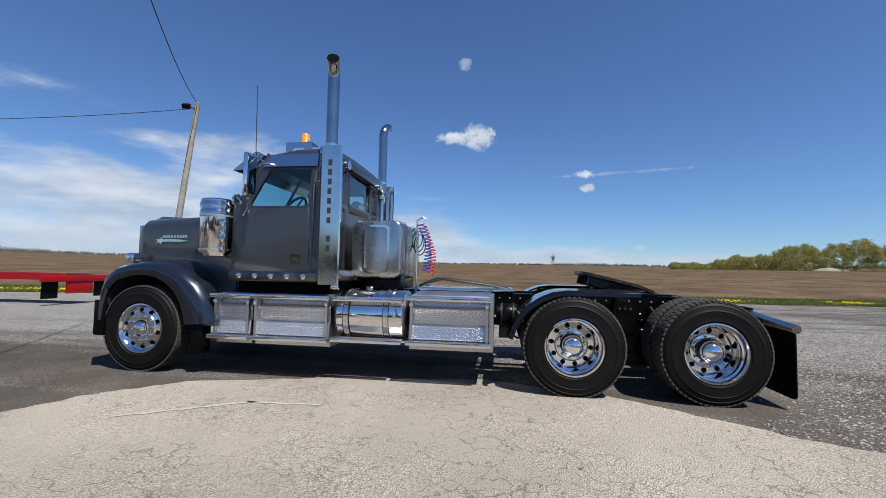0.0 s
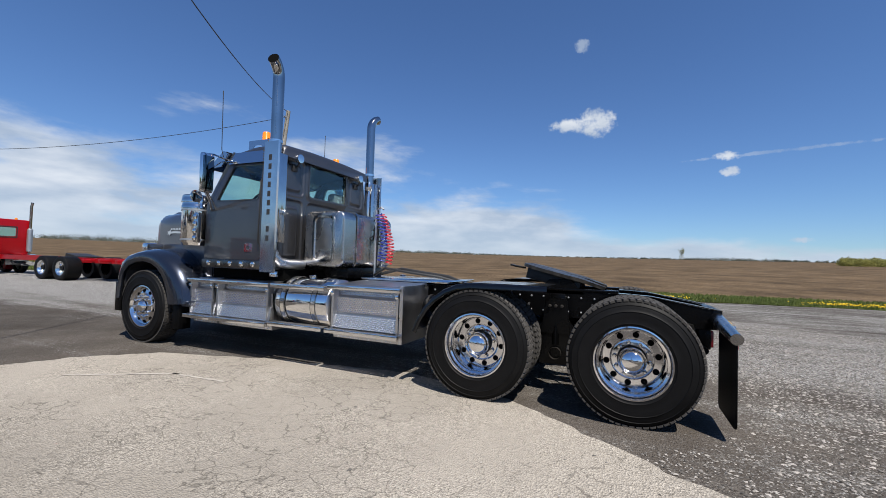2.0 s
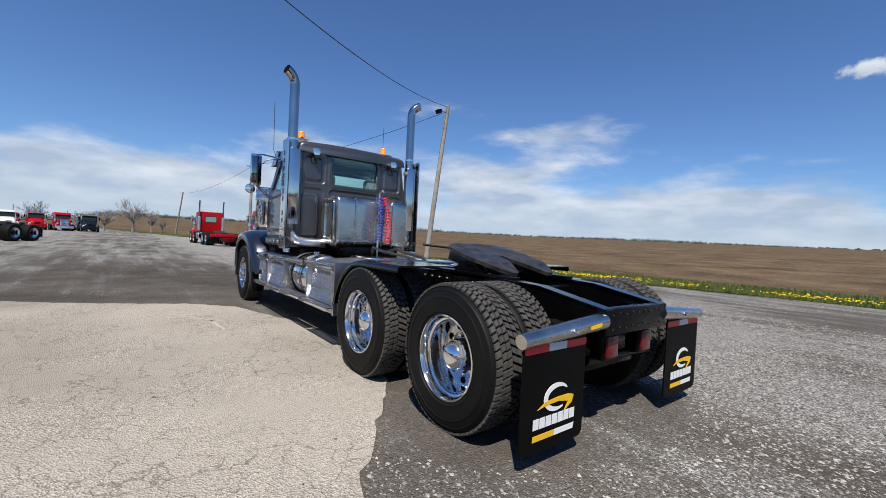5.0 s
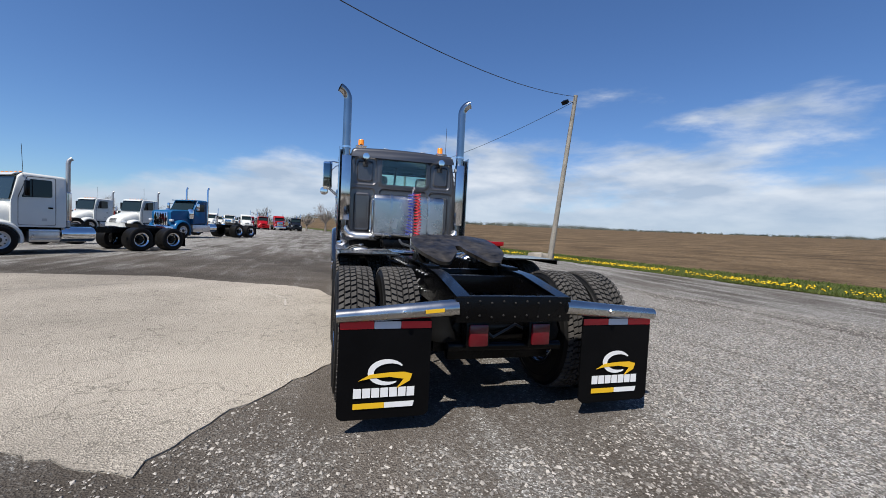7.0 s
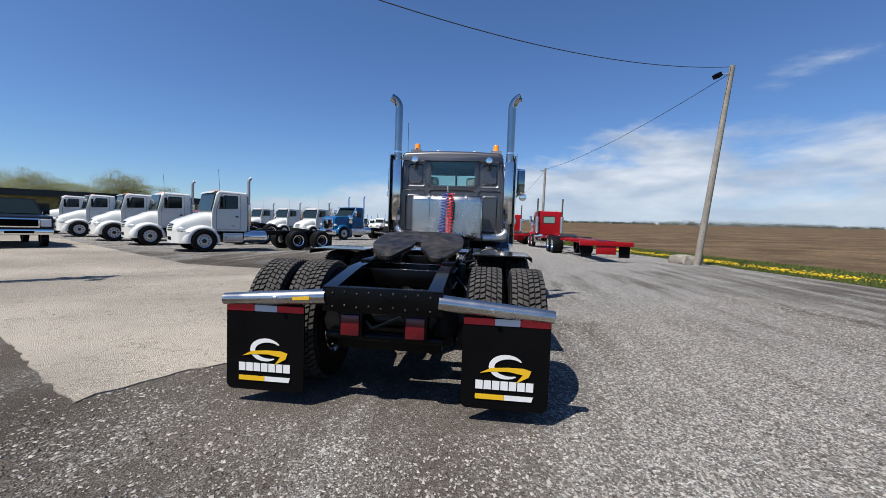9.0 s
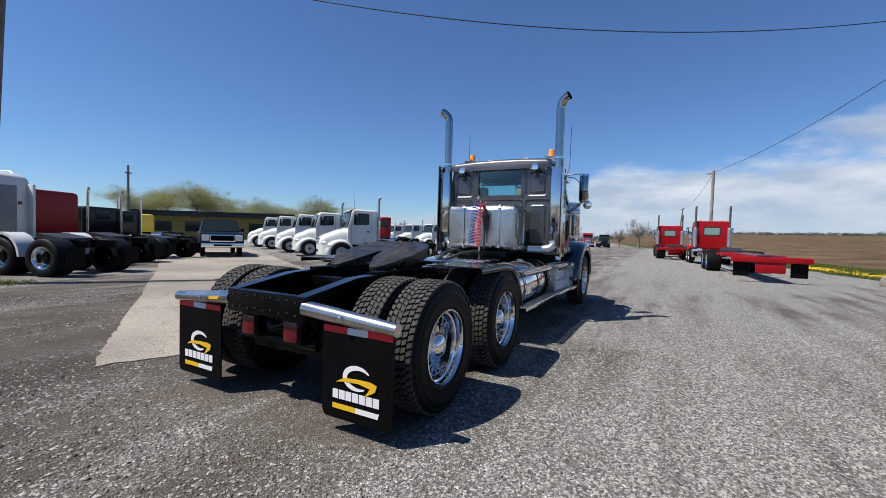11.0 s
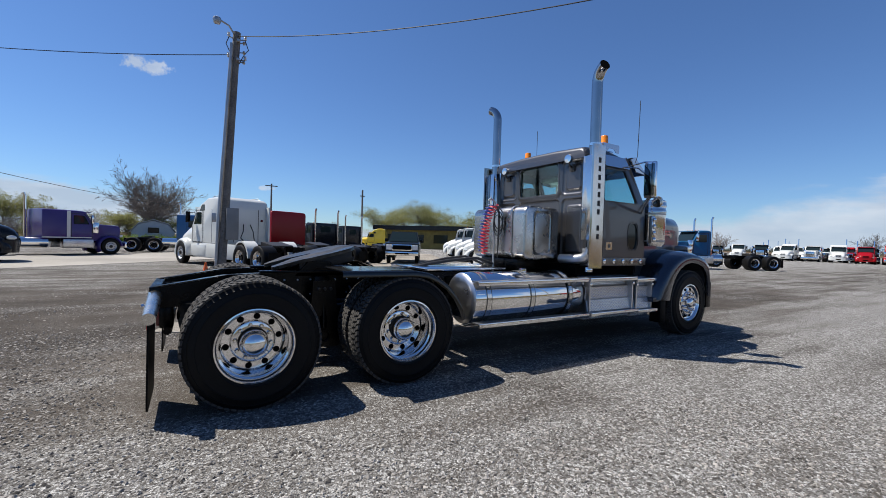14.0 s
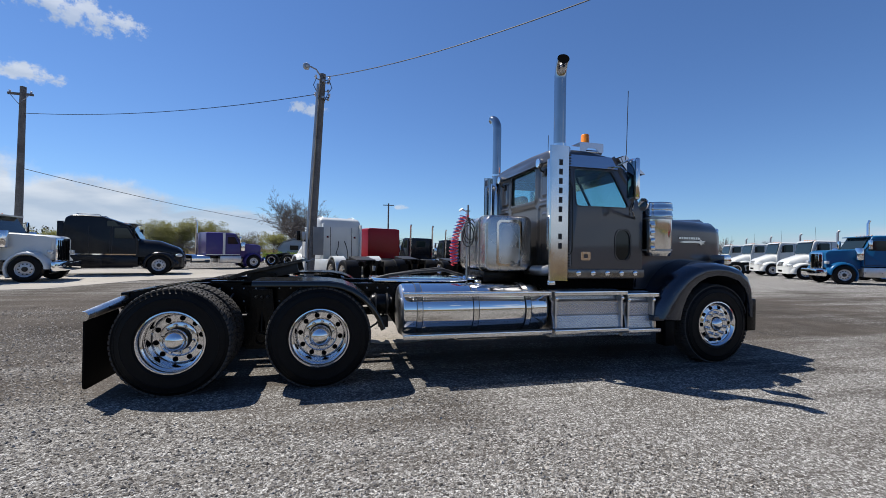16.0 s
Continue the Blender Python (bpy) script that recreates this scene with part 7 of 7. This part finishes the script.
# greyed green, with the haze of distance put into the leaf colour
FARLEAF = island_mat("hazed_far_foliage", (0.055, 0.062, 0.048), (0.10, 0.105, 0.075), 0.9)
BARK = mat("tree_bark", (0.13, 0.105, 0.085), 0.9, grain=0.3, bump=0.5)
TWIG = mat("bare_twig", (0.20, 0.173, 0.152), 0.9, grain=0.2)

RNG = np.random.default_rng(5)


def inside(px, py, poly):
    res = np.zeros(len(px), bool)
    for (x0, y0), (x1, y1) in zip(poly, poly[1:] + poly[:1]):
        cond = ((y0 > py) != (y1 > py)) & (px < (x1 - x0) * (py - y0) / (y1 - y0 + 1e-12) + x0)
        res ^= cond
    return res


def scatter_stones():
    n = 150000
    # denser towards the paths walked beside the truck
    r = 2.0 + 6.5 * RNG.random(n) ** 0.8
    ang = RNG.uniform(-2.1, 2.3, n)
    px, py = 5.5 + r * np.cos(ang) * 1.05, r * np.sin(ang)
    drift = np.sin(py * 2.3 + 0.4 * np.sin(px * 0.7)) * 0.5 + np.sin(px * 0.9 + py * 0.5) * 0.3 + RNG.normal(0, 0.5, n) + np.clip((py + 2.5) * 0.28, -0.45, 0.8)
    keep = drift > 0.0
    pad = inside(px, py, PAD)
    keep &= ~pad | (RNG.random(n) < 0.015)
    px, py = px[keep], py[keep]
    z = np.where(pad[keep], 0.012, 0.0)
    n = len(px)
    size = 0.0045 + 0.0105 * RNG.random(n) ** 2.6
    base = np.array([(1, 0, 0), (0, 1, 0), (-1, 0, 0), (0, -1, 0), (0, 0, 0.8), (0, 0, -0.3)], float)
    v = base[None] * (1 + RNG.uniform(-0.45, 0.45, (n, 6, 3))) + RNG.uniform(-0.25, 0.25, (n, 6, 3))
    a = RNG.uniform(0, 2 * math.pi, n)
    c, s_ = np.cos(a)[:, None], np.sin(a)[:, None]
    x = v[:, :, 0] * c - v[:, :, 1] * s_
    y = v[:, :, 0] * s_ + v[:, :, 1] * c
    st = size[:, None]
    verts = np.stack([px[:, None] + x * st * 1.25, py[:, None] + y * st, z[:, None] + 0.003 + v[:, :, 2] * st * 0.8], -1).reshape(-1, 3)
    f = np.array([(0, 1, 4), (1, 2, 4), (2, 3, 4), (3, 0, 4), (1, 0, 5), (2, 1, 5), (3, 2, 5), (0, 3, 5)])
    faces = (f[None] + (np.arange(n) * 6)[:, None, None]).reshape(-1, 3)
    stuff("gravel", verts, faces, STONE, "loose pale crushed stones on the worn asphalt", "gravel")


scatter_stones()


def blades(n, px, py, zb, lo, hi, wide, material, name, label, category):
    a = RNG.uniform(0, 2 * math.pi, n)
    h = RNG.uniform(lo, hi, n)
    dx, dy = np.cos(a) * wide, np.sin(a) * wide
    lean = RNG.normal(0, 0.35, (n, 2)) * h[:, None]
    v = np.stack([np.stack([px - dx, py - dy, zb], -1), np.stack([px + dx, py + dy, zb], -1), np.stack([px + lean[:, 0] * 0.4 + dx * 0.7, py + lean[:, 1] * 0.4 + dy * 0.7, zb + h * 0.6], -1), np.stack([px + lean[:, 0], py + lean[:, 1], zb + h], -1)], 1).reshape(-1, 3)
    i = np.arange(n)[:, None] * 4
    f = np.concatenate([i + np.array([[0, 1, 2]]), i + np.array([[0, 2, 3]])])
    stuff(name, v, f, material, label, category)


n = 60000
gx = RNG.uniform(-60, 42, n)
gy = edge_y(gx) + 5.3 * RNG.random(n) ** 1.3 - 0.15
blades(n, gx, gy, np.full(n, 0.02), 0.03, 0.14, 0.018, BLADE, "grass", "green spring grass along the yard's edge", "grass")
n = 500
a, q = RNG.uniform(0, 6.28, n), RNG.random(n) ** 0.6 * 0.75
blades(n, 6.3 + q * 1.3 * np.cos(a), -11.0 + q * np.sin(a), np.zeros(n), 0.03, 0.11, 0.010, BLADE, "weeds", "tuft of weeds round the foot of a pole", "weeds")


def dandelions():
    n = 1500
    cx = np.concatenate([RNG.uniform(-22, 2, 21), RNG.uniform(2, 24, 9)])
    k = RNG.integers(0, 30, n)
    px = cx[k] + RNG.normal(0, 0.6, n)
    py = edge_y(px) + 0.25 + np.abs(RNG.normal(0, 0.55, n))
    z = RNG.uniform(0.07, 0.17, n)
    r = RNG.uniform(0.022, 0.04, n)
    ring_a = np.arange(6) * math.pi / 3
    rim = np.stack([px[:, None] + r[:, None] * np.cos(ring_a), py[:, None] + r[:, None] * np.sin(ring_a), np.repeat(z[:, None], 6, 1)], -1)
    tip = np.stack([px, py, z + 0.018], -1)[:, None]
    low = np.stack([px, py, z - 0.02], -1)[:, None]
    v = np.concatenate([rim, tip, low], 1).reshape(-1, 3)
    f = np.array([(i, (i + 1) % 6, 6) for i in range(6)] + [((i + 1) % 6, i, 7) for i in range(6)])
    stuff("dandelions", v, (f[None] + (np.arange(n) * 8)[:, None, None]).reshape(-1, 3), PETAL, "yellow dandelion flowers in the verge", "flowers")


dandelions()


# ---- trees ----
def leaf_cloud(centres, radii, per, size, squash=0.8):
    """Loose leaf triangles round several clump centres."""
    out = []
    for c, r in zip(centres, radii):
        d = RNG.normal(0, 1, (per, 3))
        d /= np.linalg.norm(d, axis=1)[:, None]
        d *= (RNG.random(per) ** 0.5)[:, None] * r
        d[:, 2] *= squash
        out.append(np.asarray(c) + d)
    p = np.concatenate(out)
    n = len(p)
    t1 = RNG.normal(0, 1, (n, 3))
    t2 = RNG.normal(0, 1, (n, 3))
    sz = size * RNG.uniform(0.5, 1.3, n)[:, None]
    t1 *= sz / np.linalg.norm(t1, axis=1)[:, None]
    t2 *= sz / np.linalg.norm(t2, axis=1)[:, None]
    v = np.stack([p - t1, p + t1 * 0.6 + t2 * 0.3, p + t2], 1).reshape(-1, 3)
    return v, np.arange(3 * n).reshape(-1, 3)


def branch_tree(height, seed, levels=4, spread=0.6, trunk_r=0.16, least=0.012):
    """Trunk, limbs and twigs; returns the mesh and the twig ends."""
    q = random.Random(seed)
    bm = bmesh.new()
    tips = []

    def grow(p, d, length, r, level):
        steps = 3
        pts, rad = [p.copy()], [r]
        for i in range(steps):
            d = (d + Vector((q.uniform(-0.22, 0.22), q.uniform(-0.22, 0.22), q.uniform(-0.10, 0.12))) * (1.0 if level else 0.35)).normalized()
            p = p + d * (length / steps)
            pts.append(p.copy())
            rad.append(r * (1 - 0.4 * (i + 1) / steps))
        tube(pts, r, 6 if level < 2 else 4, bm, caps=False, radii=rad)
        if level >= levels:
            tips.append(p)
            return
        for _ in range(4 if level else 10):
            side = Vector((q.uniform(-1, 1), q.uniform(-1, 1), q.uniform(-0.15, 0.7))).normalized()
            at = pts[q.randint(1 if level else 2, steps)]
            grow(at.copy(), (d * (1 - spread) + side * spread).normalized(), length * q.uniform(0.5, 0.75), max(rad[-1] * 0.55, least), level + 1)

    grow(Vector((0, 0, 0)), Vector((0, 0, 1)), height * 0.40, trunk_r, 0)
    return bm, tips


def fan_tree(height, seed, wide, limbs=13, fine=4, least=0.02):
    """A short trunk that opens into a fan of straight limbs, twigs and finer twigs."""
    q = random.Random(seed)
    bm = bmesh.new()

    def grow(p, d, length, r, level):
        steps = 4 if level < 3 else 2
        pts, rad = [p.copy()], [r]
        for i in range(steps):
            d = (d + Vector((q.uniform(-0.10, 0.10), q.uniform(-0.10, 0.10), q.uniform(-0.02, 0.10)))).normalized()
            p = p + d * (length / steps)
            pts.append(p.copy())
            rad.append(max(r * (1 - 0.55 * (i + 1) / steps), least * 0.7))
        tube(pts, r, 5 if level < 2 else 3, bm, caps=False, radii=rad)
        if level >= fine:
            return
        for k in range(5 if level < fine - 1 else 4):
            at = pts[min(steps, 1 + int(k * steps / 5))]
            side = d.cross(Vector((q.uniform(-1, 1), q.uniform(-1, 1), q.uniform(-1, 1)))).normalized()
            a = radians(q.uniform(18, 44))
            grow(at.copy(), (d * math.cos(a) + side * math.sin(a)).normalized(), length * q.uniform(0.46, 0.66), max(rad[2] * 0.5, least), level + 1)

    trunk = height * 0.22
    tube([(0, 0, -0.1), (0.03, 0, trunk * 0.5), (0, 0.02, trunk)], height * 0.03, 8, bm, caps=False, radii=[height * 0.032, height * 0.026, height * 0.022])
    for k in range(limbs):
        az = 2.4 * k + q.uniform(-0.3, 0.3)
        lean = wide * math.sqrt((k + 0.5) / limbs)
        d = Vector((math.cos(az) * math.sin(lean), math.sin(az) * math.sin(lean), math.cos(lean)))
        grow(Vector((0, 0, trunk * q.uniform(0.75, 1.0))), d, height * 0.31 * q.uniform(0.85, 1.15), height * 0.010, 1)
    return bm


def make_tree(name, label, at, height, seed, leaf=None, leaf_size=0.16, per=60, bare=False, group="trees round the yard"):
    t = thing(name, label, "tree", at, group)
    bm, tips = (fan_tree(height, seed, 1.05, 20, 5, 0.013), []) if bare and height > 9 else (fan_tree(height, seed, 0.75, 9, 4, 0.016), []) if bare else branch_tree(height, seed, 3, 0.6, height * 0.014, 0.012)
    part("trunk", bm, TWIG if bare else BARK, t, "bare grey-brown limbs and twigs" if bare else "brown trunk and limbs", smooth=60)
    if leaf:
        c = [tuple(p) for p in tips]
        c += [(height * 0.30 * math.cos(k * 2.4) * (0.4 + 0.6 * RNG.random()), height * 0.30 * math.sin(k * 2.4) * (0.4 + 0.6 * RNG.random()), height * RNG.uniform(0.10, 0.45)) for k in range(40)]
        rad = [height * q for q in RNG.uniform(0.06, 0.12, len(c))]
        v, f = leaf_cloud(c, rad, per, leaf_size)
        me = bpy.data.meshes.new("crown")
        me.from_pydata(v.tolist(), [], f.tolist())
        me.materials.append(leaf)
        part("crown", me, None, t, "thin fresh spring leaves")
    return t


bare = make_tree("bare_tree", "tall bare tree not yet in leaf", pose(11.3, -58, 0), 12.0, 3, bare=True)
leafy = make_tree("leafy_tree", "tree in fresh yellow-green leaf", pose(-42, -80, 0), 11.0, 8, LEAF_Y, 0.085, 130)
shrub = make_tree("leafy_tree", "low green tree behind the yard", pose(30, -60, 0), 6.5, 12, LEAF_Y, 0.085, 90)
thin = make_tree("bare_tree", "thin bare tree at the yard's edge", pose(-80, -2, 0), 7.5, 21, bare=True)
LONE = 82.4
TR = random.Random(4)
for x, y in ((-47, -77), (-52, -74), (-57, -71), (-36, -84), (-62, -69), (-31, -66), (-25, -70), (-36, -63)):
    k = TR.uniform(0.8, 1.15)
    copy_thing(leafy, pose(x, y, 0, 0, 0, TR.uniform(0, 360)) @ Matrix.Diagonal((k * 1.6, k * 1.6, k * (0.62 if y > -65 else 0.85), 1)))
for i in range(24):
    x = 56 - i * 2.35 + TR.uniform(-1, 1)
    k = TR.uniform(0.6, 1.1)
    copy_thing(shrub, Matrix.Translation((x, -62 + TR.uniform(-6, 4), 0)) @ Matrix.Rotation(TR.uniform(0, 6), 4, "Z") @ Matrix.Diagonal((k * 1.25, k * 1.25, k * TR.uniform(0.7, 1.0), 1)))
for x, y in ((14, -63), (18, -58), (-54, -47), (-58, -43), (-62, -40), (-68, -36), (-74, -32), (-40, -58), (-43, -56), (-45, -53), (-48, -52), (-50, -50), (-47, -56), (-52, -48), (-78, -24), (30, -64), (44, -58), (24, -57), (27, -60), (33, -56), (36, -60), (40, -56), (48, -60), (21, -60), (5, -60), (0, -62), (-5, -64), (-14, -66)):
    copy_thing(thin, pose(x, y, 0, 0, 0, TR.uniform(0, 360)) @ Matrix.Diagonal((TR.uniform(0.55, 1.0), TR.uniform(0.55, 1.0), TR.uniform(0.45, 0.8), 1)))
for x, y in ((-84, -6), (-90, 1), (-78, -14), (-95, 3), (-72, -48), (-66, -52), (-80, -40)):
    copy_thing(thin, pose(x, y, 0, 0, 0, TR.uniform(0, 360)) @ Matrix.Diagonal((TR.uniform(0.55, 1.0), TR.uniform(0.55, 1.0), TR.uniform(0.45, 0.8), 1)))


copy_thing(leafy, pose(360 * math.cos(radians(LONE)), 360 * math.sin(radians(LONE)), field_height(360 * math.cos(radians(LONE)), 360 * math.sin(radians(LONE)))) @ Matrix.Diagonal((0.55, 0.55, 0.95, 1)))


def far_woods():
    cs, rs = [], []
    for i in range(4200):
        # the last 800 clumps are added out of view, to darken reflections in metal
        unseen_east = i >= 3400
        az = RNG.uniform(-1.05, 0.75) if unseen_east else RNG.uniform(0.6, 3.6)
        d = RNG.uniform(150, 190) if unseen_east else RNG.uniform(500, 640)
        x, y = d * math.cos(az), d * math.sin(az)
        h = RNG.uniform(3.0, 6.5) if unseen_east else RNG.uniform(0.7, 1.9) * (0.75 + 1.1 * math.sin(az * 5 + 1) ** 4) * (1.0 + 1.3 * min(1.0, max(0.0, az - 1.8)))
        cs.append((x, y, field_height(x, y) + h * 0.4))
        rs.append(h)
    v, f = leaf_cloud(cs, rs, 60, 0.62, 0.75)
    stuff("far_woods", v, f, FARLEAF, "low far line of woods on the horizon, with an unseen line added for reflections", "woods")


far_woods()


def field_hedge():
    cs, rs = [], []
    for i in range(1300):
        t = RNG.random()
        az, d = radians(67.5 - 25 * t), RNG.uniform(205, 240)
        x, y = d * math.cos(az), d * math.sin(az)
        top = (3.6 + 9.5 * min(1, max(0, (t - 0.12) * 2.4))) * (0.85 + 0.12 * math.sin(t * 31) + 0.10 * math.sin(t * 77))
        r = RNG.uniform(0.9, 1.9)
        cs.append((x, y, field_height(x, y) + RNG.uniform(0.0, 1.0) ** 0.7 * (top - r)))
        rs.append(r)
    v, f = leaf_cloud(cs, rs, 120, 0.32, 1.0)
    stuff("field_hedge", v, f, LEAF_O, "yellow-green spring thicket beside the field", "hedge")


field_hedge()
bm = bmesh.new()
bmesh.ops.create_icosphere(bm, subdivisions=3, radius=0.5)
for v in bm.verts:
    v.co = Vector((v.co.x * 7, v.co.y * 4, max(v.co.z, 0) * 1.5 * (1 + 0.3 * noise.noise(v.co * 2))))
solid("gravel_heap", bm, CONC_BLOCK, "pale heap of gravel in front of the thicket", "heap", at=pose(125, 165, field_height(125, 165) - 0.1) @ Matrix.Scale(1.7, 4))


def long_shed():
    t = thing("shed", "long low shed with a dark roof behind the trucks", "building", pose(-34, -53, 0, 0, 0, 128))
    part("wall", box(-16, 16, -4, 4, 0, 3.2), SHEDWALL, t, "faded yellow wall")
    part("roof", prism([(-16.6, 3.15), (16.6, 3.15), (16.6, 3.9), (-16.6, 3.9)], -4.8, 4.8), BLACKTRUCK, t, "dark flat roof edge")
    for i in range(7):
        part("window", box(-14 + i * 4.3, -11.5 + i * 4.3, -4.05, 4.05, 1.0, 2.4), FARGLASS, t)


long_shed()


# ---- far row of vehicles ----
def far_row():
    """A row of parked trucks that face the yard, with a second row behind."""
    kinds = [(WHITETRUCK, 1, 0.0), (BLACKTRUCK, 0, 0.0), (WHITETRUCK, 1, 1.3), (WHITETRUCK, 0, 0.0), (WHITETRUCK, 1, 1.3), (REDTRUCK, 1, 0.0), (REDTRUCK, 0, 1.3), (BLACKTRUCK, 1, 0.0)]
    names = {WHITETRUCK: "white", REDTRUCK: "red", BLACKTRUCK: "black"}
    q = random.Random(2)
    made = []
    for k, (p, st, sl) in enumerate(kinds):
        y = -26 + k * 2.85
        made.append(far_truck("parked_truck", names[p] + (" sleeper truck" if sl else " day-cab truck") + " standing in the far row", p, park((-71.5 + 0.25 * abs(y + 14), y), (0.97, q.uniform(0.05, 0.3))), style=st, sleeper=sl, stacks=k % 3, roof=3.0 if sl else None, scale=0.86, group="trucks in the far row"))
    for k in range(14):
        y = -42 + k * 2.7
        copy_thing(made[(0, 2, 4, 1, 3, 6)[q.randrange(6)]], park((-77.5 + 0.3 * abs(y + 16) + q.uniform(-1, 1), y), (0.97, q.uniform(0.0, 0.3))) @ Matrix.Scale(0.9, 4))
    for k in range(6):
        y = -46 + k * 3.2
        copy_thing(made[(0, 2, 3, 5)[q.randrange(4)]], park((-66 + 0.3 * abs(y + 30) + q.uniform(-1, 1), y), (0.97, q.uniform(0.1, 0.3))) @ Matrix.Scale(0.86, 4))


far_row()


# ---- small house, far poles, worn paint ----
SIDING = mat("pale_house_siding", (0.34, 0.38, 0.43), 0.7, stain=0.1)


def garden_shed():
    t = thing("garden_shed", "small pale blue-grey shed with a barn-shaped roof behind the hedge", "shed", pose(10.5, -48, 0, 0, 0, 4))
    gable = [(-1.8, 0), (1.8, 0), (1.8, 1.55), (1.25, 2.25), (0, 2.65), (-1.25, 2.25), (-1.8, 1.55)]
    part("wall", prism(gable, -2, 2), SIDING, t, "pale blue-grey siding")
    for k in (-1, 1):
        for (u0, z0), (u1, z1) in (((1.95, 1.45), (1.27, 2.31)), ((1.27, 2.31), (0.0, 2.72))):
            part("roof", prism([(k * u0, z0), (k * u1, z1), (k * u1, z1 + 0.06), (k * u0, z0 + 0.06)], -2.15, 2.15), GREYMETAL, t, "pale grey roof slope")
    w = part("window", box(-0.5, 0.5, 2.0, 2.04, 1.35, 1.95), FARGLASS, t, "dark window")
    part("window_frame", sheet(rounded(-0.57, 0.57, 1.28, 2.02, 0.02, 1), [rounded(-0.48, 0.48, 1.37, 1.93, 0.02, 1)], lambda u, v, q: Vector((u, 2.0 + 0.07 * q, v))), SIDING, w)


garden_shed()
c = [(x, -44.4 + RNG.normal(0, 0.25), RNG.uniform(0.2, 0.95)) for x in np.linspace(7.6, 13.4, 70)]
v, f = leaf_cloud(c, [0.42] * 70, 170, 0.09, 0.9)
stuff("clipped_hedge", v, f, HEDGEGREEN, "bright green clipped hedge in front of the shed", "hedge")
P6, _ = pole((-8.7, -38.0), (-8.7, -38.0, 6.7), 0.12, 0.09, WOODDARK, "far dark utility pole with a short cross arm")
part("cross_arm", box(-0.25, 0.25, -0.05, 0.05, 6.0, 6.1), WOODDARK, P6)
P7, _ = pole((-0.9, -47.4), (-0.9, -47.4, 7.6), 0.12, 0.09, WOODDARK, "far dark utility pole")
part("cross_arm", box(-0.7, 0.7, -0.05, 0.05, 7.3, 7.4), WOODDARK, P7)
WORN = mat("worn_white_paint", (0.37, 0.335, 0.29), 0.85, grain=0.2, grain_scale=30)
for a, b, w in (((1.15, -2.60), (2.10, -1.98), 0.035), ((2.02, -2.02), (2.75, -1.96), 0.03)):
    a, b = Vector((*a, 0)), Vector((*b, 0))
    n = (b - a).normalized().cross(Vector((0, 0, 1)))
    q = random.Random(9)
    lo, hi = [], []
    for i in range(15):
        p = a.lerp(b, i / 14)
        lo.append((p + n * (w * q.uniform(0.3, 1.0)))[:2])
        hi.append((p - n * (w * q.uniform(0.3, 1.0)))[:2])
    bm = bmesh.new()
    vs = [bm.verts.new((x, y, 0.0165)) for x, y in lo + hi[::-1]]
    bmesh.ops.triangulate(bm, faces=[bm.faces.new(vs)])
    solid("worn_marking", bm, WORN, "worn pale paint streak on the concrete", "marking", kind="structure", smooth=0)
